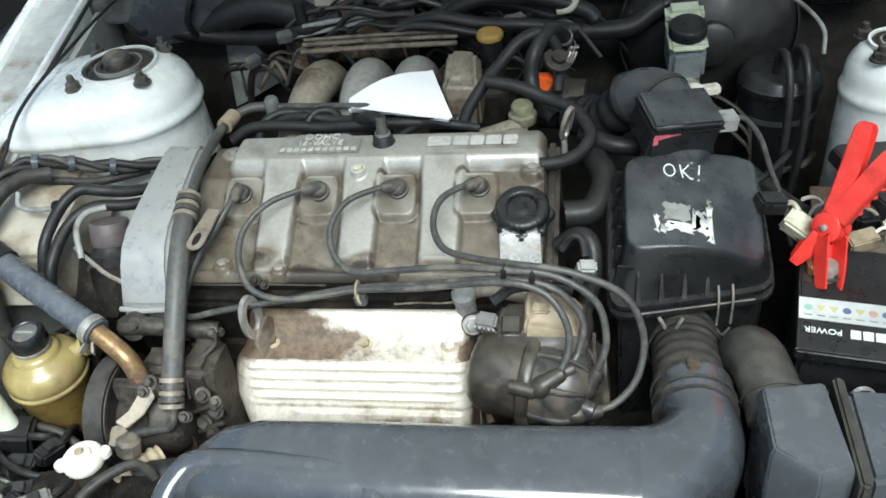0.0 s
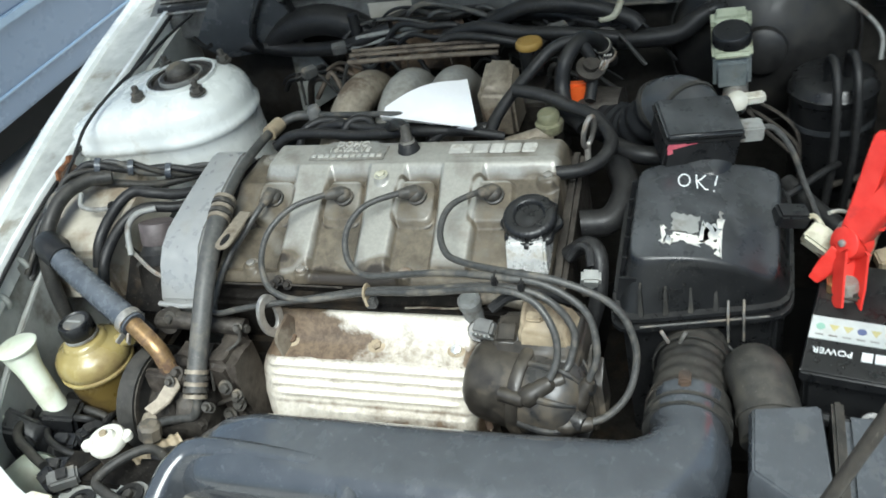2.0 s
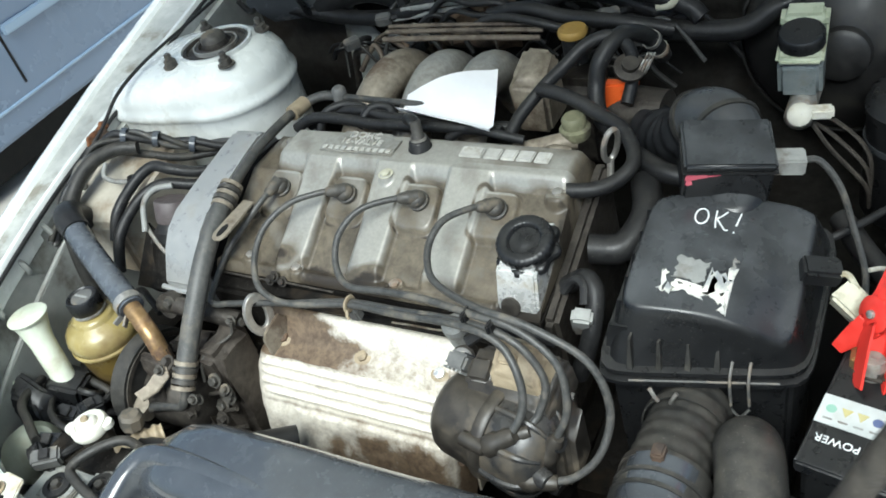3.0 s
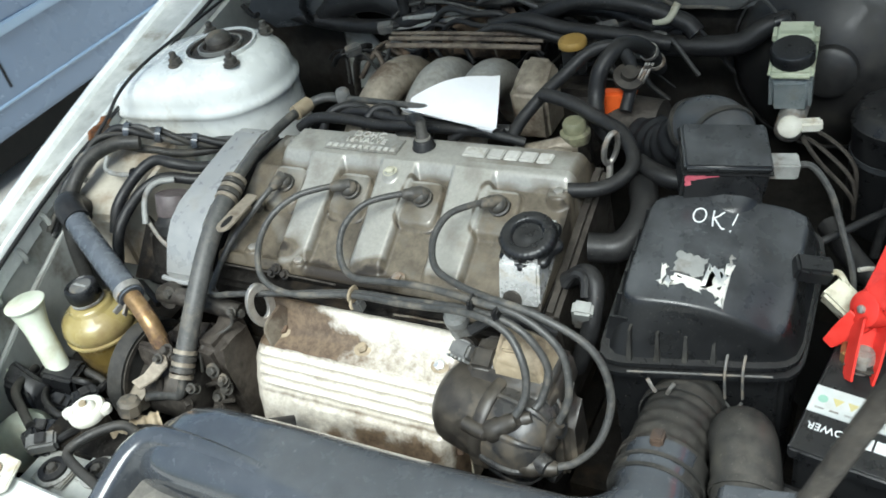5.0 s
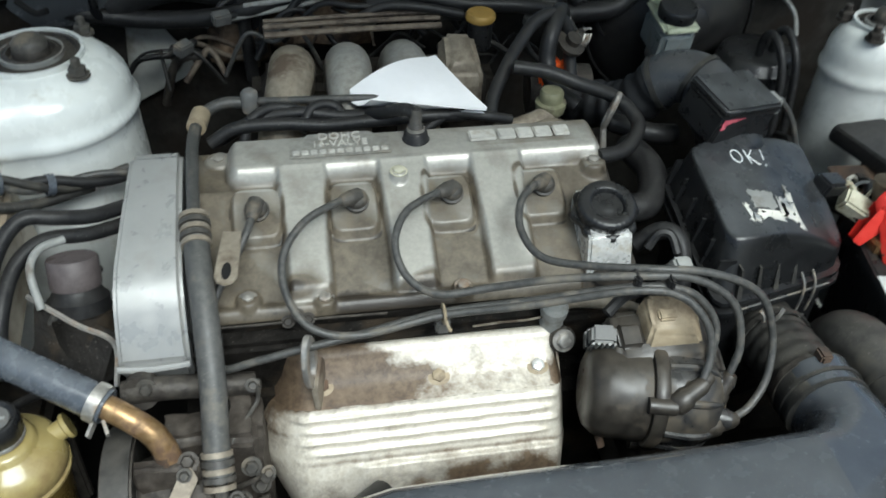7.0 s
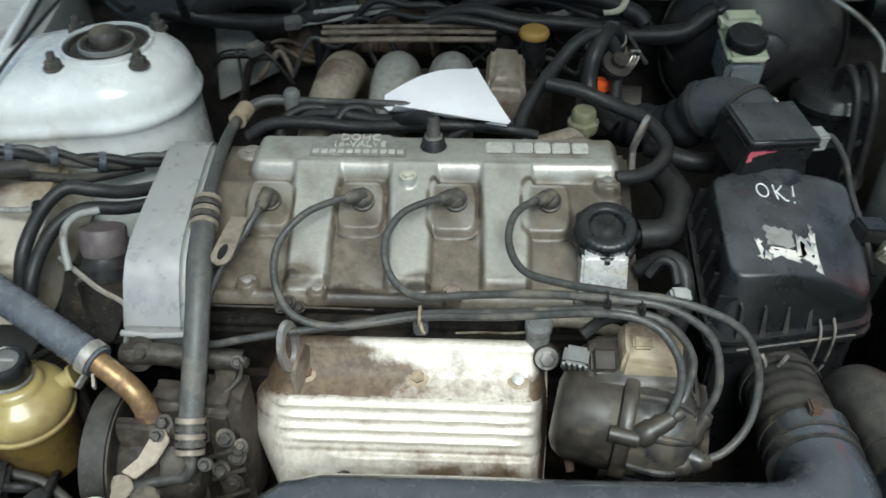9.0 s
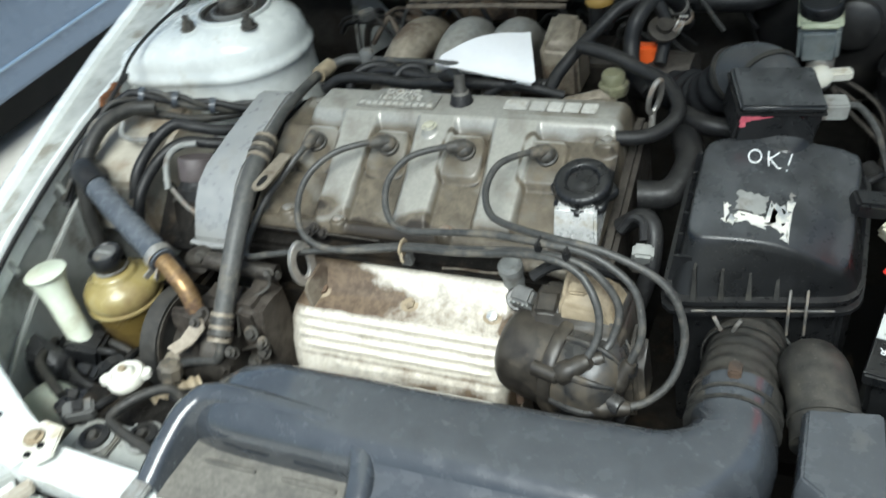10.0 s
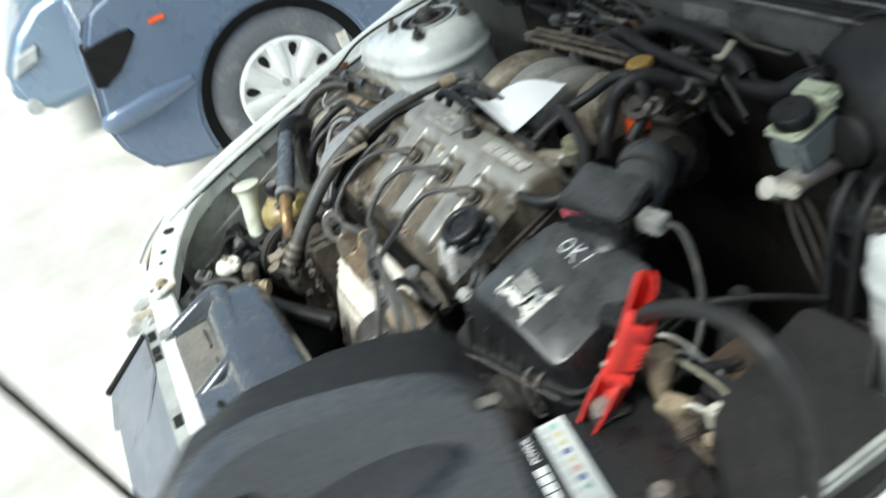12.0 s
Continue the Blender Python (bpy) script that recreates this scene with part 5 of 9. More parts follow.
lead([(0.150, 0.997, 0.866), (0.132, 0.984, 0.869), (0.112, 0.960, 0.868), (0.107, 0.93, 0.856), (0.122, 0.900, 0.846), (0.16, 0.872, 0.855), (0.21, 0.846, 0.868), (0.265, 0.838, 0.864), (0.318, 0.832, 0.838), (0.338, 0.818, 0.795), (0.332, 0.795, 0.757), (0.312, 0.778, 0.737), (0.291, 0.770, 0.730)], (-0.75, -0.25, 0.6), (0.290, 0.769, 0.730), (-0.97, -0.15, -0.05))
clip = thing("lead_clip", (0.02, 0.874, 0.795), "yellowed plastic clip holding ignition leads", "cable clip")
part("strap", tube([(0.021, 0.874 + 0.0085 * math.cos(a), 0.8075 + 0.0075 * math.sin(a)) for a in [0.9 * k for k in range(8)]], 0.0018, 8, 3, flat=1.8), M_tan, clip)
part("tail", tube([(0.022, 0.866, 0.806), (0.024, 0.861, 0.801), (0.026, 0.860, 0.798)], 0.0018, 8, 3), M_tan, clip)
part("peg", box(-0.007, 0.007, -0.006, 0.006, -0.018, 0.0, 0.002, pose(0.021, 0.876, 0.799, 10)), M_conn_dark, clip)
for p in ((0.195, 0.842, 0.862), (0.225, 0.835, 0.862)):
    c = solo("lead_separator", box(p[0] - 0.003, p[0] + 0.003, p[1] - 0.009, p[1] + 0.009, p[2] - 0.006, p[2] + 0.006, 0.002), M_rubber, "dark plastic separator on the ignition leads", "cable clip", "lead separators")

# ---- distributor ----
dist = thing("distributor", (0.225, 0.80, 0.66), "dusty grey-brown distributor with a tan coil housing", "distributor")
d0, da = V((0.168, 0.822, 0.736)), V((0.97, -0.20, -0.06)).normalized()
s_, o_, d_ = axes(da)
part("housing", lathe([(0.028, -0.014), (0.038, -0.010), (0.045, -0.002), (0.0475, 0.006), (0.0485, 0.030), (0.0490, 0.045), (0.0465, 0.047)], d0, da, 48), M_dist, dist, "cast housing", 50)
part("seam_ring", lathe([(0.0465, 0.046), (0.0525, 0.047), (0.0540, 0.050), (0.0540, 0.058), (0.0520, 0.0605), (0.0480, 0.061)], d0, da, 48), M_dist, dist, "", 40)
cap_d = part("cap", lathe([(0.0495, 0.060), (0.0505, 0.066), (0.0505, 0.086), (0.0485, 0.100), (0.0430, 0.111), (0.0330, 0.1175), (0.0180, 0.1195), (0.001, 0.120)], d0, da, 48), M_cap_black, dist, "dusty black cap", 50)
for k in range(9):
    a = radians(-200 + 40 * k)
    e = s_ * math.cos(a) + o_ * math.sin(a)
    part("ridge", tube([d0 + e * 0.0500 + d_ * 0.061, d0 + e * 0.0515 + d_ * 0.085, d0 + e * 0.0470 + d_ * 0.104, d0 + e * 0.034 + d_ * 0.117], [0.0035, 0.004, 0.0035, 0.002], 8, 4), M_cap_black, cap_d)
for k in range(4):
    a = radians(-160 + 75 * k)
    e = s_ * math.cos(a) + o_ * math.sin(a)
    part("tower", lathe([(0.0105, -0.004), (0.0100, 0.012), (0.0085, 0.016)], d0 + e * 0.028 + d_ * 0.113, (da + e * 0.25).normalized(), 18), M_cap_black, cap_d)
for a in (-150, -35, 60):
    e = s_ * math.cos(radians(a)) + o_ * math.sin(radians(a))
    part("screw_ear", lathe([(0.008, -0.012), (0.008, 0.014), (0.006, 0.016)], d0 + e * 0.052 + d_ * 0.052, da, 14), M_dist, dist)
for a in (-190, -120):
    e = s_ * math.cos(radians(a)) + o_ * math.sin(radians(a))
    part("web", tube([d0 + e * 0.047 - d_ * 0.004, d0 + e * 0.0510 + d_ * 0.02, d0 + e * 0.0515 + d_ * 0.046], [0.004, 0.005, 0.005], 8, 4), M_dist, dist)
part("shoulder", loft([[(0.172, 0.80, 0.745), (0.282, 0.80, 0.745), (0.288, 0.87, 0.76), (0.178, 0.872, 0.76)], [(0.175, 0.803, 0.772), (0.278, 0.803, 0.776), (0.284, 0.868, 0.795), (0.182, 0.868, 0.79)], [(0.186, 0.812, 0.782), (0.268, 0.812, 0.785), (0.272, 0.862, 0.803), (0.192, 0.862, 0.798)]], bevel=0.006, seg=3), M_dist, dist, "", 50)
part("coil_housing", loft([[(0.212, 0.822, 0.775), (0.276, 0.818, 0.765), (0.282, 0.862, 0.785), (0.212, 0.866, 0.79)], [(0.214, 0.824, 0.803), (0.266, 0.821, 0.795), (0.270, 0.858, 0.812), (0.214, 0.860, 0.82)], [(0.219, 0.830, 0.811), (0.258, 0.828, 0.806), (0.260, 0.853, 0.819), (0.219, 0.855, 0.826)]], bevel=0.005, seg=3), M_tan, dist, "tan dusty coil housing", 50)
part("base_flange", loft([[(0.168, 0.795, 0.690), (0.280, 0.795, 0.690), (0.280, 0.850, 0.70), (0.168, 0.850, 0.70)], [(0.166, 0.792, 0.706), (0.282, 0.792, 0.706), (0.282, 0.852, 0.716), (0.166, 0.852, 0.716)]], bevel=0.004), M_iron, dist)
part("coil_nub", box(-0.009, 0.009, -0.006, 0.006, 0, 0.007, 0.002, pose(0.232, 0.838, 0.812, 25)), M_tan, dist)
part("step_block", box(-0.013, 0.013, -0.013, 0.013, -0.014, 0.012, 0.004, pose(0.199, 0.838, 0.785, 25), seg=3), M_dist, dist, "", 50)
part("side_arm", loft([[(0.272, 0.785, 0.69), (0.305, 0.785, 0.69), (0.305, 0.84, 0.70), (0.272, 0.84, 0.70)], [(0.276, 0.80, 0.758), (0.300, 0.80, 0.752), (0.298, 0.85, 0.775), (0.276, 0.85, 0.78)]], bevel=0.01, seg=3), M_dist, dist)
conn = thing("ignition_connector", (0.172, 0.845, 0.758), "dark grey ribbed plug on a black socket by the distributor", "connector")
cm = pose(0.174, 0.846, 0.781, 32, 0, -12)
part("plug", box(-0.012, 0.012, -0.009, 0.009, -0.004, 0.022, 0.003, cm), M_conn_dark, conn)
for k in range(5):
    part("rib", box(-0.0118 + 0.0052 * k, -0.0090 + 0.0052 * k, -0.0112, -0.0085, 0.0, 0.0215, 0.0006, cm), M_connector, conn)
part("socket", box(-0.0145, 0.0145, -0.011, 0.011, -0.022, -0.004, 0.003, cm), M_plastic, conn)
part("cable", tube([(0.178, 0.853, 0.808), (0.20, 0.865, 0.818), (0.23, 0.872, 0.815), (0.262, 0.88, 0.80)], 0.006, 8), M_rubber, conn)
sensor = thing("coolant_outlet", (0.138, 0.885, 0.73), "grey cast fitting with a bolt at the end of the head", "pipe fitting")
part("neck", lathe([(0.013, -0.02), (0.012, 0.01), (0.014, 0.012), (0.014, 0.022), (0.010, 0.026)], (0.139, 0.895, 0.765), (0, -0.2, 1), 16), M_connector, sensor)
part("boss", lathe([(0.014, 0), (0.014, 0.014), (0.012, 0.016)], (0.147, 0.89, 0.742), (0.1, -0.8, 0.5), 16), M_iron, sensor)
part("bolt", bolt((0.148, 0.877, 0.750), (0.1, -0.8, 0.5), 0.008, 0.008), M_steel, sensor)
part("pipe", tube([(0.13, 0.90, 0.772), (0.16, 0.905, 0.778), (0.20, 0.90, 0.775), (0.23, 0.895, 0.765)], 0.008, 10), M_alu_tan, sensor)
stick = solo("thin_bracket", tube([(0.160, 0.835, 0.752), (0.163, 0.81, 0.72), (0.172, 0.79, 0.682)], 0.004, 8, 4, flat=0.4), M_rust, "thin rusty bracket strip beside the distributor", "bracket")

# ---- air filter box ----
abox = thing("air_filter_box", (0.395, 0.97, 0.55), "dusty black plastic air filter box", "air filter box")


def lid_edge(k, n, x0, x1, y0, y1, slant=0.32, power=9.0):
    """A point on a rounded rectangle whose front and back edges slant."""
    a = 2 * math.pi * (k + 0.5) / n
    c, s = math.cos(a), math.sin(a)
    r = (abs(c) ** power + abs(s) ** power) ** (-1 / power)
    u, v = r * c, r * s
    x = (x0 + x1) / 2 + u * (x1 - x0) / 2
    y = (y0 + y1) / 2 + v * (y1 - y0) / 2
    return x, y + 0.5 * (x - 0.39) * (slant * (1 - v) + 0.2 * (1 + v))


def lid_z(x, y):
    u = min(max((x - 0.323) / 0.135, 0), 1.05)
    v = min(max((y - 0.917) / 0.138, 0), 1)
    return (0.841 - 0.039 * u ** 3) * (1 - v) + (0.869 - 0.022 * u ** 2) * v + 0.002 * math.sin(math.pi * v)


def flange_z(x, y):
    return 0.781 - 0.18 * (x - 0.308) + 0.21 * (y - 0.868)


N = 72
rings = []
for x0, x1, y0, y1, h in ((0.310, 0.487, 0.903, 1.075, 0.0), (0.311, 0.486, 0.9045, 1.073, 0.10), (0.316, 0.482, 0.908, 1.066, 0.45), (0.320, 0.477, 0.912, 1.060, 0.82), (0.3215, 0.4755, 0.9135, 1.057, 0.94), (0.3230, 0.4735, 0.9155, 1.055, 0.99), (0.3255, 0.4705, 0.9185, 1.052, 1.0),
                          (0.335, 0.455, 0.927, 1.046, 1.0), (0.345, 0.445, 0.938, 1.034, 1.0), (0.36, 0.43, 0.958, 1.015, 1.0), (0.38, 0.41, 0.975, 0.998, 1.0)):
    tilt = 0.32 - 0.196 * h
    ring = []
    for k in range(N):
        x, y = lid_edge(k, N, x0, x1, y0, y1, tilt)
        f = flange_z(x, y)
        ring.append((x, y, f + (lid_z(x, y) - f) * h))
    rings.append(ring)
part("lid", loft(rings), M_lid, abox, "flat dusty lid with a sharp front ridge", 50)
part("lid_dome", lathe([(0.036, -0.03), (0.035, -0.002), (0.030, 0.007), (0.018, 0.011), (0.002, 0.012)], (0.392, 1.064, 0.857), (0.05, -0.2, 0.97), 28), M_lid, abox, "", 60)
for p in ((0.338, 1.028, 0.860), (0.449, 1.050, 0.840)):
    part("lid_corner", lathe([(0.0165, -0.03), (0.016, -0.003), (0.013, 0.002), (0.007, 0.0045), (0.001, 0.005)], p, (0.05, -0.2, 0.96), 20), M_lid, abox, "", 60)
for dz, g in ((0.0, 0.0), (-0.012, 0.002)):
    fring = [lid_edge(k, N, 0.303 - g, 0.490 + g, 0.896 - g, 1.082) for k in range(N)]
    part("flange", loft([[(x, y, flange_z(x, y) + dz - 0.005) for x, y in fring], [(x, y, flange_z(x, y) + dz) for x, y in fring]]), M_plastic, abox)
part("flange_line", tube([(x, 0.8945 + 0.32 * (x - 0.39), flange_z(x, 0.8945 + 0.32 * (x - 0.39)) - 0.0095) for x in (0.334, 0.36, 0.40, 0.44, 0.466)], 0.0012, 8, 3), M_conn_dark, abox, "dusty pale edge of the flange")
fl = [(0.308, 0.876, 0.783), (0.395, 0.902, 0.772), (0.478, 0.928, 0.763), (0.489, 0.95, 0.765), (0.489, 1.00, 0.776), (0.484, 1.085, 0.795), (0.40, 1.085, 0.81), (0.31, 1.05, 0.817), (0.302, 0.96, 0.801)]
base = [[(0.316, 0.892, 0.56), (0.395, 0.912, 0.56), (0.470, 0.93, 0.56), (0.476, 0.95, 0.56), (0.476, 1.0, 0.56), (0.472, 1.07, 0.56), (0.40, 1.07, 0.56), (0.32, 1.04, 0.56), (0.316, 0.96, 0.56)], [(x + (0.006 if x < 0.35 else -0.005 if x > 0.45 else 0), y + (0.008 if y < 0.93 else -0.008 if y > 1.03 else 0), z - 0.014) for x, y, z in fl]]
part("base", loft(base, bevel=0.004), M_plastic, abox)
for k in range(4):
    x = 0.335 + 0.0255 * k
    yf = 0.8985 + 0.32 * (x - 0.39)
    z = flange_z(x, yf)
    part("lid_rib", loft([[(x - 0.003, yf, z), (x + 0.003, yf, z), (x + 0.003, yf + 0.03, z), (x - 0.003, yf + 0.03, z)], [(x - 0.0012, yf + 0.008, z + 0.034 - 0.003 * k), (x + 0.0012, yf + 0.008, z + 0.034 - 0.003 * k), (x + 0.0012, yf + 0.03, z + 0.036 - 0.003 * k), (x - 0.0012, yf + 0.03, z + 0.036 - 0.003 * k)]]), M_bellows, abox)
for k in range(6):
    y = 0.90 + 0.028 * k
    for xs_, sg in ((0.311, 1),):
        z = flange_z(xs_, y)
        part("lid_rib", loft([[(xs_ - 0.004 * sg, y - 0.0016, z), (xs_ - 0.004 * sg, y + 0.0016, z), (xs_ + 0.02 * sg, y + 0.0016, z), (xs_ + 0.02 * sg, y - 0.0016, z)], [(xs_ + 0.002 * sg, y - 0.0016, z + 0.032), (xs_ + 0.002 * sg, y + 0.0016, z + 0.032), (xs_ + 0.02 * sg, y + 0.0016, z + 0.032), (xs_ + 0.02 * sg, y - 0.0016, z + 0.032)]]), M_plastic, abox)
for x in (0.424, 0.440):
    yf = 0.893 + 0.32 * (x - 0.39)
    z = flange_z(x, yf)
    part("spring_clip", tube([(x, yf + 0.016, z + 0.012), (x, yf + 0.001, z + 0.003), (x, yf - 0.003, z - 0.012), (x, yf - 0.001, z - 0.04)], 0.0015, 6, 4), M_conn_dark, abox, "wire spring clip")
part("spring_clip", tube([(0.424, 0.903, 0.722), (0.432, 0.904, 0.712), (0.440, 0.908, 0.720)], 0.0015, 6, 4), M_conn_dark, abox)


def on_lid(x, y, lift=0.0012):
    return V((x, y, lid_z(x, y) + lift))


for pts in ([(0.3735 + 0.0062 * math.cos(a), 1.0225 + 0.0095 * math.sin(a)) for a in [0.5 * i for i in range(14)]],
            [(0.386, 1.033), (0.3868, 1.022), (0.3885, 1.012)], [(0.396, 1.034), (0.3915, 1.027), (0.387, 1.0225)], [(0.388, 1.023), (0.392, 1.018), (0.397, 1.012), (0.400, 1.0125)],
            [(0.4085, 1.036), (0.4075, 1.027), (0.4065, 1.020)], [(0.406, 1.0125), (0.4058, 1.0105)]):
    part("handwriting", tube([on_lid(x, y, 0.0003) for x, y in pts], 0.0009, 6, 3), M_marker, abox, "white hand-painted letters")
random.seed(5)


def scrap(x0, x1, y0, y1, rag, mm, n=9):
    """A torn patch lying on the lid."""
    edge = []
    for i in range(n):
        edge.append((x0 + (x1 - x0) * i / n, y0 + rag * random.random()))
    for i in range(n):
        edge.append((x1 - rag * random.random(), y0 + (y1 - y0) * i / n))
    for i in range(n):
        edge.append((x1 - (x1 - x0) * i / n, y1 - rag * random.random()))
    for i in range(n):
        edge.append((x0 + rag * random.random(), y1 - (y1 - y0) * i / n))
    part("torn_sticker", loft([[on_lid(x, y, 0.0002) for x, y in edge], [on_lid(x, y, 0.0013) for x, y in edge]]), mm, abox, "scraped remains of a pale sticker")


scrap(0.362, 0.394, 0.944, 0.972, 0.004, M_connector)
scrap(0.364, 0.396, 0.930, 0.945, 0.006, M_sticker)
scrap(0.352, 0.360, 0.928, 0.954, 0.004, M_sticker, 4)
scrap(0.358, 0.366, 0.927, 0.940, 0.004, M_sticker, 4)
scrap(0.393, 0.417, 0.930, 0.966, 0.011, M_sticker, 6)
scrap(0.409, 0.419, 0.922, 0.974, 0.005, M_sticker, 6)
scrap(0.411, 0.418, 0.968, 0.984, 0.004, M_connector, 3)

# ---- airflow meter and its hose ----
meter = thing("airflow_meter", (0.388, 1.085, 0.86), "black airflow meter box with a red paint mark", "airflow meter")
mm_ = plane_at((0.383, 1.083, 0.892), (0.93, 0.33, -0.14), (-0.30, 0.90, 0.20))
part("housing", box(-0.043, 0.043, -0.034, 0.030, -0.03, 0.012, 0.004, mm_, seg=3), M_plastic, meter)
part("lid", box(-0.044, 0.044, -0.035, 0.031, 0.012, 0.022, 0.003, mm_, seg=3), M_lid, meter)
part("rim", box(-0.0455, 0.0455, -0.0365, 0.0325, 0.0105, 0.0125, 0.001, mm_), M_plastic, meter)
for x0, x1, z0, z1 in ((-0.042, -0.030, 0.001, 0.0105), (-0.032, -0.020, 0.004, 0.0105), (-0.022, -0.008, 0.0065, 0.0095), (-0.041, -0.034, -0.006, 0.003)):
    part("paint_mark", prism([mm_ @ V((x, -0.0343, z)) for x, z in ((x0, z0 + 0.001), (x0 + 0.003, z0), (x1, z0 + 0.002), (x1 - 0.002, z1), (x0 + 0.001, z1 - 0.001))], mm_.to_3x3() @ V((0, -0.0008, 0))), M_pink, meter, "smear of red marker")
part("throat", lathe([(0.036, -0.03), (0.038, 0.0), (0.036, 0.03)], (0.388, 1.085, 0.865), (-0.1, 1, 0.12), 28), M_plastic, meter)
plug = thing("meter_plug", (0.438, 1.098, 0.865), "grey plug on a reddish grey cable", "connector")
part("shell", box(-0.016, 0.016, -0.011, 0.011, -0.010, 0.010, 0.002, plane_at((0.440, 1.099, 0.878), (0.95, 0.28, -0.1), (-0.28, 0.95, 0.1))), M_connector, plug)
part("cable", tube([(0.452, 1.103, 0.878), (0.468, 1.112, 0.872), (0.488, 1.108, 0.845), (0.503, 1.098, 0.805), (0.520, 1.07, 0.768), (0.524, 1.03, 0.74)], 0.0036, 8), M_wire, plug)
hose = thing("intake_hose", (0.33, 1.2, 0.82), "black ribbed rubber intake hose elbow", "hose")
part("elbow", tube([(0.386, 1.106, 0.872), (0.380, 1.128, 0.886), (0.366, 1.148, 0.890), (0.346, 1.162, 0.884), (0.330, 1.170, 0.870)], 0.0315, 32, 6), M_moulded, hose, "smooth grey elbow", 60)
for p, a in (((0.372, 1.141, 0.889), (-0.45, 0.8, 0.2)), ((0.333, 1.169, 0.873), (-0.75, 0.4, -0.55))):
    part("elbow_ring", ring_band(p, a, 0.032, 0.006, 0.0025, 32), M_bellows, hose)
part("ribbed_tail", tube([(0.334, 1.168, 0.872), (0.314, 1.180, 0.845), (0.292, 1.200, 0.825), (0.25, 1.242, 0.815)], 0.0285, 28, 6, ribs=6, rib=0.003), M_grip, hose, "", 60)
throttle = thing("throttle_body", (0.235, 1.25, 0.80), "grimy alloy throttle body with an orange valve", "throttle body")
part("barrel", lathe([(0.034, -0.03), (0.036, 0.02), (0.032, 0.05)], (0.245, 1.25, 0.822), (-1, 0.1, 0), 24), M_iron, throttle)
part("quadrant", lathe([(0.019, 0), (0.019, 0.005), (0.010, 0.007), (0.010, 0.014)], (0.238, 1.236, 0.895), (0.3, -0.4, 0.85), 24), M_iron, throttle, "dull throttle wheel")
for k in range(3):
    part("spring_coil", tube([V((0.252 + 0.004 * k, 1.245, 0.898)) + V((0.006 * math.cos(a), 0.012 * math.sin(a), 0.012 * math.cos(a))) for a in [0.7 * i for i in range(9)]], 0.0016, 6, 3), M_steel, throttle)
part("valve_clip", loft([[(0.202, 1.226, 0.822), (0.222, 1.230, 0.822), (0.222, 1.250, 0.822), (0.202, 1.248, 0.822)], [(0.203, 1.228, 0.875), (0.233, 1.238, 0.872), (0.228, 1.250, 0.874), (0.203, 1.246, 0.876)]], bevel=0.003), M_orange, throttle, "bright orange plastic clip")
part("clip_ear", loft([[(0.222, 1.234, 0.855), (0.242, 1.240, 0.86), (0.240, 1.246, 0.86), (0.222, 1.242, 0.855)], [(0.222, 1.233, 0.868), (0.248, 1.242, 0.876), (0.246, 1.246, 0.876), (0.222, 1.241, 0.868)]], bevel=0.002), M_orange, throttle)

# ---- intake manifold ----
mani = thing("intake_manifold", (0.0, 1.28, 0.70), "dull cast aluminium intake manifold with four curved runners", "intake manifold")
for k, x in enumerate((-0.105, -0.036, 0.034)):
    xx = x * 1.0
    part("runner", tube([(xx * 1.25 - 0.004, 1.135, 0.80), (xx * 1.15, 1.175, 0.842), (xx * 1.05, 1.215, 0.866), (xx, 1.255, 0.868), (xx, 1.295, 0.848), (xx, 1.33, 0.80), (xx, 1.345, 0.74)], [0.025, 0.026, 0.028, 0.029, 0.029, 0.028], 20, 5), M_alu_tan if k == 0 else M_alu, mani, "cast intake runner", 60)
part("plenum", box(-0.16, 0.17, 1.31, 1.39, 0.68, 0.82, 0.02, seg=3), M_iron, mani)
part("head_flange", profile_x([(1.125, 0.77), (1.135, 0.83), (1.155, 0.835), (1.165, 0.79)], -0.17, 0.18, 0.004), M_alu_tan, mani)
part("end_block", loft([[(0.080, 1.225, 0.80), (0.128, 1.225, 0.80), (0.128, 1.29, 0.80), (0.080, 1.29, 0.80)], [(0.078, 1.222, 0.872), (0.130, 1.226, 0.866), (0.128, 1.285, 0.888), (0.080, 1.285, 0.892)], [(0.088, 1.235, 0.884), (0.122, 1.238, 0.88), (0.120, 1.275, 0.896), (0.090, 1.275, 0.90)]], bevel=0.006, seg=3), M_alu_tan, mani, "squared end of the manifold", 50)
rail = thing("fuel_rail", (-0.03, 1.3, 0.88), "brown rusted twin fuel pipes across the manifold", "pipe")
for dy, dz, r_ in ((0, 0, 0.004), (0.012, 0.005, 0.0035), (0.022, 0.008, 0.003)):
    part("pipe", tube([(-0.135, 1.285 + dy, 0.902 + dz), (-0.05, 1.30 + dy, 0.897 + dz), (0.03, 1.312 + dy, 0.892 + dz), (0.09, 1.32 + dy, 0.888 + dz)], r_, 8, 3), M_brown_pipe, rail)

# ---- intake duct across the front ----
duct = thing("intake_duct", (0.12, 0.66, 0.60), "long grey-black plastic cold air duct along the radiator", "air duct")


def duct_ring(x, y0, y1, top, bottom=0.68, r=0.03):
    """A rounded box section across the duct."""
    h = top - bottom
    rr = min(r, h / 2.1, (y1 - y0) / 2.1)
    out = []
    for cy, cz, a0 in ((y0 + rr, top - rr, 180), (y1 - rr, top - rr, 90), (y1 - rr, bottom + rr, 0), (y0 + rr, bottom + rr, -90)):
        for k in range(6):
            a = radians(a0 - 18 * k)
            out.append((x, cy + rr * math.cos(a), cz + rr * math.sin(a)))
    return out


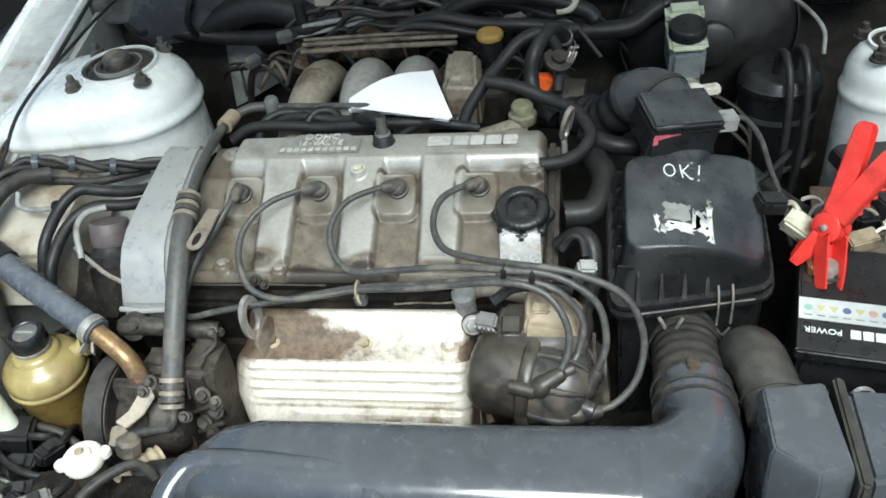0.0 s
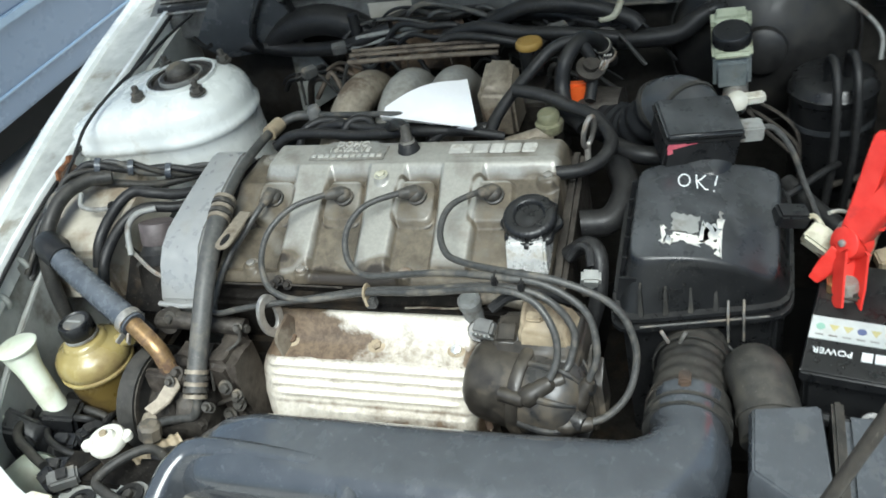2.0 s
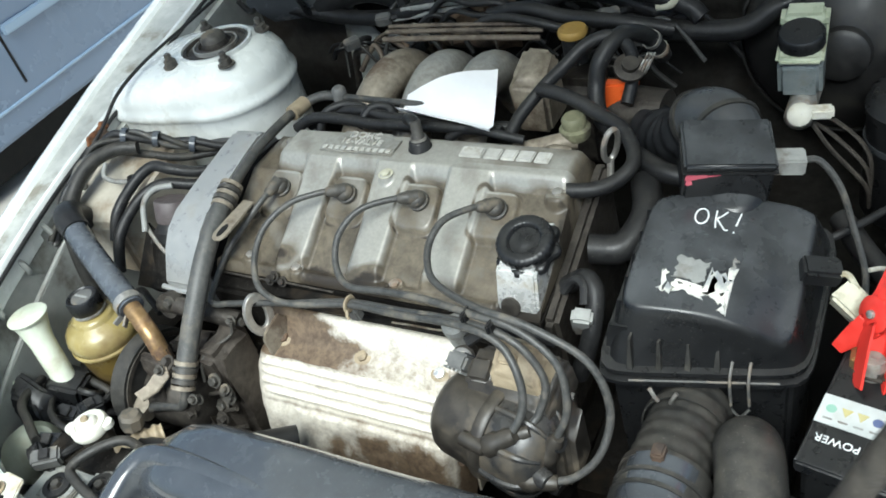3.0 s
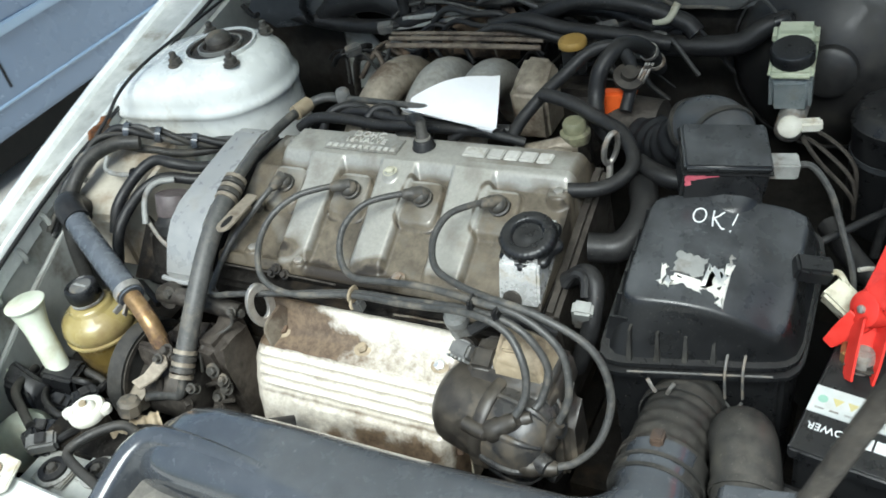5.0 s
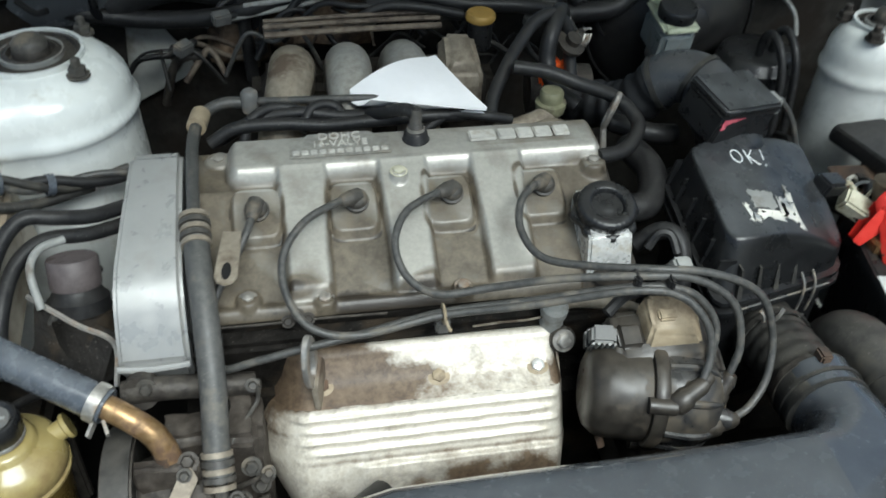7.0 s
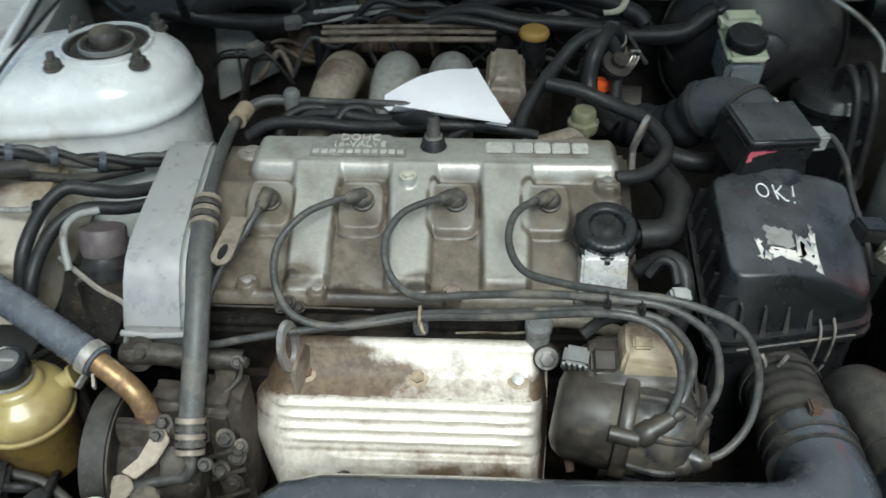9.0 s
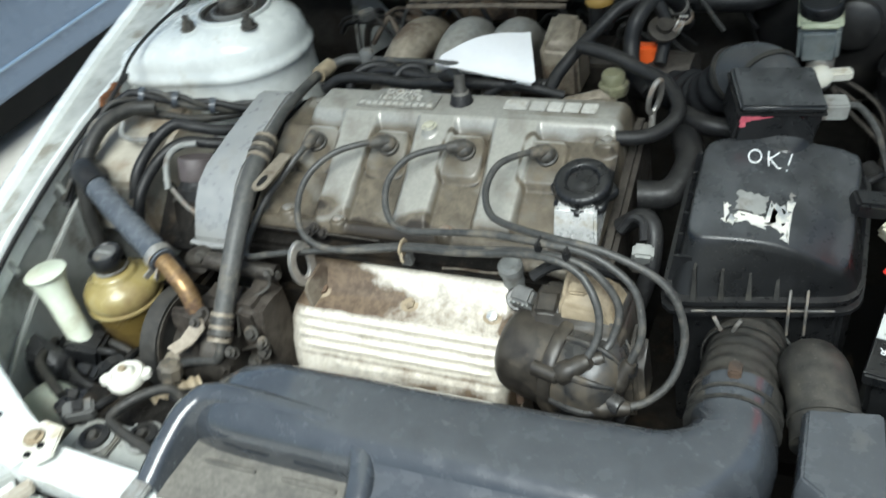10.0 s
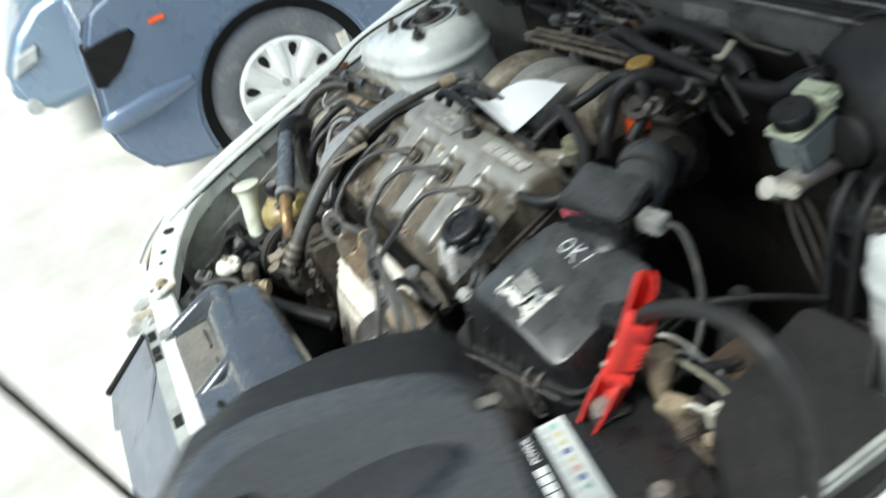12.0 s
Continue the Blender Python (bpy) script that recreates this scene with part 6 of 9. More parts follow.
rows = [duct_ring(-0.128, 0.640, 0.662, 0.735), duct_ring(-0.124, 0.625, 0.68, 0.755), duct_ring(-0.11, 0.618, 0.697, 0.772), duct_ring(-0.085, 0.614, 0.709, 0.783), duct_ring(-0.05, 0.612, 0.714, 0.788),
        duct_ring(0.05, 0.612, 0.715, 0.789), duct_ring(0.15, 0.612, 0.715, 0.789), duct_ring(0.25, 0.612, 0.717, 0.788), duct_ring(0.30, 0.612, 0.720, 0.787), duct_ring(0.33, 0.611, 0.721, 0.787)]
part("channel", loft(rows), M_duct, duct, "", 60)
elbow = []
for k in range(9):
    a = radians(90 * k / 8)
    cx, cy = 0.33, 0.766
    # The section turns from across to along, and from flat to round.
    rin, rout = 0.045 - 0.023 * k / 8, 0.155 - 0.058 * k / 8
    u = V((math.sin(a), -math.cos(a), 0))
    sec = duct_ring(0, rin, rout, 0.787 - 0.012 * k / 8, 0.68 + 0.012 * k / 8, 0.03 + 0.012 * k / 8)
    elbow.append([V((cx, cy, 0)) + u * (rin + rout - y) + V((0, 0, z)) for _, y, z in sec])
elbow.append([p + V((0, 0.034, 0)) for p in elbow[-1]])
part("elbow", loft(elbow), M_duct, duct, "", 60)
ledge = loft([[(x, 0.560, 0.70), (x, 0.556, 0.755), (x, 0.562, 0.760), (x, 0.605, 0.764), (x, 0.62, 0.778), (x, 0.64, 0.77), (x, 0.64, 0.70)] for x in (0.095, 0.15, 0.25, 0.36)], bevel=0.003)
part("front_ledge", ledge, M_duct, duct)
part("slot", prism([(0.143, 0.584, 0.7632), (0.150, 0.5815, 0.7630), (0.163, 0.5815, 0.7630), (0.168, 0.585, 0.7632), (0.163, 0.5895, 0.7635), (0.149, 0.5895, 0.7635)], (0, 0, 0.0016)), M_dark, duct)
rim_line = glide([V(p) for p in ((-0.130, 0.556, 0.746), (-0.127, 0.600, 0.765), (-0.118, 0.632, 0.780), (-0.092, 0.648, 0.787), (0.0, 0.646, 0.787), (0.052, 0.641, 0.786), (0.077, 0.628, 0.782), (0.088, 0.600, 0.773), (0.093, 0.556, 0.754))], 6)
rim_rings = []
for k, p in enumerate(rim_line):
    way = (rim_line[min(k + 1, len(rim_line) - 1)] - rim_line[max(k - 1, 0)]).normalized()
    out = V((-way.y, way.x, 0)).normalized()
    rim_rings.append([p + out * 0.017 + V((0, 0, -0.035)), p + out * 0.016 + V((0, 0, -0.006)), p + out * 0.012 + V((0, 0, 0.001)), p + out * 0.006 + V((0, 0, 0.003)), p - out * 0.004 + V((0, 0, 0.002)), p - out * 0.009 + V((0, 0, -0.004)), V((p.x, p.y, 0)) - out * 0.012 + V((0, 0, 0.725))])
part("scoop_rim", loft(rim_rings), M_duct, duct, "raised moulded rim of the scoop", 50)
tray = bmesh.new()
loft([[(-0.123, 0.552, 0.722), (0.086, 0.552, 0.722), (0.086, 0.640, 0.722), (-0.118, 0.640, 0.722)], [(-0.123, 0.552, 0.733), (0.086, 0.552, 0.733), (0.082, 0.638, 0.742), (-0.112, 0.638, 0.742)]], bevel=0.002, bm=tray)
part("scoop_floor", tray, M_floor_dust, duct, "dusty floor of the scoop")
for x in (-0.06, 0.03):
    part("floor_bar", box(x - 0.03, x + 0.03, 0.598, 0.601, 0.737, 0.743, 0.001), M_floor_dust, duct)
part("tongue", loft([[(-0.150, 0.535, 0.737), (-0.128, 0.533, 0.736), (-0.122, 0.57, 0.738), (-0.143, 0.574, 0.739)], [(-0.150, 0.535, 0.743), (-0.128, 0.533, 0.742), (-0.122, 0.572, 0.748), (-0.143, 0.576, 0.749)]], bevel=0.002), M_connector, duct, "grey mounting tongue")
inlet = thing("inlet_hose", (0.385, 0.84, 0.70), "dusty ribbed rubber hose between duct and filter box", "hose")
part("bellows", tube([(0.388, 0.905, 0.712), (0.388, 0.870, 0.719), (0.387, 0.825, 0.728), (0.387, 0.790, 0.732)], 0.0368, 32, 5, ribs=7, rib=0.0013), M_bellows, inlet, "", 60)
for y in (0.872, 0.797):
    part("hose_clamp", ring_band((0.387, y, 0.731 if y < 0.8 else 0.719), (0, 1, -0.15), 0.0402, 0.008, 0.0016, 32), M_iron if y < 0.8 else M_bellows, inlet)
part("cuff", tube([(0.3895, 0.803, 0.7315), (0.3895, 0.785, 0.7325), (0.3895, 0.764, 0.733)], 0.0415, 36, 4), M_bellows, inlet, "smooth rubber cuff over the duct", 60)
for y in (0.766, 0.780):
    part("cuff_ring", ring_band((0.3895, y, 0.733), (0, 1, -0.03), 0.0410, 0.004, 0.0028, 36), M_bellows, inlet)
part("clamp_screw", box(-0.006, 0.006, -0.008, 0.008, 0, 0.012, 0.002, pose(0.387, 0.797, 0.771)), M_rust, inlet)
for s in (-1, 1):
    part("clamp_ear", tube([(0.37 + 0.006 * s, 0.870, 0.755), (0.37 + 0.009 * s, 0.868, 0.764), (0.37 + 0.013 * s, 0.870, 0.771)], 0.0022, 6, 3), M_steel, inlet)

# ---- resonator box ----
reson = thing("resonator_box", (0.52, 0.73, 0.60), "black moulded plastic resonator box with a ridge", "resonator box")
rt = [(0.447, 0.770), (0.512, 0.780), (0.520, 0.672), (0.487, 0.660), (0.448, 0.690)]
part("chamber", loft([[(x, y, 0.62) for x, y in rt], [(x, y, 0.765) for x, y in rt], [(0.484 + (x - 0.484) * 0.9, 0.72 + (y - 0.72) * 0.9, 0.777) for x, y in rt]], bevel=0.002), M_res, reson)
part("joint_ridge", box(0.519, 0.530, 0.655, 0.785, 0.62, 0.775, 0.003), M_bellows, reson, "dusty joint ridge")
part("rear_chamber", loft([[(0.53, 0.66, 0.62), (0.63, 0.68, 0.62), (0.63, 0.79, 0.62), (0.53, 0.78, 0.62)], [(0.53, 0.665, 0.768), (0.60, 0.685, 0.758), (0.60, 0.782, 0.758), (0.53, 0.775, 0.77)]], bevel=0.006), M_res, reson)
stub = thing("resonator_hose", (0.455, 0.82, 0.70), "dusty grey rubber pipe stub on the resonator", "hose")
part("sleeve", tube([(0.470, 0.762, 0.735), (0.466, 0.79, 0.742), (0.458, 0.825, 0.748), (0.452, 0.845, 0.742), (0.45, 0.86, 0.72)], 0.031, 28, 5), M_bellows, stub, "", 60)
part("hose_clamp", ring_band((0.467, 0.786, 0.741), (-0.1, 1, 0.2), 0.0315, 0.007, 0.0015, 28), M_bellows, stub)
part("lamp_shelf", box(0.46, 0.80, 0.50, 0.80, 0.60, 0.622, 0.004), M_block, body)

# ---- battery and jump leads ----
bat = thing("battery", (0.60, 0.90, 0.60), "black car battery with a white warning label", "battery")
BM = pose(0.4926, 0.828, 0.0, 0, 0, -10)
part("case", box(0.004, 0.190, 0.006, 0.160, 0.60, 0.757, 0.005, BM), M_plastic, bat)
part("top", loft([[BM @ V(p) for p in ((0.0, 0.0, 0.752), (0.194, 0.0, 0.752), (0.194, 0.165, 0.752), (0.0, 0.165, 0.752))], [BM @ V(p) for p in ((0.0, 0.0, 0.766), (0.194, 0.0, 0.766), (0.194, 0.165, 0.766), (0.0, 0.165, 0.766))], [BM @ V(p) for p in ((0.003, 0.004, 0.7685), (0.191, 0.004, 0.7685), (0.191, 0.162, 0.777), (0.003, 0.162, 0.777))]], bevel=0.002), M_plastic, bat)
sl = BM @ plane_at((0.002, 0.060, 0.7720), (1, 0, 0), (0, 1, 0.054))
part("label", box(0.0, 0.178, -0.016, 0.0155, 0.0002, 0.0012, 0.0, sl), M_label, bat, "white warning label")
for k, mm in enumerate((M_print_green, M_print_yellow, M_print_yellow, M_print_blue, M_print_yellow, M_print_red, M_print_blue, M_print_green)):
    x = 0.0095 + 0.0128 * k
    if k in (0, 3, 5, 6):
        part("pictogram", lathe([(0.0044, 0.0012), (0.0044, 0.0016)], sl @ V((x, 0.001, 0)), sl.to_3x3() @ V((0, 0, 1)), 16), mm, bat)
    else:
        part("pictogram", prism([sl @ V((x - 0.005, 0.005, 0.0012)), sl @ V((x + 0.005, 0.005, 0.0012)), sl @ V((x, -0.004, 0.0012))], sl.to_3x3() @ V((0, 0, 0.0004))), mm, bat)
    part("print_bar", box(x - 0.004, x + 0.004, -0.011, -0.009, 0.0012, 0.0015, 0, sl), M_connector, bat)
lettering("POWER", sl @ pose(0.0245, -0.0305, 0.0004, 0, 0, 180), 0.0108, M_marker, bat, "lettering", "white printed letters, upside down", 0.0004)
for k in range(7):
    part("print_bar", box(0.051 + 0.012 * k, 0.061 + 0.012 * k, -0.037, -0.025, 0.0, 0.0006, 0, sl), M_marker, bat)
for u in (0.030, 0.158):
    post = part("terminal", lathe([(0.012, 0), (0.010, 0.018), (0.009, 0.02)], BM @ V((u, 0.112, 0.775)), (0, 0, 1), 18), M_steel, bat, "lead terminal post")
    part("terminal_clamp", loft([[BM @ V((u + a * q, 0.112 + b_ * q, z)) for a, b_ in ((-0.015, -0.014), (0.015, -0.014), (0.016, 0.026), (-0.016, 0.026))] for q, z in ((1.0, 0.776), (0.93, 0.785))], bevel=0.004), M_iron, post)
part("hold_down", tube([BM @ V(p) for p in ((-0.004, -0.010, 0.715), (0.10, -0.012, 0.715), (0.20, -0.012, 0.715))], 0.008, 8, 3), M_plastic, bat)
part("tray", box(-0.012, 0.21, -0.022, 0.18, 0.575, 0.60, 0.004, BM), M_plastic, bat)
part("hold_bolt", bolt(BM @ V((0.072, -0.014, 0.722)), (0, -0.6, 0.8), 0.009, 0.012), M_plastic, bat)

clamp = thing("jump_lead_clamp", (0.54, 0.945, 0.79), "bright red jump lead clamp biting the battery terminal", "jump lead clamp")
PV = V((0.545, 0.963, 0.822))


def lever(tip, end, other, widths):
    """One lever of pressed channel, open towards the other one: jaw, pivot, handle."""
    tip, end, other = V(tip), V(end), V(other)
    a, b = (PV - tip).normalized(), (end - PV).normalized()
    rings = []
    for (p, d), (w, h) in zip(((tip, a), (tip.lerp(PV, 0.3), a), (PV - a * 0.012, a), (PV + b * 0.014, b), (PV.lerp(end, 0.35), b), (PV.lerp(end, 0.8), b), (end - b * 0.006, b), (end, b)), widths):
        o = other - PV
        o = (o - d * o.dot(d)).normalized()
        n = d.cross(o).normalized()
        k = 0.0022
        rings.append([p + n * q + o * r for q, r in ((-h, -w * 0.8), (-h * 0.7, -w), (h * 0.7, -w), (h, -w * 0.8), (h, w), (h - k, w), (h - k, -w + k), (-h + k, -w + k), (-h + k, w), (-h, w))])
    return loft(rings, bevel=0.0008)


END_A, END_B = (0.600, 0.972, 0.912), (0.573, 1.003, 0.930)
part("lever", lever((0.540, 0.916, 0.771), END_A, END_B, ((0.0105, 0.011), (0.0125, 0.0125), (0.013, 0.013), (0.0125, 0.013), (0.0115, 0.013), (0.0115, 0.0125), (0.0105, 0.0125), (0.008, 0.010))), M_red, clamp, "", 45)
part("lever", lever((0.511, 0.960, 0.776), END_B, END_A, ((0.006, 0.009), (0.0095, 0.010), (0.013, 0.0115), (0.0125, 0.0115), (0.0115, 0.0105), (0.011, 0.010), (0.010, 0.010), (0.007, 0.008))), M_red, clamp, "", 45)
FACE = V((-0.677, -0.620, 0.396)).normalized()
part("pivot_cheek", lathe([(0.0165, -0.013), (0.0172, 0.0), (0.0170, 0.0125), (0.0150, 0.0140), (0.006, 0.0148)], PV, FACE, 28), M_red, clamp)
part("rivet", lathe([(0.0042, 0.0148), (0.0038, 0.0175), (0.002, 0.0185)], PV, FACE, 14), M_steel, clamp, "steel rivet")
part("jaw_teeth", box(-0.006, 0.006, -0.010, 0.010, -0.012, 0.003, 0.002, pose(0.528, 0.944, 0.785)), M_brass, clamp, "copper jaw")
part("spring", lathe([(0.006, -0.008), (0.0075, -0.004), (0.006, 0.0), (0.0075, 0.004), (0.006, 0.008)], PV + V((0.014, 0.008, 0.026)), FACE, 14), M_steel, clamp, "small coil spring")
for k in range(5):
    q = PV.lerp(V(END_A), 0.28 + 0.11 * k) + V((0.0085, -0.004, -0.0055))
    part("grip_ridge", tube([q - FACE * 0.0085, q + V((0.0022, -0.001, -0.0014)), q + FACE * 0.0085], 0.0016, 8, 3), M_red, clamp)
cable = solo("jump_lead_cable", tube([(0.574, 0.972, 0.868), (0.593, 0.974, 0.905), (0.616, 0.974, 0.930), (0.645, 0.968, 0.952), (0.70, 0.965, 0.985), (0.755, 0.965, 0.998), (0.788, 0.965, 0.980), (0.800, 0.966, 0.94), (0.803, 0.962, 0.88), (0.798, 0.945, 0.825), (0.785, 0.88, 0.81), (0.765, 0.812, 0.80)], 0.0075, 12, 7), M_rubber, "thick black jump lead cable", "cable")
pack = thing("jump_starter", (0.73, 0.66, 0.622), "black plastic jump starter pack with a moulded carrying handle", "jump starter")
ypos = [0.48, 0.50, 0.53, 0.57, 0.61, 0.65, 0.70, 0.738, 0.760, 0.773, 0.779, 0.776, 0.770]
near = [0.72, 0.90, 1.02, 1.095, 1.131, 1.139, 1.126, 1.110, 1.096, 1.080, 1.05, 0.90, 0.625]
far = [0.72, 0.88, 0.995, 1.065, 1.100, 1.110, 1.104, 1.092, 1.080, 1.064, 1.03, 0.88, 0.625]
back_y = [y + 0.02 * max(0, (y - 0.6) / 0.2) for y in ypos]
outer = list(zip(ypos, near))
part("body", loft([[(0.683, y, z) for y, z in zip(back_y + [0.5], far + [0.625])], [(0.695, y, z + 0.010) for y, z in zip(back_y + [0.5], far + [0.615])], [(0.743, y, z - 0.006) for y, z in zip(ypos + [0.5], near + [0.631])]], bevel=0.003, seg=2), M_grip, pack, "black upper shell", 40)
gr = [(0.600, 0.99), (0.602, 1.03), (0.615, 1.06), (0.645, 1.083), (0.69, 1.086), (0.73, 1.075), (0.752, 1.055), (0.748, 1.035), (0.70, 1.025), (0.66, 1.0), (0.62, 0.975)]
full = glide([V((0, y, z)) for y, z in outer + [(0.5, 0.625)]], 4, True)
hole = glide([V((0, y, z)) for y, z in gr], 4, True)


def around(loop, n=72):
    """The loop's points, one in each of n directions from the grip's middle."""
    mid_ = V((0, 0.675, 1.045))
    out = []
    for i in range(n):
        a = 2 * math.pi * i / n
        way = V((0, math.cos(a), math.sin(a)))
        best = max(loop, key=lambda p: (p - mid_).normalized().dot(way))
        out.append(best)
    return out


lo_, li_ = around(full), around(hole)
front_rings = [[(0.743, p.y, p.z - 0.004) for p in lo_], [(0.761, p.y, p.z) for p in lo_], [(0.770, 0.66 + (p.y - 0.66) * 0.985, 0.98 + (p.z - 0.98) * 0.985) for p in lo_], [(0.772, p.y + (q.y - p.y) * 0.5, p.z + (q.z - p.z) * 0.5) for p, q in zip(lo_, li_)], [(0.770, p.y, p.z) for p in li_], [(0.761, p.y - (p.y - 0.675) * 0.06, p.z - (p.z - 1.045) * 0.06) for p in li_], [(0.733, p.y - (p.y - 0.675) * 0.1, p.z - (p.z - 1.045) * 0.1) for p in li_]]
part("face", loft(front_rings, cap=False), M_face, pack, "grey moulded face round the grip", 50)
part("grip_back", loft([[(0.738 + 0.30 * max(0.0, 1.085 - p.z) - d, p.y, p.z) for p in li_] for d in (0.010, 0.0)]), M_face, pack, "sloping grey floor of the hand hole")
for y, z in ((0.632, 1.112), (0.776, 1.088), (0.53, 0.97)):
    sc = part("screw_hole", lathe([(0.008, 0.0), (0.008, 0.003)], (0.770, y - 0.003, z - 0.006), (1, 0, 0), 16), M_dark, pack)
    part("screw", lathe([(0.004, 0.003), (0.004, 0.0045)], (0.770, y - 0.003, z - 0.006), (1, 0, 0), 10), M_steel, sc)
part("lower_rib", tube([(0.772, 0.50, 0.86), (0.781, 0.62, 0.93), (0.780, 0.76, 0.93)], 0.008, 8, 4), M_moulded, pack)
fuse = thing("fuse_box", (0.72, 1.01, 0.60), "flat black plastic fuse box cover by the strut tower", "fuse box")
fo = [(0.637, 0.996), (0.617, 1.036), (0.584, 1.155), (0.592, 1.166), (0.66, 1.172), (0.70, 1.12), (0.80, 1.12), (0.80, 0.90), (0.72, 0.94), (0.663, 0.971)]
part("cover", loft([[(0.70 + (x - 0.70) * 1.01, 1.05 + (y - 1.05) * 1.01, 0.779) for x, y in fo], [(0.70 + (x - 0.70) * 1.01, 1.05 + (y - 1.05) * 1.01, 0.786) for x, y in fo], [(x, y, 0.793) for x, y in fo], [(0.70 + (x - 0.70) * 0.97, 1.05 + (y - 1.05) * 0.97, 0.80) for x, y in fo]], bevel=0.002), M_rubber, fuse)
part("box", loft([[(0.715 + (x - 0.715) * 0.72, 1.05 + (y - 1.05) * 0.72, z) for x, y in fo] for z in (0.60, 0.7795)], bevel=0.002), M_plastic, fuse)
part("latch", box(0.616, 0.630, 1.0, 1.018, 0.765, 0.792, 0.003), M_cap_white, fuse)

# ---- things along the near side of the engine ----
def casting(x0, x1, y0, y1, z0, z1, rough_=0.005, seed=0.0):
    """A sand-cast lump: a rounded box with an uneven skin."""
    b = box(x0, x1, y0, y1, z0, z1, min(x1 - x0, y1 - y0, z1 - z0) * 0.22, seg=3)
    bmesh.ops.subdivide_edges(b, edges=[e for e in b.edges if e.calc_length() > 0.012], cuts=4, use_grid_fill=True)
    for v in b.verts:
        k = 42.0
        v.co += V([noise.noise(v.co * k + V((seed, 3.1 * i, 7.7 * i))) for i in range(3)]) * rough_
    return b


ps = thing("power_steering_reservoir", (-0.388, 0.826, 0.62), "amber plastic power steering reservoir with a black cap", "fluid reservoir")
pc = V((-0.388, 0.826, 0.0))
part("tank", lathe([(0.036, 0.625), (0.042, 0.635), (0.0455, 0.700), (0.0475, 0.704)], pc, (0, 0, 1), 36), M_amber_low, ps, "brown fluid-filled lower half", 60)
part("seam_ring", lathe([(0.0475, 0.703), (0.0502, 0.7045), (0.0502, 0.7075), (0.0475, 0.709)], pc, (0, 0, 1), 40), M_amber, ps, "moulded seam ring", 30)
part("shoulder", lathe([(0.0470, 0.708), (0.0495, 0.713), (0.0500, 0.720), (0.0475, 0.730), (0.0405, 0.7385), (0.0310, 0.7425), (0.0290, 0.7445), (0.0285, 0.749), (0.0250, 0.7515), (0.0205, 0.7525), (0.0205, 0.756)], pc, (0, 0, 1), 40), M_amber, ps, "glossy amber upper half", 60)
part("cap_collar", lathe([(0.0205, 0.7545), (0.0222, 0.7555), (0.0222, 0.7585), (0.0205, 0.759)], pc, (0, 0, 1), 32), M_connector, ps, "pale collar under the cap", 30)
capb = part("cap", lathe([(0.0210, 0.7592), (0.0222, 0.761), (0.0222, 0.777), (0.0205, 0.7805), (0.0185, 0.7808), (0.0165, 0.7785), (0.001, 0.7785)], pc, (0, 0, 1), 60, None, 24, 0.014), M_plastic, ps, "black screw cap", 50)
part("cap_disc", lathe([(0.0150, 0.7786), (0.0145, 0.7796), (0.001, 0.7798)], pc, (0, 0, 1), 28), M_conn_dark, capb, "worn grey disc")
part("cap_mark", box(-0.399, -0.377, 0.8245, 0.8275, 0.7797, 0.7806, 0), M_connector, capb)
part("outlet_nub", lathe([(0.010, 0.0), (0.010, 0.012), (0.013, 0.014), (0.013, 0.018)], (-0.352, 0.842, 0.730), (0.85, 0.35, 0.3), 16), M_amber, ps)
part("bracket", box(-0.44, -0.345, 0.86, 0.872, 0.60, 0.70, 0.003), M_iron, ps)
pipe = thing("coolant_hose", (-0.36, 0.86, 0.70), "blue-grey coolant hose clamped on a brass pipe", "hose")
part("hose", tube([(-0.430, 0.893, 0.833), (-0.39, 0.872, 0.818), (-0.33, 0.843, 0.797), (-0.290, 0.824, 0.782)], 0.0165, 18, 4), M_hose_blue, pipe)
part("elbow", tube([(-0.425, 0.891, 0.831), (-0.452, 0.905, 0.838), (-0.475, 0.925, 0.828), (-0.482, 0.945, 0.795), (-0.47, 0.955, 0.74)], 0.019, 18, 5), M_rubber, pipe, "black rubber elbow")
cl = part("hose_clamp", ring_band((-0.297, 0.827, 0.785), (0.86, -0.42, -0.3), 0.017, 0.011, 0.0016), M_steel, pipe)
for s in (-1, 1):
    part("clamp_ear", box(-0.0015, 0.0015, -0.004, 0.004, 0, 0.014, 0.0005, pose(-0.297 + 0.004 * s, 0.813, 0.776, 110, 0, 20 * s)), M_steel, cl)
part("metal_pipe", tube([(-0.297, 0.827, 0.785), (-0.272, 0.815, 0.774), (-0.252, 0.805, 0.760), (-0.243, 0.799, 0.738), (-0.240, 0.797, 0.715)], 0.0115, 16, 6), M_brass, pipe, "tarnished brass pipe")
part("rusty_end", tube([(-0.2445, 0.800, 0.742), (-0.2415, 0.798, 0.728), (-0.240, 0.797, 0.712)], 0.0119, 16, 4), M_rust, pipe, "dark brown lower end of the pipe")
pul = thing("pump_pulley", (-0.285, 0.80, 0.60), "dark steel pump pulley with a ribbed belt", "pulley")
pa = V((-0.286, 0.802, 0.672))
part("belt", lathe([(0.066, -0.014), (0.070, -0.014), (0.070, 0.010), (0.066, 0.010)], pa, (1, 0, 0), 40), M_bellows, pul, "grey rubber drive belt")
part("rim", lathe([(0.052, -0.016), (0.066, -0.016), (0.066, 0.012), (0.060, 0.012), (0.056, 0.0), (0.015, -0.004), (0.002, -0.004)], pa, (1, 0, 0), 40), M_iron, pul)
part("hub", lathe([(0.018, -0.004), (0.016, 0.02), (0.008, 0.024)], pa, (1, 0, 0), 20), M_iron, pul)
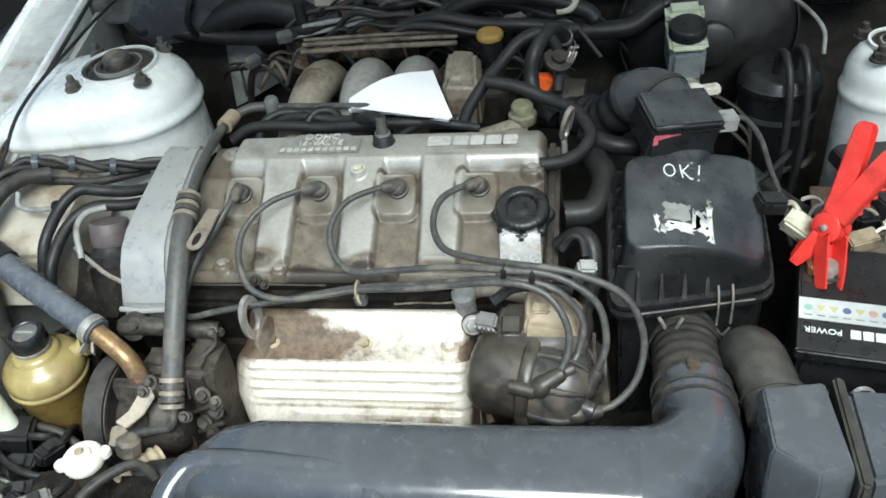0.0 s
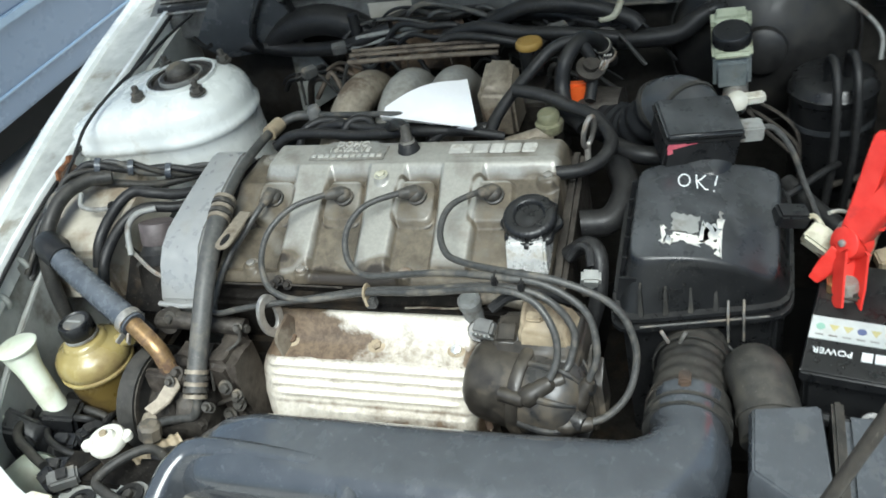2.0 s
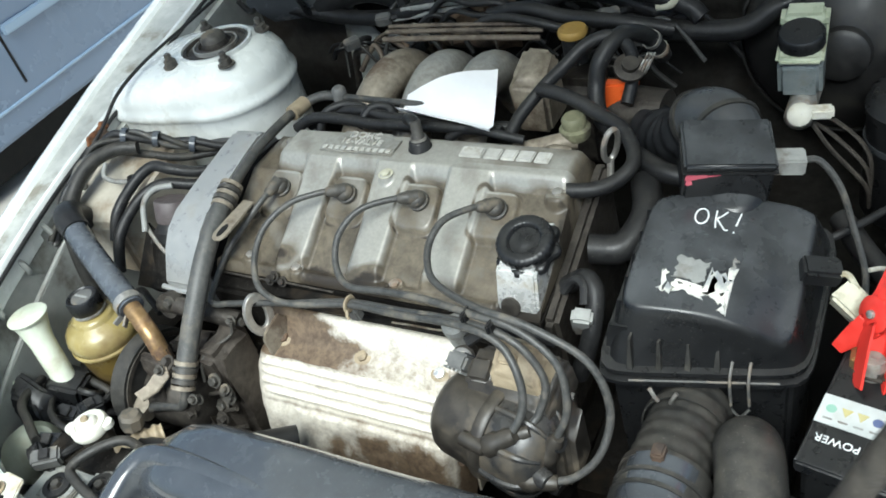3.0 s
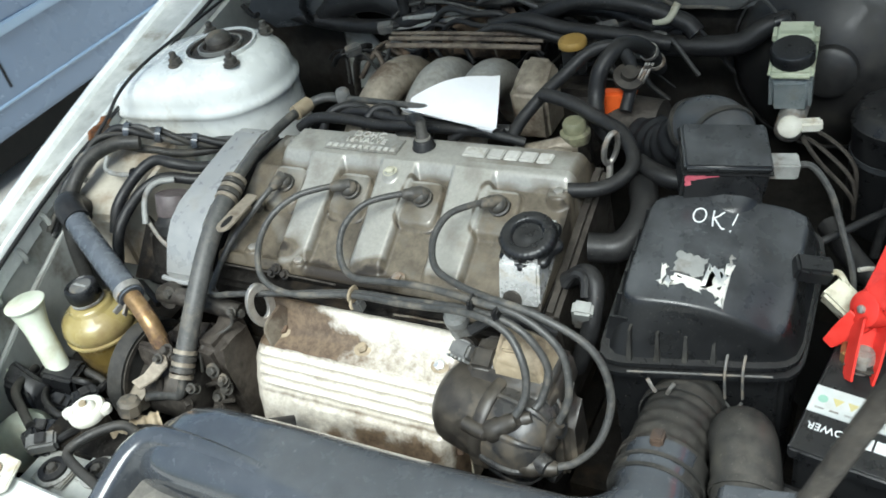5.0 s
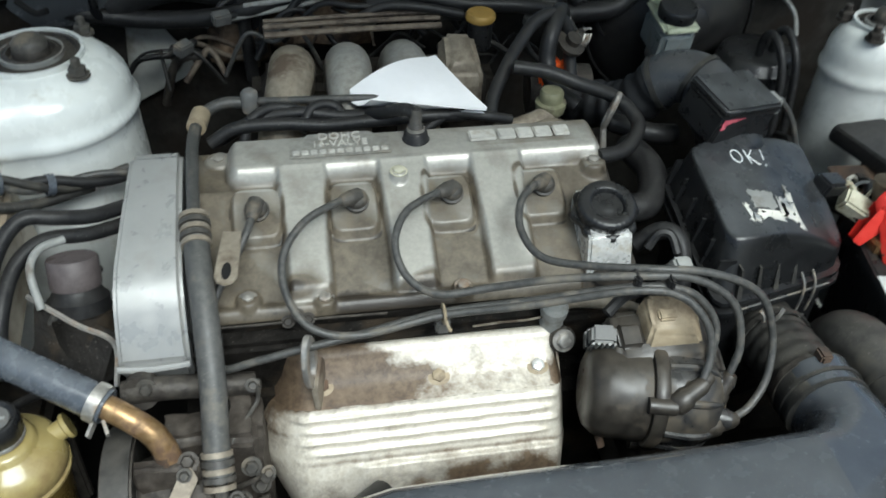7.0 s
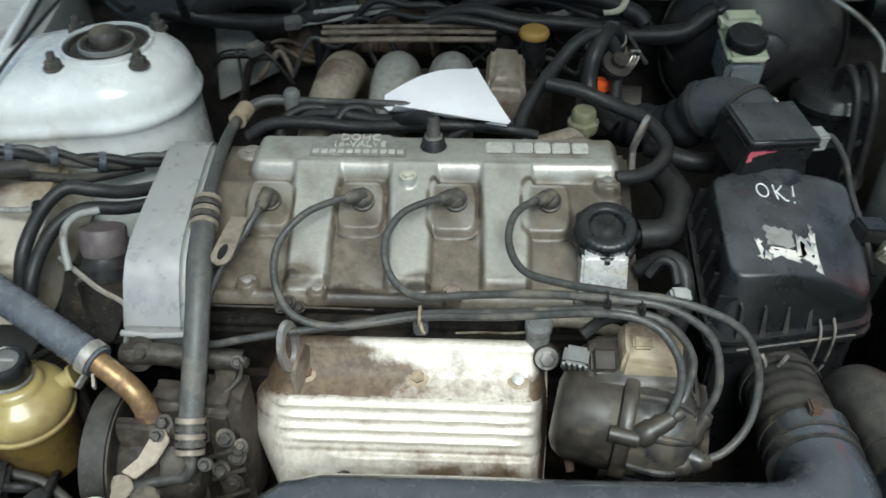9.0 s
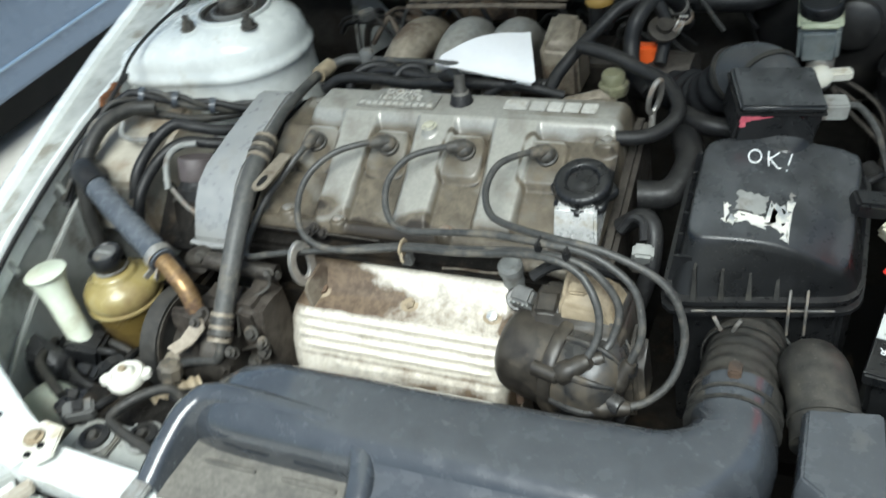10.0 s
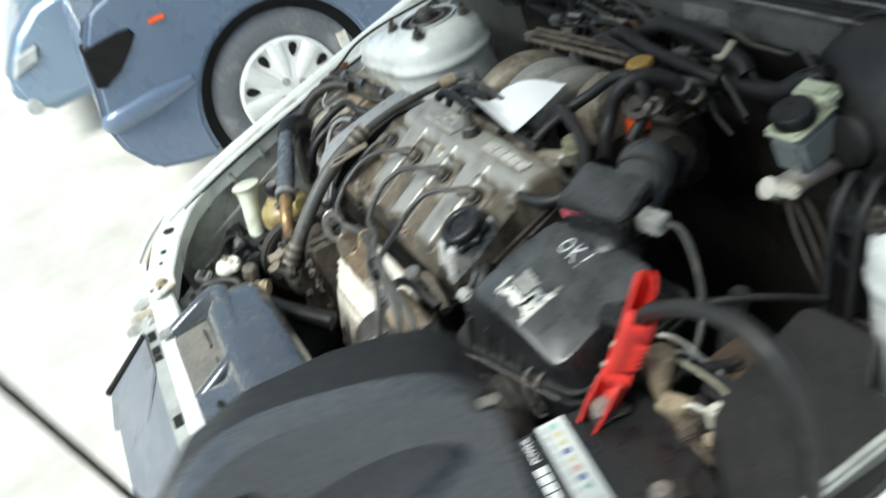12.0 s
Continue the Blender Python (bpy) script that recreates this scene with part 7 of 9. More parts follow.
pump = thing("power_steering_pump", (-0.225, 0.80, 0.56), "grimy cast pump with brackets, pipes and bolts", "pump")
part("housing", lathe([(0.040, -0.02), (0.046, 0.0), (0.046, 0.05), (0.036, 0.062), (0.02, 0.066)], (-0.262, 0.80, 0.665), (1, 0, 0), 28), M_iron, pump)
part("foot", casting(-0.26, -0.20, 0.77, 0.85, 0.56, 0.66, 0.006, 9.0), M_casting, pump)
part("cast_arm", casting(-0.275, -0.215, 0.783, 0.801, 0.655, 0.735, 0.004, 1.0), M_casting, pump)
part("bracket", loft([[(-0.258, 0.748, 0.712), (-0.246, 0.746, 0.704), (-0.228, 0.760, 0.712), (-0.217, 0.778, 0.724), (-0.224, 0.786, 0.736), (-0.234, 0.776, 0.730), (-0.244, 0.760, 0.718)], [(-0.258, 0.746, 0.716), (-0.246, 0.744, 0.708), (-0.228, 0.758, 0.716), (-0.217, 0.776, 0.728), (-0.224, 0.784, 0.740), (-0.234, 0.774, 0.734), (-0.244, 0.758, 0.722)]], bevel=0.001), M_alu_tan, pump, "dirty tan pressed bracket")
part("bracket_leg", box(-0.006, 0.006, -0.002, 0.002, -0.05, 0.0, 0.001, pose(-0.236, 0.772, 0.722, -15)), M_iron, pump)
for p in ((-0.166, 0.858, 0.753), (-0.188, 0.778, 0.690), (-0.157, 0.797, 0.697), (-0.186, 0.770, 0.700), (-0.228, 0.776, 0.735)):
    part("nut", bolt(p, (0.1, -0.8, 0.6), 0.0046, 0.007), M_boot, pump)
for z in (0.60, 0.635, 0.67):
    part("casting_rib", tube([(-0.20, 0.799, z), (-0.18, 0.797, z + 0.012), (-0.16, 0.799, z + 0.02)], 0.003, 8, 3), M_iron, pump)
for p, a in (((-0.262, 0.858, 0.765), (0, -0.9, 0.3)), ((-0.225, 0.790, 0.735), (0, -0.6, 0.8)), ((-0.205, 0.77, 0.67), (0, -1, 0.2)), ((-0.165, 0.78, 0.66), (0, -1, 0.2)), ((-0.168, 0.868, 0.742), (1, -0.2, 0.1)), ((-0.16, 0.80, 0.69), (0, -0.9, 0.4))):
    part("bolt", bolt(p, a, 0.0062, 0.009), M_iron if p[1] < 0.8 else M_boot, pump)
part("upper_bracket", tube([(-0.285, 0.862, 0.755), (-0.25, 0.862, 0.757), (-0.21, 0.866, 0.750), (-0.165, 0.870, 0.742)], 0.012, 12, 3), M_iron, pump)
part("bracket_ear", lathe([(0.017, -0.008), (0.017, 0.008)], (-0.268, 0.862, 0.757), (0, -0.9, 0.35), 18), M_iron, pump)
part("side_casting", casting(-0.200, -0.160, 0.805, 0.872, 0.56, 0.738, 0.007, 2.0), M_casting, pump, "brown grimy casting")
part("casting_web", casting(-0.262, -0.196, 0.818, 0.862, 0.60, 0.728, 0.007, 5.0), M_casting, pump)
part("bent_stay", tube([(-0.160, 0.852, 0.758), (-0.163, 0.846, 0.742), (-0.176, 0.826, 0.737), (-0.188, 0.808, 0.728), (-0.190, 0.798, 0.700)], 0.0022, 8, 4), M_boot, pump, "thin bent stay")
for p in ((-0.172, 0.800, 0.705), (-0.166, 0.803, 0.672), (-0.186, 0.801, 0.652), (-0.236, 0.815, 0.705), (-0.222, 0.815, 0.662)):
    part("bolt", bolt(p, (0.05, -0.85, 0.5), 0.0065, 0.008), M_boot, pump)
part("banjo", lathe([(0.013, -0.012), (0.013, 0.012)], (-0.270, 0.752, 0.676), (0.2, -0.3, 1), 16), M_alu_tan, pump)

ac = thing("refrigerant_hose", (-0.2, 0.95, 0.70), "grey rubber refrigerant hose with crimped ends", "hose")
part("metal_pipe", tube([(-0.150, 1.185, 0.868), (-0.185, 1.182, 0.872), (-0.208, 1.165, 0.868), (-0.216, 1.12, 0.868), (-0.214, 1.05, 0.868), (-0.211, 0.985, 0.858)], 0.0068, 12, 5), M_wire, ac)
part("hose", tube([(-0.210, 0.982, 0.857), (-0.207, 0.94, 0.845), (-0.202, 0.89, 0.820), (-0.199, 0.84, 0.780), (-0.200, 0.800, 0.739), (-0.199, 0.778, 0.717)], 0.0125, 16, 5), M_ac, ac)
for p, a in (((-0.2095, 0.972, 0.855), (0.07, -0.92, -0.32)), ((-0.1998, 0.785, 0.724), (0.02, -0.70, -0.71))):
    for k in (-2, -1, 0, 1, 2):
        part("crimp_ring", ring_band(V(p) + V(a).normalized() * 0.0075 * k, a, 0.0128, 0.0052, 0.0020 + 0.0006 * (k % 2), 20), M_boot if k % 2 else M_alu_tan, ac)
part("lower_elbow", tube([(-0.199, 0.779, 0.718), (-0.199, 0.770, 0.702), (-0.206, 0.764, 0.688), (-0.224, 0.762, 0.684), (-0.248, 0.757, 0.681), (-0.268, 0.752, 0.676)], 0.0062, 12, 5), M_wire, ac)
part("crimp_back", tube([(-0.21, 1.168, 0.868), (-0.214, 1.14, 0.868)], 0.011, 14, 2), M_tan, ac)
tag = thing("slotted_bracket", (-0.178, 0.94, 0.83), "small dirty metal bracket with a slot", "bracket")
sm = plane_at((-0.178, 0.938, 0.846), (0.99, -0.1, 0), (0.1, 0.99, 0.11))
so = [(-0.009, 0.034), (0.009, 0.034), (0.0105, 0.0), (0.011, -0.026), (0.007, -0.033), (0.0, -0.036), (-0.007, -0.033), (-0.011, -0.026), (-0.0105, 0.0)]
part("plate", loft([[sm @ V((x, y, z)) for x, y in so] for z in (0, 0.003)], bevel=0.0007), M_alu_tan, tag)
part("slot", loft([[sm @ V((0.0045 * math.cos(a), -0.019 + 0.011 * math.sin(a), z)) for a in [2 * math.pi * i / 14 for i in range(14)]] for z in (0.0028, 0.0036)]), M_dark, tag)
part("stay", tube([sm @ V((0, 0.028, 0)), sm @ V((0.004, 0.03, -0.02))], 0.006, 8, 2), M_iron, tag)
hk = thing("lifting_eye", (-0.108, 0.86, 0.74), "flat steel engine lifting eye", "lifting eye")
hm = plane_at((-0.110, 0.857, 0.778), (-0.26, -0.966, 0.05), (-0.05, 0.1, 1))
part("eye", loft([[hm @ V((a * math.cos(t_), b_ * math.sin(t_), z)) for a, b_, z in ((0.0090, 0.0180, -0.002), (0.0100, 0.0190, -0.003), (0.0180, 0.0288, -0.003), (0.0190, 0.0300, -0.002), (0.0190, 0.0300, 0.002), (0.0180, 0.0288, 0.003), (0.0100, 0.0190, 0.003), (0.0090, 0.0180, 0.002))] for t_ in [2 * math.pi * i / 36 for i in range(36)]], closed=True), M_steel, hk)
part("stem", loft([[hm @ V((x, y, z)) for x, y in ((-0.020, -0.012), (0.006, -0.024), (0.010, -0.034), (0.008, -0.060), (-0.026, -0.060), (-0.028, -0.022))] for z in (-0.006, 0.0)], bevel=0.001), M_alu_tan, hk)

mount = thing("engine_mount", (-0.334, 0.975, 0.72), "brown-capped cylindrical engine mount stud", "engine mount")
ma = (0, 0.38, 0.92)
part("cap", lathe([(0.0245, -0.03), (0.025, -0.026), (0.025, -0.002), (0.0235, 0.0), (0.001, 0.0005)], (-0.333, 0.984, 0.826), ma, 32), M_purple, mount, "purple-brown cap")
part("neck", lathe([(0.030, -0.056), (0.030, -0.042), (0.027, -0.040), (0.022, -0.03)], (-0.333, 0.984, 0.826), ma, 28), M_rubber, mount)
part("foot", lathe([(0.045, -0.12), (0.038, -0.08), (0.034, -0.056)], (-0.333, 0.984, 0.826), ma, 28), M_block, mount)
part("shield_plate", loft([[(-0.375, 0.90, 0.735), (-0.31, 0.895, 0.74), (-0.295, 0.93, 0.77), (-0.37, 0.96, 0.80)], [(-0.375, 0.896, 0.737), (-0.31, 0.891, 0.742), (-0.295, 0.926, 0.772), (-0.37, 0.956, 0.802)]], bevel=0.001), M_block, mount)
part("wire_edge", tube([(-0.375, 0.955, 0.805), (-0.33, 0.93, 0.785), (-0.298, 0.92, 0.765), (-0.298, 0.89, 0.735)], 0.003, 6), M_steel, mount)

wash = thing("washer_filler_neck", (-0.445, 0.775, 0.62), "milky plastic washer filler neck", "filler neck")
part("tube", tube([(-0.408, 0.752, 0.66), (-0.420, 0.759, 0.695), (-0.439, 0.771, 0.738), (-0.450, 0.779, 0.763), (-0.452, 0.781, 0.772)], [0.0155, 0.0155, 0.0165, 0.0225, 0.0255], 22, 4), M_neck, wash, "", 60)
part("lid", lathe([(0.0262, 0), (0.027, 0.003), (0.0245, 0.005), (0.001, 0.0052)], (-0.452, 0.781, 0.771), (-0.05, 0.05, 1), 28), M_neck, wash)
part("collar", box(-0.024, 0.024, -0.020, 0.020, -0.030, 0.020, 0.005, pose(-0.412, 0.754, 0.672, 0, 18, 15)), M_plastic, wash, "black clip round the neck")
part("collar_strap", tube([(-0.392, 0.752, 0.676), (-0.375, 0.748, 0.682), (-0.362, 0.752, 0.676), (-0.366, 0.762, 0.664)], 0.005, 8, 4), M_rubber, wash)
bulb = thing("lamp_back", (-0.435, 0.715, 0.60), "black plastic back of the headlamp in the corner", "headlamp back")
part("shell", loft([[(-0.485, 0.69, 0.60), (-0.405, 0.69, 0.60), (-0.405, 0.745, 0.60), (-0.485, 0.745, 0.60)], [(-0.482, 0.692, 0.690), (-0.410, 0.696, 0.672), (-0.412, 0.735, 0.678), (-0.482, 0.742, 0.700)], [(-0.470, 0.702, 0.704), (-0.424, 0.706, 0.690), (-0.428, 0.728, 0.694), (-0.470, 0.734, 0.710)]], bevel=0.004), M_plastic, bulb)
part("dust_cap", lathe([(0.020, 0.0), (0.021, 0.006), (0.018, 0.012), (0.010, 0.014), (0.001, 0.0145)], (-0.405, 0.716, 0.645), (1, 0.1, 0.35), 24), M_rubber, bulb, "round rubber dust cap")
part("lead", tube([(-0.392, 0.718, 0.650), (-0.375, 0.712, 0.660), (-0.36, 0.70, 0.655), (-0.35, 0.685, 0.63)], 0.004, 8, 4), M_rubber, bulb)
part("pale_clip", loft([[(-0.478, 0.708, 0.700), (-0.462, 0.706, 0.698), (-0.464, 0.722, 0.704)], [(-0.477, 0.709, 0.706), (-0.463, 0.707, 0.704), (-0.465, 0.721, 0.710)]], bevel=0.001), M_neck, bulb, "small pale clip")
rad = thing("radiator", (0.05, 0.66, 0.35), "dark radiator under the front panel with a pale cap", "radiator")
part("core", box(-0.32, 0.46, 0.645, 0.675, 0.34, 0.68, 0.003), M_dark, rad)
part("top_tank", box(-0.33, 0.47, 0.635, 0.69, 0.675, 0.705, 0.008, seg=3), M_block, rad)
part("filler_neck", lathe([(0.018, 0.70), (0.018, 0.732)], (-0.258, 0.680, 0), (0, 0, 1), 20), M_iron, rad)
rc = bmesh.new()
lathe([(0.0215, 0.728), (0.0225, 0.731), (0.0225, 0.737), (0.0205, 0.740), (0.016, 0.7405), (0.0145, 0.7385), (0.012, 0.7385), (0.011, 0.743), (0.009, 0.7455), (0.001, 0.746)], (-0.258, 0.680, 0), (0, 0, 1), 48, rc)
for a in (25, 205):
    w_ = V((math.cos(radians(a)), math.sin(radians(a)), 0))
    lathe([(0.0075, 0.731), (0.008, 0.733), (0.0075, 0.738), (0.001, 0.739)], V((-0.258, 0.680, 0)) + w_ * 0.0225, (0, 0, 1), 16, rc)
part("cap", rc, M_cap_white, rad, "pale weathered pressure cap with two ears", 50)
part("cap_rivet", lathe([(0.005, 0.747), (0.004, 0.750)], (-0.258, 0.680, 0), (0, 0, 1), 12), M_tan, rad)
part("bleed_plug", lathe([(0.014, 0), (0.014, 0.016), (0.010, 0.020)], (-0.222, 0.706, 0.716), (0.2, 0.2, 1), 8), M_boot, rad)
over = solo("overflow_hose", tube([(-0.185, 0.682, 0.700), (-0.190, 0.682, 0.718), (-0.203, 0.678, 0.730), (-0.222, 0.660, 0.733), (-0.238, 0.638, 0.731), (-0.238, 0.624, 0.729), (-0.215, 0.614, 0.728), (-0.180, 0.605, 0.727), (-0.150, 0.597, 0.725), (-0.135, 0.600, 0.712)], 0.0058, 14, 6), M_bellows, "black rubber overflow hose", "hose")
for x, y in ((-0.206, 0.628), (-0.262, 0.612)):
    rm_ = thing("radiator_mount", (x, y, 0.69), "pale metal radiator mount with a rubber bush", "radiator mount", "radiator mounts")
    part("plate", box(x - 0.026, x + 0.026, y - 0.018, y + 0.018, 0.700, 0.704, 0.002), M_inner, rm_)
    part("bush", lathe([(0.017, 0.704), (0.017, 0.711), (0.010, 0.7125), (0.009, 0.708)], (x, y, 0), (0, 0, 1), 20), M_rubber, rm_)
    part("washer", lathe([(0.022, 0.704), (0.022, 0.706), (0.018, 0.707)], (x, y, 0), (0, 0, 1), 24), M_connector, rm_)
    part("nut", bolt((x, y, 0.708), (0, 0, 1), 0.006, 0.008), M_boot, rm_)
solo("top_hose", tube([(-0.235, 0.690, 0.688), (-0.20, 0.695, 0.69), (-0.15, 0.705, 0.69), (-0.10, 0.73, 0.685), (-0.05, 0.78, 0.66)], 0.016, 16, 5), M_rubber, "black rubber top radiator hose", "hose")
solo("ribbed_connector_hose", tube([(-0.232, 0.676, 0.694), (-0.216, 0.700, 0.694), (-0.200, 0.722, 0.690)], 0.0115, 18, 4, ribs=5, rib=0.003), M_tan, "tan ribbed hose end", "hose")
part("plate_web", box(-0.31, -0.12, 0.575, 0.66, 0.690, 0.698, 0.003), M_inner, body, "grey painted radiator platform")

# Wiring clutter in the front corner.
random.seed(11)
for x, y, z, sx, sy, sz, mm, lab in ((-0.40, 0.665, 0.655, 0.04, 0.022, 0.035, M_neck, "milky white plastic jar"), (-0.475, 0.715, 0.685, 0.012, 0.012, 0.016, M_neck, "small white plastic plug in the corner")):
    t_ = thing("bulb_holder", (x, y, z - sz / 2), lab, "plug", "white plugs")
    part("shell", lathe([(sx * 0.8, -sz), (sx, -sz * 0.3), (sx * 0.8, sz * 0.5), (sx * 0.35, sz)], (x, y, z), (0.5, 0.2, 0.6), 20), mm, t_)
for x, y, z, r in ((-0.345, 0.665, 0.690, 20), (-0.33, 0.64, 0.70, -30), (-0.30, 0.635, 0.715, 40), (-0.385, 0.72, 0.665, 10), (-0.355, 0.735, 0.67, 65)):
    t_ = thing("wiring_connector", (x, y, z - 0.012), "dark wiring connector in the front corner", "connector", "wiring connectors")
    mm = pose(x, y, z, 15, 10, r)
    part("shell", box(-0.017, 0.017, -0.010, 0.010, -0.010, 0.010, 0.003, mm), M_plastic if r != 40 else M_conn_dark, t_)
    part("latch", box(-0.006, 0.006, -0.007, 0.007, 0.010, 0.014, 0.001, mm), M_rubber, t_)
    part("cable", tube([mm @ V((0.016, 0, 0)), mm @ V((0.035, 0.01, -0.004)), mm @ V((0.06, 0.03, -0.03))], 0.005, 8), M_rubber, t_)
part("corner_box", box(-0.50, -0.43, 0.70, 0.80, 0.56, 0.66, 0.01), M_plastic, body, "black box low in the corner")

# ---- hoses and wires about the near strut tower ----
def run(name, pts, r, mat_, label, category="hose", sub=6, group=""):
    return solo(name, tube(pts, r, 12, sub), mat_, label, category, group)


LOOM = [(-0.512, 0.90, 0.79), (-0.503, 0.955, 0.838), (-0.488, 1.00, 0.868), (-0.462, 1.036, 0.880), (-0.425, 1.056, 0.873), (-0.385, 1.073, 0.852), (-0.34, 1.097, 0.836), (-0.29, 1.12, 0.83)]
for r_, ph, mm in ((0.0056, 0.0, M_rubber), (0.0046, 2.1, M_bellows), (0.0040, 4.2, M_wire)):
    strand = []
    for k, p in enumerate(glide([V(q) for q in LOOM], 5)):
        strand.append(p + V((0.0, math.cos(ph + 0.5 * k), math.sin(ph + 0.5 * k))) * 0.0052)
    run("wiring_loom", strand, r_, mm, "taped dark wiring loom round the strut tower", "wiring loom", 2, "wiring looms")
run("wiring_loom", [(-0.50, 0.985, 0.85), (-0.475, 1.03, 0.858), (-0.43, 1.05, 0.845), (-0.385, 1.072, 0.828), (-0.33, 1.11, 0.82)], 0.006, M_bellows, "grey wiring loom round the strut tower", "wiring loom")
for p in ((-0.408, 1.063, 0.864), (-0.448, 1.046, 0.878), (-0.365, 1.084, 0.844)):
    solo("loom_clip", ring_band(p, (0.9, 0.42, -0.3), 0.0104, 0.008, 0.0015, 14), M_hose_blue, "blue-grey clip on the wiring loom", "cable clip", "loom clips")
run("heater_hose", [(-0.41, 0.925, 0.79), (-0.405, 0.945, 0.822), (-0.395, 0.985, 0.845), (-0.375, 1.01, 0.857), (-0.345, 1.015, 0.852), (-0.315, 1.03, 0.84), (-0.28, 1.06, 0.83)], 0.0078, M_rubber, "black rubber heater hose")
run("heater_hose", [(-0.40, 0.90, 0.755), (-0.395, 0.925, 0.80), (-0.385, 0.97, 0.826), (-0.36, 1.0, 0.836), (-0.32, 1.02, 0.825), (-0.28, 1.05, 0.815)], 0.0078, M_rubber, "black rubber heater hose")
run("thin_pipe", [(-0.36, 0.94, 0.80), (-0.368, 0.965, 0.828), (-0.36, 0.985, 0.838), (-0.34, 1.0, 0.836)], 0.0042, M_connector, "bent thin metal pipe", "pipe")
run("thin_wire", [(-0.455, 1.0, 0.862), (-0.45, 0.985, 0.85), (-0.425, 0.983, 0.846), (-0.40, 0.988, 0.846)], 0.0035, M_connector, "thin bare grey wire by the tower", "wire")
solo("clip_stud", lathe([(0.008, 0), (0.008, 0.008), (0.005, 0.014)], (-0.399, 0.988, 0.84), (0, 0, 1), 12), M_dark, "small black clip stud", "clip")
run("release_cable", [(-0.492, 1.00, 0.866), (-0.491, 1.05, 0.888), (-0.492, 1.10, 0.912), (-0.493, 1.17, 0.924), (-0.494, 1.27, 0.928), (-0.490, 1.36, 0.934), (-0.48, 1.43, 0.94)], 0.0026, M_rubber, "thin black bonnet release cable", "cable")
run("big_vertical_hose", [(-0.490, 0.900, 0.70), (-0.493, 0.910, 0.76), (-0.494, 0.926, 0.806), (-0.489, 0.955, 0.842), (-0.478, 0.990, 0.864), (-0.458, 1.024, 0.868), (-0.43, 1.043, 0.862)], 0.0105, M_bellows, "dusty ribbed hose by the inner fender")
random.seed(5)
for cx, cy, cz, r_ in ((-0.5165, 1.046, 0.866, 0.017), (-0.5165, 1.030, 0.850, 0.010), (-0.5165, 1.066, 0.874, 0.011)):
    ring_ = [(1 + 0.35 * noise.noise(V((2.2 * math.cos(a_), 2.2 * math.sin(a_), 40 * cy)))) * r_ for a_ in [2 * math.pi * k / 28 for k in range(28)]]
    crust = loft([[(cx + h_ + 0.0012 * noise.noise(V((9 * k, 70 * cy, 30 * q))), cy + ring_[k] * q * math.cos(2 * math.pi * k / 28), cz + ring_[k] * 0.8 * q * math.sin(2 * math.pi * k / 28)) for k in range(28)] for q, h_ in ((1.0, -0.001), (0.92, 0.0014), (0.62, 0.0030), (0.25, 0.0034))])
    solo("rust_patch", crust, M_rust_bright, "flaking orange-brown rust on the inner fender", "rust", "rust patches")
solo("rust_stain_bracket", loft([[(-0.524, 1.03, 0.84), (-0.50, 1.03, 0.84), (-0.50, 1.07, 0.85), (-0.524, 1.07, 0.85)], [(-0.524, 1.035, 0.872), (-0.512, 1.035, 0.872), (-0.512, 1.065, 0.878), (-0.524, 1.065, 0.878)]], bevel=0.002), M_rust, "rusted bracket at the fender", "bracket")

# ---- behind the engine ----
bx = thing("resonance_funnel", (-0.37, 1.37, 0.80), "dark grey plastic air funnel behind the strut tower", "air funnel")
part("shell", loft([[(-0.452, 1.365, 0.915), (-0.425, 1.395, 0.865), (-0.335, 1.42, 0.865), (-0.345, 1.385, 0.915)], [(-0.40, 1.375, 0.99), (-0.375, 1.405, 0.94), (-0.285, 1.43, 0.935), (-0.30, 1.395, 0.985)]], bevel=0.006), M_res, bx)
part("lip", tube([(-0.345, 1.383, 0.915), (-0.30, 1.393, 0.985), (-0.285, 1.43, 0.935), (-0.335, 1.42, 0.865)], 0.006, 8, 3, closed=True), M_plastic, bx)
part("stay", tube([(-0.42, 1.33, 0.94), (-0.40, 1.325, 0.925), (-0.385, 1.32, 0.93)], 0.004, 8, 4), M_dark, bx)
solo("firewall_plate", loft([[(-0.34, 1.455, 0.72), (-0.24, 1.455, 0.77), (-0.25, 1.455, 0.80), (-0.32, 1.455, 0.90)], [(-0.34, 1.45, 0.72), (-0.24, 1.45, 0.77), (-0.25, 1.45, 0.80), (-0.32, 1.45, 0.90)]], bevel=0.001), M_inner, "grey plate on the firewall", "plate")
def bulkhead_lines(lines):
    """Hoses and wires across the bulkhead: points, radius, material."""
    for pts, r, mm in lines:
        thick = r > 0.005
        run("bulkhead_hose" if thick else "bulkhead_wire", pts, r, mm, "dark hose across the bulkhead" if thick else "thin grey wire across the bulkhead", "hose" if thick else "wire", group="bulkhead hoses")


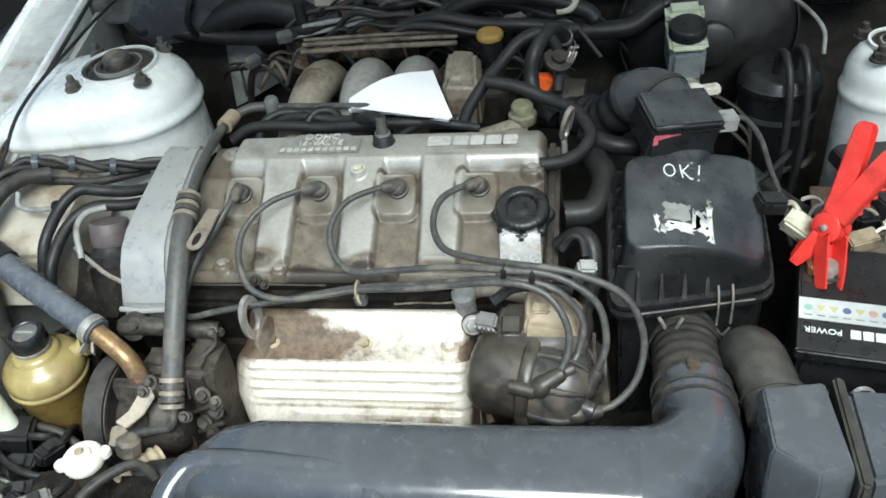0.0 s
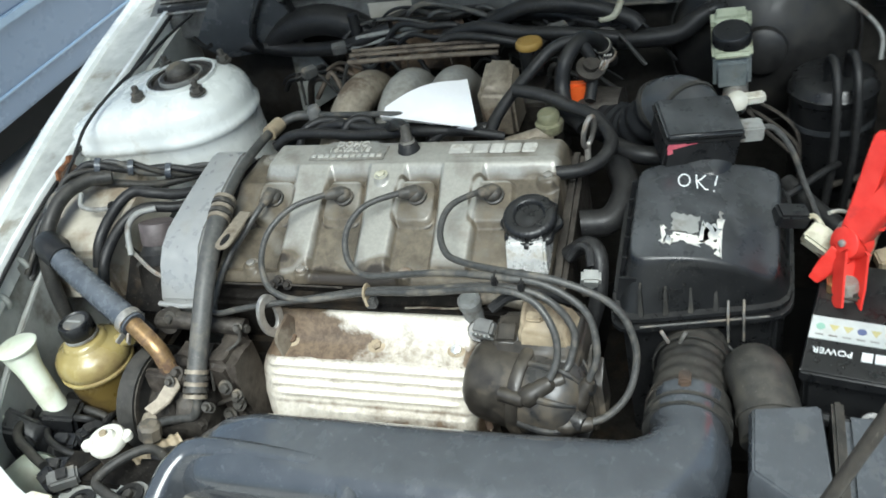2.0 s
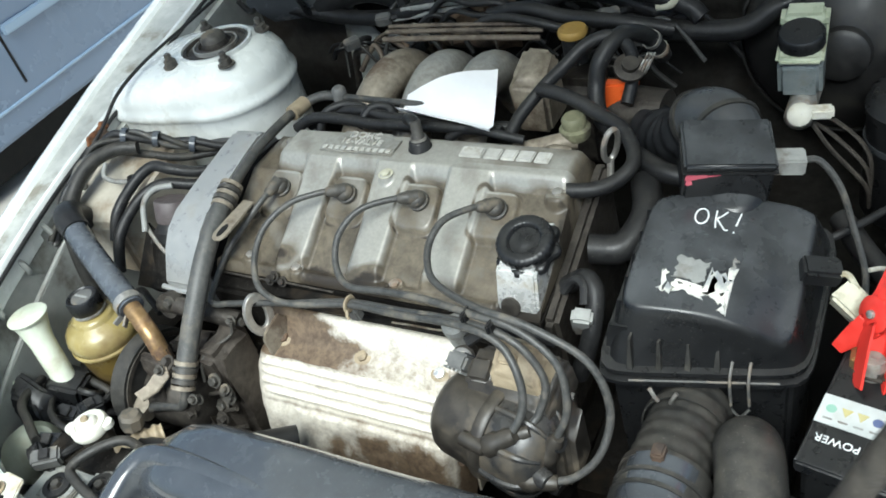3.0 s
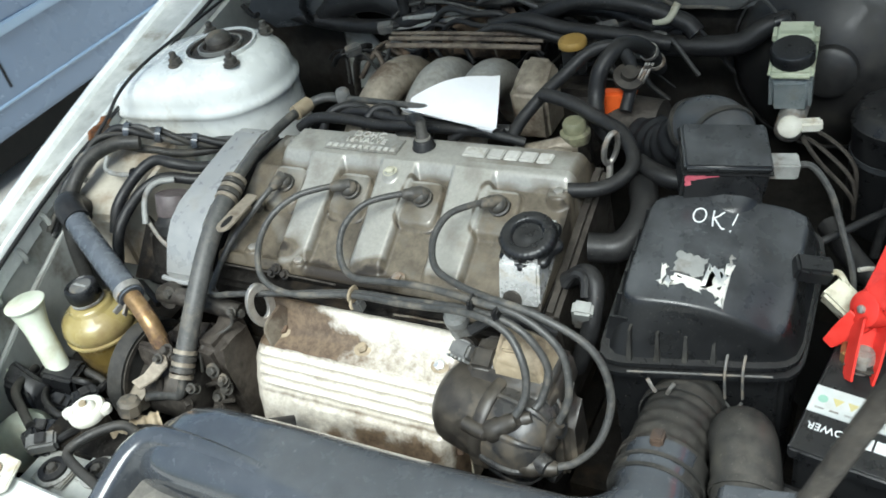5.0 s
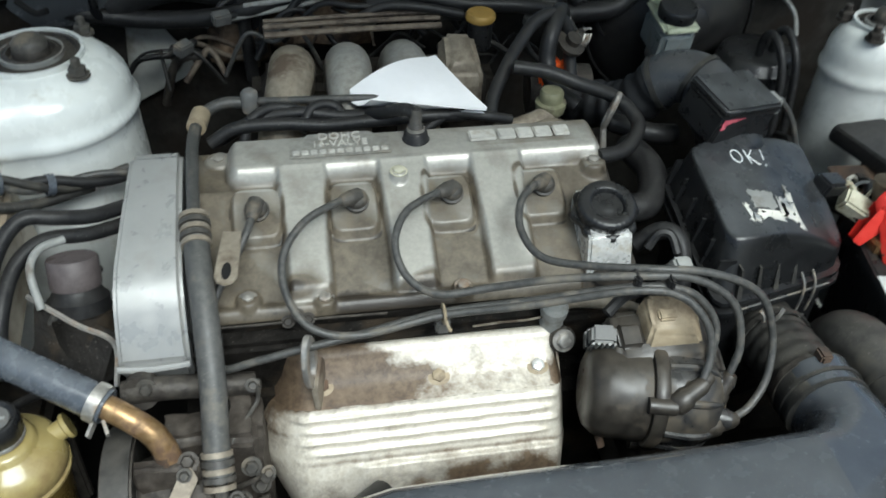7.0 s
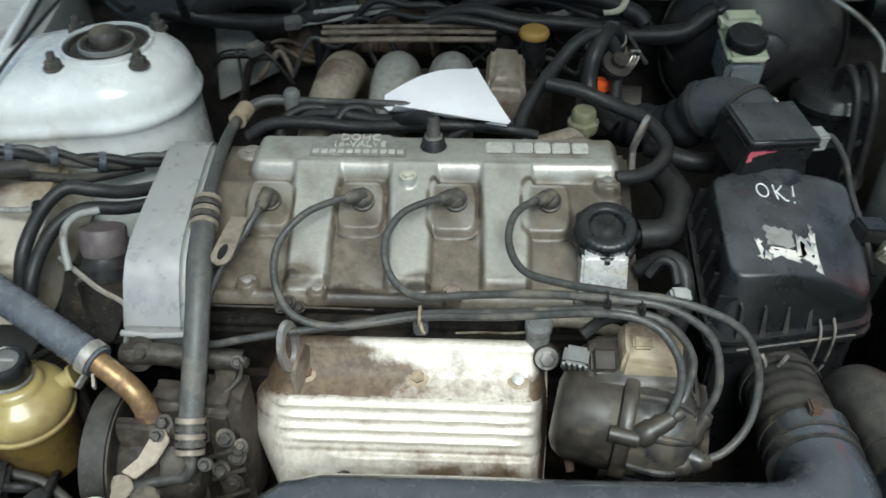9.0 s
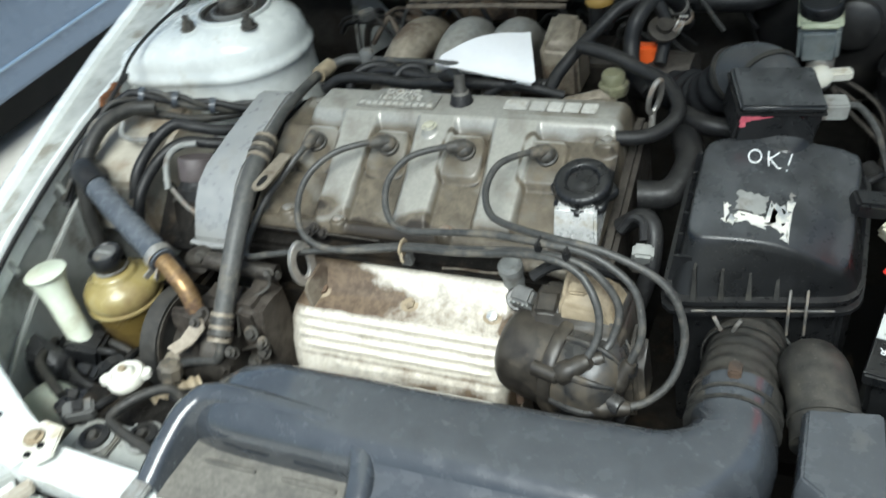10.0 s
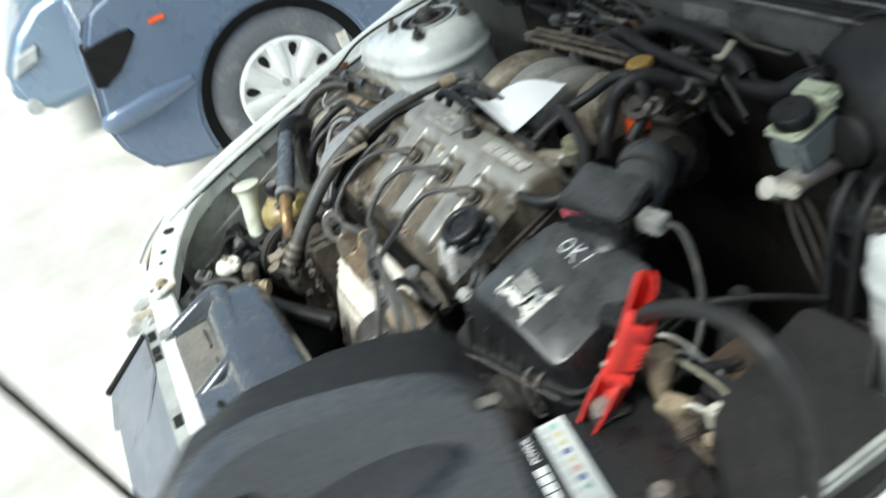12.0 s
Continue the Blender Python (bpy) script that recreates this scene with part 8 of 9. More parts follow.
bulkhead_lines((
    ([(-0.42, 1.40, 0.90), (-0.30, 1.41, 0.872), (-0.20, 1.40, 0.875), (-0.15, 1.39, 0.89), (-0.10, 1.395, 0.905)], 0.012, M_rubber),
    ([(-0.165, 1.40, 0.93), (-0.163, 1.40, 0.86), (-0.16, 1.40, 0.78)], 0.009, M_rubber),
    ([(-0.16, 1.385, 0.895), (-0.10, 1.38, 0.905), (-0.05, 1.385, 0.908), (0.0, 1.39, 0.905)], 0.004, M_connector),
    ([(-0.28, 1.38, 0.76), (-0.26, 1.37, 0.82), (-0.24, 1.36, 0.84), (-0.22, 1.36, 0.84)], 0.006, M_iron),
    ([(0.0, 1.36, 0.90), (0.06, 1.35, 0.915), (0.12, 1.345, 0.905), (0.20, 1.34, 0.90), (0.26, 1.35, 0.885)], 0.010, M_rubber)))
bulkhead_lines((
    ([(-0.02, 1.335, 0.893), (0.02, 1.335, 0.91), (0.07, 1.33, 0.908), (0.12, 1.33, 0.896)], 0.006, M_rubber),
    ([(-0.01, 1.345, 0.88), (0.03, 1.345, 0.898), (0.08, 1.345, 0.892), (0.15, 1.34, 0.885)], 0.006, M_bellows),
    ([(0.06, 1.375, 0.90), (0.12, 1.375, 0.93), (0.20, 1.375, 0.928), (0.27, 1.375, 0.905), (0.29, 1.37, 0.89)], 0.012, M_rubber),
    ([(0.22, 1.375, 0.87), (0.28, 1.37, 0.872), (0.34, 1.372, 0.875), (0.375, 1.385, 0.895), (0.40, 1.395, 0.90)], 0.014, M_rubber)))


def lump(x0, x1, z0, z1, y, deep, seed):
    """An uneven baked-on pad against the bulkhead."""
    rows_ = []
    for i in range(15):
        u = i / 14
        line = []
        for j in range(11):
            w = j / 10
            edge = min(u, 1 - u, w, 1 - w) * 5
            q = noise.noise(V((u * 4 + seed, w * 3, 0.5))) * 0.5 + noise.noise(V((u * 11 + seed, w * 9, 2.5))) * 0.3
            line.append(V((x0 + (x1 - x0) * u + 0.004 * q, y - deep * min(1.0, edge) * (0.75 + 0.6 * q), z0 + (z1 - z0) * w + 0.006 * noise.noise(V((u * 6, w * 2, seed))))))
        rows_.append(line)
    return sheet(rows_, 0.004)


solo("heat_insulation", lump(-0.128, 0.008, 0.815, 0.906, 1.425, 0.034, 3.0), M_brown, "brown crumbling insulation pad behind the manifold", "insulation")
solo("heat_insulation", lump(-0.215, -0.135, 0.79, 0.865, 1.44, 0.022, 8.0), M_brown, "brown crumbling insulation pad behind the manifold", "insulation")
run("air_duct_hose", [(-0.335, 1.425, 0.885), (-0.29, 1.43, 0.905), (-0.235, 1.432, 0.912), (-0.175, 1.43, 0.895), (-0.140, 1.428, 0.86)], 0.026, M_rubber, "fat black air hose along the bulkhead", "hose")
hoop = thing("bulkhead_hoop", (-0.14, 1.39, 0.85), "black bent rod frame on the bulkhead", "rod")
part("rod", tube([(-0.145, 1.392, 0.840), (-0.138, 1.392, 0.880), (-0.128, 1.393, 0.912), (-0.122, 1.395, 0.918), (-0.06, 1.397, 0.916), (0.0, 1.40, 0.911)], 0.0032, 8, 4), M_dark, hoop)
part("foot", box(-0.152, -0.136, 1.380, 1.398, 0.826, 0.846, 0.003), M_plastic, hoop)
run("pale_strap", [(-0.20, 1.385, 0.876), (-0.15, 1.383, 0.884), (-0.10, 1.382, 0.893), (-0.045, 1.385, 0.903)], 0.0035, M_connector, "pale metal stay across the bulkhead", "stay")
run("bulkhead_hose", [(-0.030, 1.37, 0.862), (-0.008, 1.372, 0.880), (0.03, 1.375, 0.888), (0.08, 1.378, 0.880), (0.13, 1.382, 0.872)], 0.0065, M_brown_pipe, "dusty brown hose across the bulkhead", "hose", group="bulkhead hoses")
run("bulkhead_hose", [(0.035, 1.39, 0.86), (0.045, 1.40, 0.893), (0.075, 1.402, 0.908), (0.12, 1.402, 0.910), (0.17, 1.40, 0.905), (0.225, 1.395, 0.888), (0.27, 1.39, 0.882)], 0.011, M_rubber, "dark hose across the bulkhead", "hose", group="bulkhead hoses")
bypass = thing("bypass_hose", (0.215, 1.19, 0.84), "black bypass hose looping over the throttle", "hose")
part("loop", tube([(0.252, 1.325, 0.862), (0.244, 1.295, 0.905), (0.226, 1.255, 0.930), (0.209, 1.226, 0.914), (0.204, 1.212, 0.886), (0.211, 1.190, 0.862), (0.235, 1.168, 0.848)], 0.0105, 14, 5), M_rubber, bypass)
part("hose_clamp", ring_band((0.246, 1.302, 0.897), (-0.2, -0.65, 0.75), 0.0108, 0.006, 0.0013, 20), M_steel, bypass)
part("hose_clamp", ring_band((0.250, 1.316, 0.876), (-0.2, -0.5, 0.85), 0.0108, 0.006, 0.0013, 20), M_steel, bypass)
random.seed(33)
for k in range(22):
    x0, y0 = random.uniform(-0.34, 0.30), random.uniform(1.35, 1.43)
    z0 = 0.80 + random.uniform(0.0, 0.085)
    n_ = random.choice((3, 4, 5))
    way = random.choice((-1, 1))
    pts = [(x0 + way * random.uniform(0.012, 0.03) * i, y0 + random.uniform(-0.01, 0.01), z0 + random.uniform(-0.016, 0.016) + (0.012 if 0 < i < n_ else -0.01)) for i in range(n_ + 1)]
    run("bulkhead_wire", pts, random.choice((0.0018, 0.0024, 0.003, 0.0042)), random.choice((M_rubber, M_bellows, M_brown_pipe, M_wire)), "thin dusty wire among the bulkhead hoses", "wire", group="bulkhead wires")
run("white_cable_end", [(0.235, 1.37, 0.905), (0.255, 1.365, 0.912), (0.265, 1.375, 0.93)], 0.005, M_cream_conn, "pale cable end on the bulkhead", "cable")
ycap = thing("ochre_cap", (0.140, 1.312, 0.885), "round ochre plastic cap on a black neck", "cap")
part("neck", lathe([(0.016, 0.86), (0.016, 0.897)], (0.140, 1.312, 0), (0, 0, 1), 20), M_plastic, ycap)
part("lid", lathe([(0.0185, 0.897), (0.0195, 0.899), (0.0195, 0.904), (0.0175, 0.907), (0.001, 0.9075)], (0.140, 1.312, 0), (0, 0, 1), 28), M_yellow, ycap)
sh = thing("paper_sheet", (0.05, 1.18, 0.88), "folded white sheet of paper lying on the hoses", "paper")
rows = []
for i in range(13):
    u = i / 12
    a = V((-0.041, 1.176, 0.884)).lerp(V((0.068, 1.229, 0.894)), u)
    a.z += 0.012 * math.sin(math.pi * min(1.0, u * 1.05))
    fold = V((-0.040, 1.160, 0.876)).lerp(V((0.109, 1.116, 0.886)), u)
    tip = V((-0.022, 1.118, 0.904)).lerp(V((0.106, 1.108, 0.887)), u)
    row = []
    for j in range(10):
        w = j / 9
        if w < 0.67:
            p = a.lerp(fold, w / 0.667)
            p.z -= 0.002 * math.sin(math.pi * w / 0.667) * u
        else:
            p = fold.lerp(tip, (w - 0.667) / 0.333)
            p.z -= 0.006 * math.sin(math.pi * (w - 0.667) / 0.333) * (1 - u)
        row.append(p)
    rows.append(row)
part("sheet", sheet(rows, 0.0006), M_paper, sh, "", 80)
part("lower_leaf", sheet([[p + V((-0.004, -0.005 * (k / 6), -0.004)) for p in r[2:7]] for k, r in enumerate(rows[6:])], 0.0006), M_paper, sh, "", 80)
pcv = thing("breather_valve", (0.023, 1.085, 0.865), "upright grey breather valve in a black grommet", "breather valve")
part("grommet", lathe([(0.0150, -0.003), (0.0150, 0.003), (0.0135, 0.005), (0.0128, 0.011), (0.0110, 0.013)], (0.023, 1.082, 0.870), (0, 0.1, 1), 24), M_rubber, pcv, "", 50)
part("ring", ring_band((0.023, 1.0835, 0.8845), (0, 0.1, 1), 0.0088, 0.004, 0.0012, 18), M_steel, pcv, "bright metal band")
part("valve", lathe([(0.0086, 0.011), (0.0086, 0.018), (0.0070, 0.020), (0.0068, 0.036), (0.0060, 0.038)], (0.023, 1.082, 0.870), (0, 0.12, 1), 18), M_boot, pcv, "grey valve body")
part("elbow", tube([(0.022, 1.086, 0.902), (0.014, 1.094, 0.903), (0.002, 1.104, 0.897), (-0.010, 1.118, 0.886), (-0.022, 1.135, 0.876)], 0.0072, 14, 5), M_rubber, pcv)
vr = thing("vacuum_rail", (-0.09, 1.17, 0.86), "grey metal vacuum pipe with a capped end", "pipe")
part("pipe", tube([(-0.158, 1.18, 0.874), (-0.09, 1.172, 0.876), (-0.02, 1.163, 0.879), (0.06, 1.16, 0.872)], 0.0045, 10, 4), M_wire, vr)
part("end", lathe([(0.010, -0.012), (0.010, 0.010), (0.007, 0.014)], (-0.155, 1.18, 0.874), (0, 0, 1), 14), M_conn_dark, vr)
for k, pts in enumerate((
        [(-0.20, 1.125, 0.855), (-0.17, 1.13, 0.87), (-0.12, 1.13, 0.872), (-0.07, 1.128, 0.868), (-0.02, 1.125, 0.872), (0.05, 1.125, 0.874), (0.11, 1.13, 0.868)],
        [(-0.19, 1.14, 0.85), (-0.15, 1.15, 0.866), (-0.10, 1.15, 0.873), (-0.05, 1.145, 0.868), (0.0, 1.14, 0.872), (0.06, 1.14, 0.866), (0.12, 1.15, 0.862)],
        [(-0.165, 1.125, 0.848), (-0.155, 1.14, 0.872), (-0.13, 1.155, 0.878), (-0.10, 1.155, 0.872), (-0.085, 1.135, 0.858)],
        [(-0.10, 1.13, 0.86), (-0.085, 1.15, 0.878), (-0.06, 1.155, 0.876), (-0.045, 1.135, 0.862)],
        [(0.04, 1.12, 0.86), (0.07, 1.125, 0.875), (0.11, 1.12, 0.872), (0.14, 1.125, 0.862)])):
    run("vacuum_hose", pts, 0.0075 if k < 2 else 0.006, M_rubber, "thin black hose behind the valve cover", "hose", group="vacuum hoses")
gv = thing("idle_valve", (0.193, 1.155, 0.84), "olive cylindrical valve on a cast elbow", "valve")
part("cup", lathe([(0.017, -0.012), (0.0185, -0.004), (0.0185, 0.0), (0.014, 0.002), (0.0145, 0.012), (0.012, 0.016), (0.001, 0.0165)], (0.195, 1.152, 0.866), (0, 0, 1), 24), M_green, gv)
part("cast_elbow", tube([(0.195, 1.148, 0.852), (0.175, 1.135, 0.852), (0.15, 1.128, 0.848), (0.125, 1.13, 0.84)], 0.012, 14, 5), M_alu_tan, gv)
part("lever", tube([(0.17, 1.12, 0.852), (0.185, 1.115, 0.86), (0.20, 1.118, 0.855)], 0.006, 10, 4), M_alu_tan, gv)
run("breather_hose", [(0.222, 1.046, 0.857), (0.25, 1.055, 0.855), (0.272, 1.073, 0.857), (0.283, 1.098, 0.868), (0.262, 1.13, 0.882), (0.226, 1.150, 0.889), (0.19, 1.162, 0.900), (0.15, 1.17, 0.905)], 0.0085, M_rubber, "thick black breather hose")
run("breather_hose", [(0.118, 1.135, 0.862), (0.126, 1.158, 0.876), (0.148, 1.19, 0.897), (0.166, 1.213, 0.910), (0.19, 1.235, 0.928), (0.215, 1.247, 0.932), (0.235, 1.25, 0.915), (0.24, 1.24, 0.885), (0.238, 1.215, 0.86)], 0.0080, M_rubber, "thick black hose arching over the throttle")
dip = thing("dipstick", (0.253, 1.105, 0.83), "dull steel dipstick ring", "dipstick")
dm = plane_at((0.254, 1.108, 0.876), (0.45, 0.85, 0.1), (0.25, -0.1, 1))
part("ring", tube([dm @ V((0.011 * math.cos(a), 0.024 * math.sin(a), 0)) for a in [2 * math.pi * i / 16 for i in range(16)]], 0.0034, 8, 3, closed=True), M_steel, dip)
part("stem", tube([dm @ V((0, -0.024, 0)), (0.25, 1.10, 0.82)], 0.004, 8, 2), M_steel, dip)
run("side_hose", [(0.25, 1.02, 0.80), (0.285, 1.03, 0.80), (0.30, 1.07, 0.815), (0.285, 1.12, 0.82)], 0.017, M_rubber, "thick black coolant hose beside the engine")
run("side_hose", [(0.245, 0.96, 0.80), (0.27, 0.955, 0.82), (0.285, 0.94, 0.815), (0.285, 0.915, 0.78), (0.27, 0.90, 0.73)], 0.010, M_rubber, "black hose beside the engine")
run("side_hose", [(0.27, 1.14, 0.84), (0.31, 1.12, 0.835), (0.345, 1.12, 0.83)], 0.012, M_rubber, "black hose to the airflow meter")
gp = thing("grey_plug", (0.275, 0.92, 0.76), "grey plastic plug beside the engine", "connector")
part("shell", box(-0.011, 0.011, -0.008, 0.008, -0.022, 0.022, 0.003, pose(0.276, 0.92, 0.792, 25, 8, 10)), M_connector, gp)
part("cable", tube([(0.278, 0.925, 0.812), (0.274, 0.94, 0.825), (0.262, 0.945, 0.825), (0.25, 0.94, 0.81)], 0.005, 8), M_rubber, gp)

# ---- brake fluid reservoir, booster, canister ----
boost = thing("brake_booster", (0.44, 1.42, 0.74), "large dark round brake booster on the firewall", "brake booster")
part("shell", lathe([(0.125, 0.06), (0.130, 0.03), (0.128, 0.0), (0.118, -0.012), (0.105, -0.02), (0.07, -0.045), (0.03, -0.06), (0.002, -0.062)], (0.455, 1.43, 0.835), (0, 1, -0.15), 40), M_boost, boost, "", 50)
part("rim_band", ring_band((0.455, 1.433, 0.8345), (0, 1, -0.15), 0.1295, 0.012, 0.003, 48), M_boost, boost)
part("front_boss", lathe([(0.034, 0.0), (0.032, -0.012), (0.026, -0.016)], (0.455, 1.372, 0.843), (0, 1, -0.15), 24), M_boost, boost)
part("check_valve", tube([(0.40, 1.40, 0.90), (0.395, 1.385, 0.905), (0.385, 1.38, 0.902)], 0.008, 10, 4), M_plastic, boost)
mcy = thing("brake_master_cylinder", (0.42, 1.30, 0.80), "cloudy brake fluid reservoir with a black cap on its cylinder", "brake reservoir")
part("cylinder", lathe([(0.017, -0.10), (0.017, 0.06), (0.013, 0.065)], (0.420, 1.345, 0.804), (0, -1, 0.02), 20), M_steel, mcy)
mt = plane_at((0.415, 1.334, 0.872), (1, 0.06, 0), (-0.05, 1, 0.2))
part("lower_tank", box(-0.025, 0.025, -0.034, 0.036, -0.052, 0.0, 0.007, mt, seg=3), M_fluid, mcy, "grey fluid-filled part")
part("upper_tank", box(-0.0265, 0.0265, -0.036, 0.038, 0.0, 0.012, 0.005, mt, seg=3), M_resv, mcy, "yellowish upper part")
part("back_tank", box(-0.027, 0.027, 0.016, 0.050, 0.006, 0.030, 0.008, mt, seg=3), M_resv, mcy)
part("cap", lathe([(0.0235, 0.010), (0.0260, 0.012), (0.0260, 0.026), (0.0238, 0.0285), (0.018, 0.0275), (0.001, 0.0275)], mt @ V((0, -0.006, 0)), mt.to_3x3() @ V((0, 0, 1)), 40, None, 20, 0.012), M_plastic, mcy, "black screw cap", 50)
part("white_plug", lathe([(0.0135, -0.012), (0.014, 0.008), (0.011, 0.011), (0.004, 0.012)], (0.424, 1.272, 0.818), (0, -0.8, 0.6), 20), M_cap_white, mcy, "white sensor plug")
part("plug_arm", box(-0.001, 0.030, -0.008, 0.008, -0.007, 0.007, 0.003, pose(0.43, 1.274, 0.82, 0, 0, 12)), M_cap_white, mcy)
for k in range(3):
    part("brake_pipe", tube([(0.425 + 0.006 * k, 1.30 - 0.01 * k, 0.80), (0.46, 1.29 - 0.012 * k, 0.80 - 0.012 * k), (0.50, 1.27 - 0.01 * k, 0.77 - 0.015 * k), (0.505, 1.26, 0.70)], 0.0028, 6, 5), M_iron, mcy)
can = thing("charcoal_canister", (0.545, 1.315, 0.66), "black cylindrical charcoal canister with hoses", "canister")
part("drum", lathe([(0.050, 0.66), (0.055, 0.67), (0.055, 0.805), (0.0575, 0.807), (0.0575, 0.815), (0.055, 0.817), (0.052, 0.828), (0.045, 0.832), (0.001, 0.834)], (0.545, 1.315, 0), (0, 0, 1), 40), M_plastic, can, "", 45)
part("band", ring_band((0.545, 1.315, 0.77), (0, 0, 1), 0.0555, 0.008, 0.001, 36), M_moulded, can)
for x, y in ((0.535, 1.295), (0.56, 1.305)):
    part("nozzle_hose", tube([(x, y, 0.83), (x, y - 0.004, 0.862), (x + 0.006, y - 0.02, 0.868), (x + 0.01, y - 0.05, 0.835), (x + 0.008, y - 0.07, 0.75), (x, y - 0.08, 0.68)], 0.0058, 10, 5), M_rubber, can)
part("bracket_strap", tube([(0.60, 1.29, 0.70), (0.58, 1.255, 0.705), (0.545, 1.245, 0.70)], 0.005, 8, 4), M_iron, can)
run("bulkhead_pipe", [(0.52, 1.40, 0.925), (0.57, 1.37, 0.90), (0.60, 1.345, 0.872), (0.60, 1.32, 0.845)], 0.003, M_connector, "thin grey pipe from the bulkhead", "pipe")
solo("wiper_motor", lathe([(0.028, 0), (0.028, 0.09), (0.022, 0.095)], (0.60, 1.43, 0.90), (1, 0, 0), 24), M_plastic, "dark cylindrical motor on the bulkhead", "motor")
gc = thing("relay_connector", (0.49, 1.0, 0.81), "dark grey plug and cream connector beside the filter box", "connector")
part("grey_shell", box(-0.02, 0.016, -0.012, 0.012, -0.010, 0.010, 0.003, pose(0.488, 1.003, 0.826, 10, 15, 20)), M_plastic, gc)
part("cream_shell", box(-0.017, 0.017, -0.013, 0.013, -0.011, 0.011, 0.003, pose(0.517, 0.988, 0.805, 20, 25, -30)), M_cream_conn, gc)
part("wire", tube([(0.50, 1.0, 0.825), (0.51, 1.0, 0.828), (0.52, 0.995, 0.815)], 0.003, 6), M_cream_conn, gc)
part("stay", tube([(0.52, 0.98, 0.80), (0.53, 1.0, 0.76), (0.535, 1.02, 0.70)], 0.009, 8), M_iron, gc)
run("battery_cable", [(0.56, 1.02, 0.79), (0.58, 1.06, 0.78), (0.56, 1.10, 0.74), (0.52, 1.12, 0.72)], 0.007, M_rubber, "black battery cable beside the filter box", "cable")
run("lower_coolant_pipe", [(0.485, 1.16, 0.762), (0.53, 1.10, 0.75), (0.59, 1.06, 0.73), (0.64, 1.02, 0.72)], 0.013, M_rubber, "black pipe between filter box and strut tower", "pipe")
part("right_member", loft([[(0.64, 0.85, 0.60), (0.77, 0.85, 0.60), (0.77, 1.12, 0.60), (0.64, 1.12, 0.60)], [(0.76, 0.85, 0.80), (0.77, 0.85, 0.80), (0.77, 1.12, 0.82), (0.76, 1.12, 0.82)]], bevel=0.004), M_inner, body)

bs = thing("battery_stay", (0.60, 1.06, 0.70), "brown rusted battery stay with bolts", "bracket")
part("strip", loft([[(0.548, 1.05, 0.765), (0.605, 1.045, 0.765), (0.612, 1.095, 0.775), (0.552, 1.10, 0.775)], [(0.548, 1.05, 0.77), (0.605, 1.045, 0.77), (0.612, 1.095, 0.78), (0.552, 1.10, 0.78)]], bevel=0.001), M_rust, bs)
part("leg", box(0.575, 0.587, 1.06, 1.07, 0.70, 0.765, 0.002), M_rust, bs)
part("bolt", bolt((0.58, 1.07, 0.776), (0, 0, 1), 0.007, 0.008), M_iron, bs)
for k, pts in enumerate(([(0.535, 1.0, 0.80), (0.56, 1.012, 0.812), (0.585, 1.02, 0.808), (0.61, 1.03, 0.79), (0.63, 1.035, 0.76)], [(0.53, 1.01, 0.79), (0.545, 1.03, 0.80), (0.575, 1.045, 0.79), (0.60, 1.05, 0.77)])):
    run("loose_wire", pts, 0.0022, M_cream_conn if k == 0 else M_connector, "thin pale wire beside the battery", "wire", group="loose wires")
fn = thing("terminal_cover", (0.560, 0.998, 0.77), "dirty beige rubber cover behind the battery terminal", "terminal cover")
part("cone", loft([[(0.560 + r_ * math.cos(t_), 0.998 + r_ * math.sin(t_) + dy_, z_) for t_ in [2 * math.pi * k / 16 for k in range(16)]] for r_, dy_, z_ in ((0.008, -0.006, 0.775), (0.011, -0.004, 0.79), (0.015, 0.0, 0.812), (0.016, 0.003, 0.826), (0.012, 0.004, 0.828))]), M_tan, fn, "", 60)
for x, y, z, a_, mm, sz in ((0.589, 0.988, 0.782, 15, M_tan, 0.013), (0.612, 0.982, 0.768, -25, M_brown_pipe, 0.013), (0.645, 0.990, 0.776, 40, M_tan, 0.009), (0.633, 0.972, 0.758, 10, M_rust, 0.011), (0.600, 1.005, 0.765, -10, M_casting, 0.015)):
    jc = thing("wire_joint", (x, y, z - sz), "dirty plastic wire joint beside the battery", "connector", "wire joints")
    qm = pose(x, y, z, 12, -8, a_)
    part("shell", box(-sz * 1.3, sz * 1.3, -sz * 0.8, sz * 0.8, -sz * 0.7, sz * 0.7, 0.002, qm), mm, jc)
    part("tail", tube([qm @ V((sz * 1.2, 0, 0)), qm @ V((sz * 2.0, 0.003, -0.003)), qm @ V((sz * 2.8, 0.010, -0.014)), qm @ V((sz * 3.0, 0.014, -0.030))], 0.0026, 8, 4), M_brown_pipe, jc)
run("loose_wire", [(0.526, 1.024, 0.815), (0.537, 1.032, 0.812), (0.549, 1.040, 0.802), (0.558, 1.046, 0.786)], 0.0024, M_cap_white, "thin pale wire beside the battery", "wire", group="loose wires")
run("loose_wire", [(0.600, 0.990, 0.790), (0.610, 0.995, 0.794), (0.620, 1.000, 0.790)], 0.0022, M_cap_white, "thin pale wire beside the battery", "wire", group="loose wires")
run("battery_cable", [(0.575, 0.985, 0.770), (0.600, 0.975, 0.764), (0.625, 0.962, 0.752), (0.642, 0.950, 0.735), (0.650, 0.935, 0.70)], 0.0065, M_brown_pipe, "dusty brown cable beside the battery", "cable")
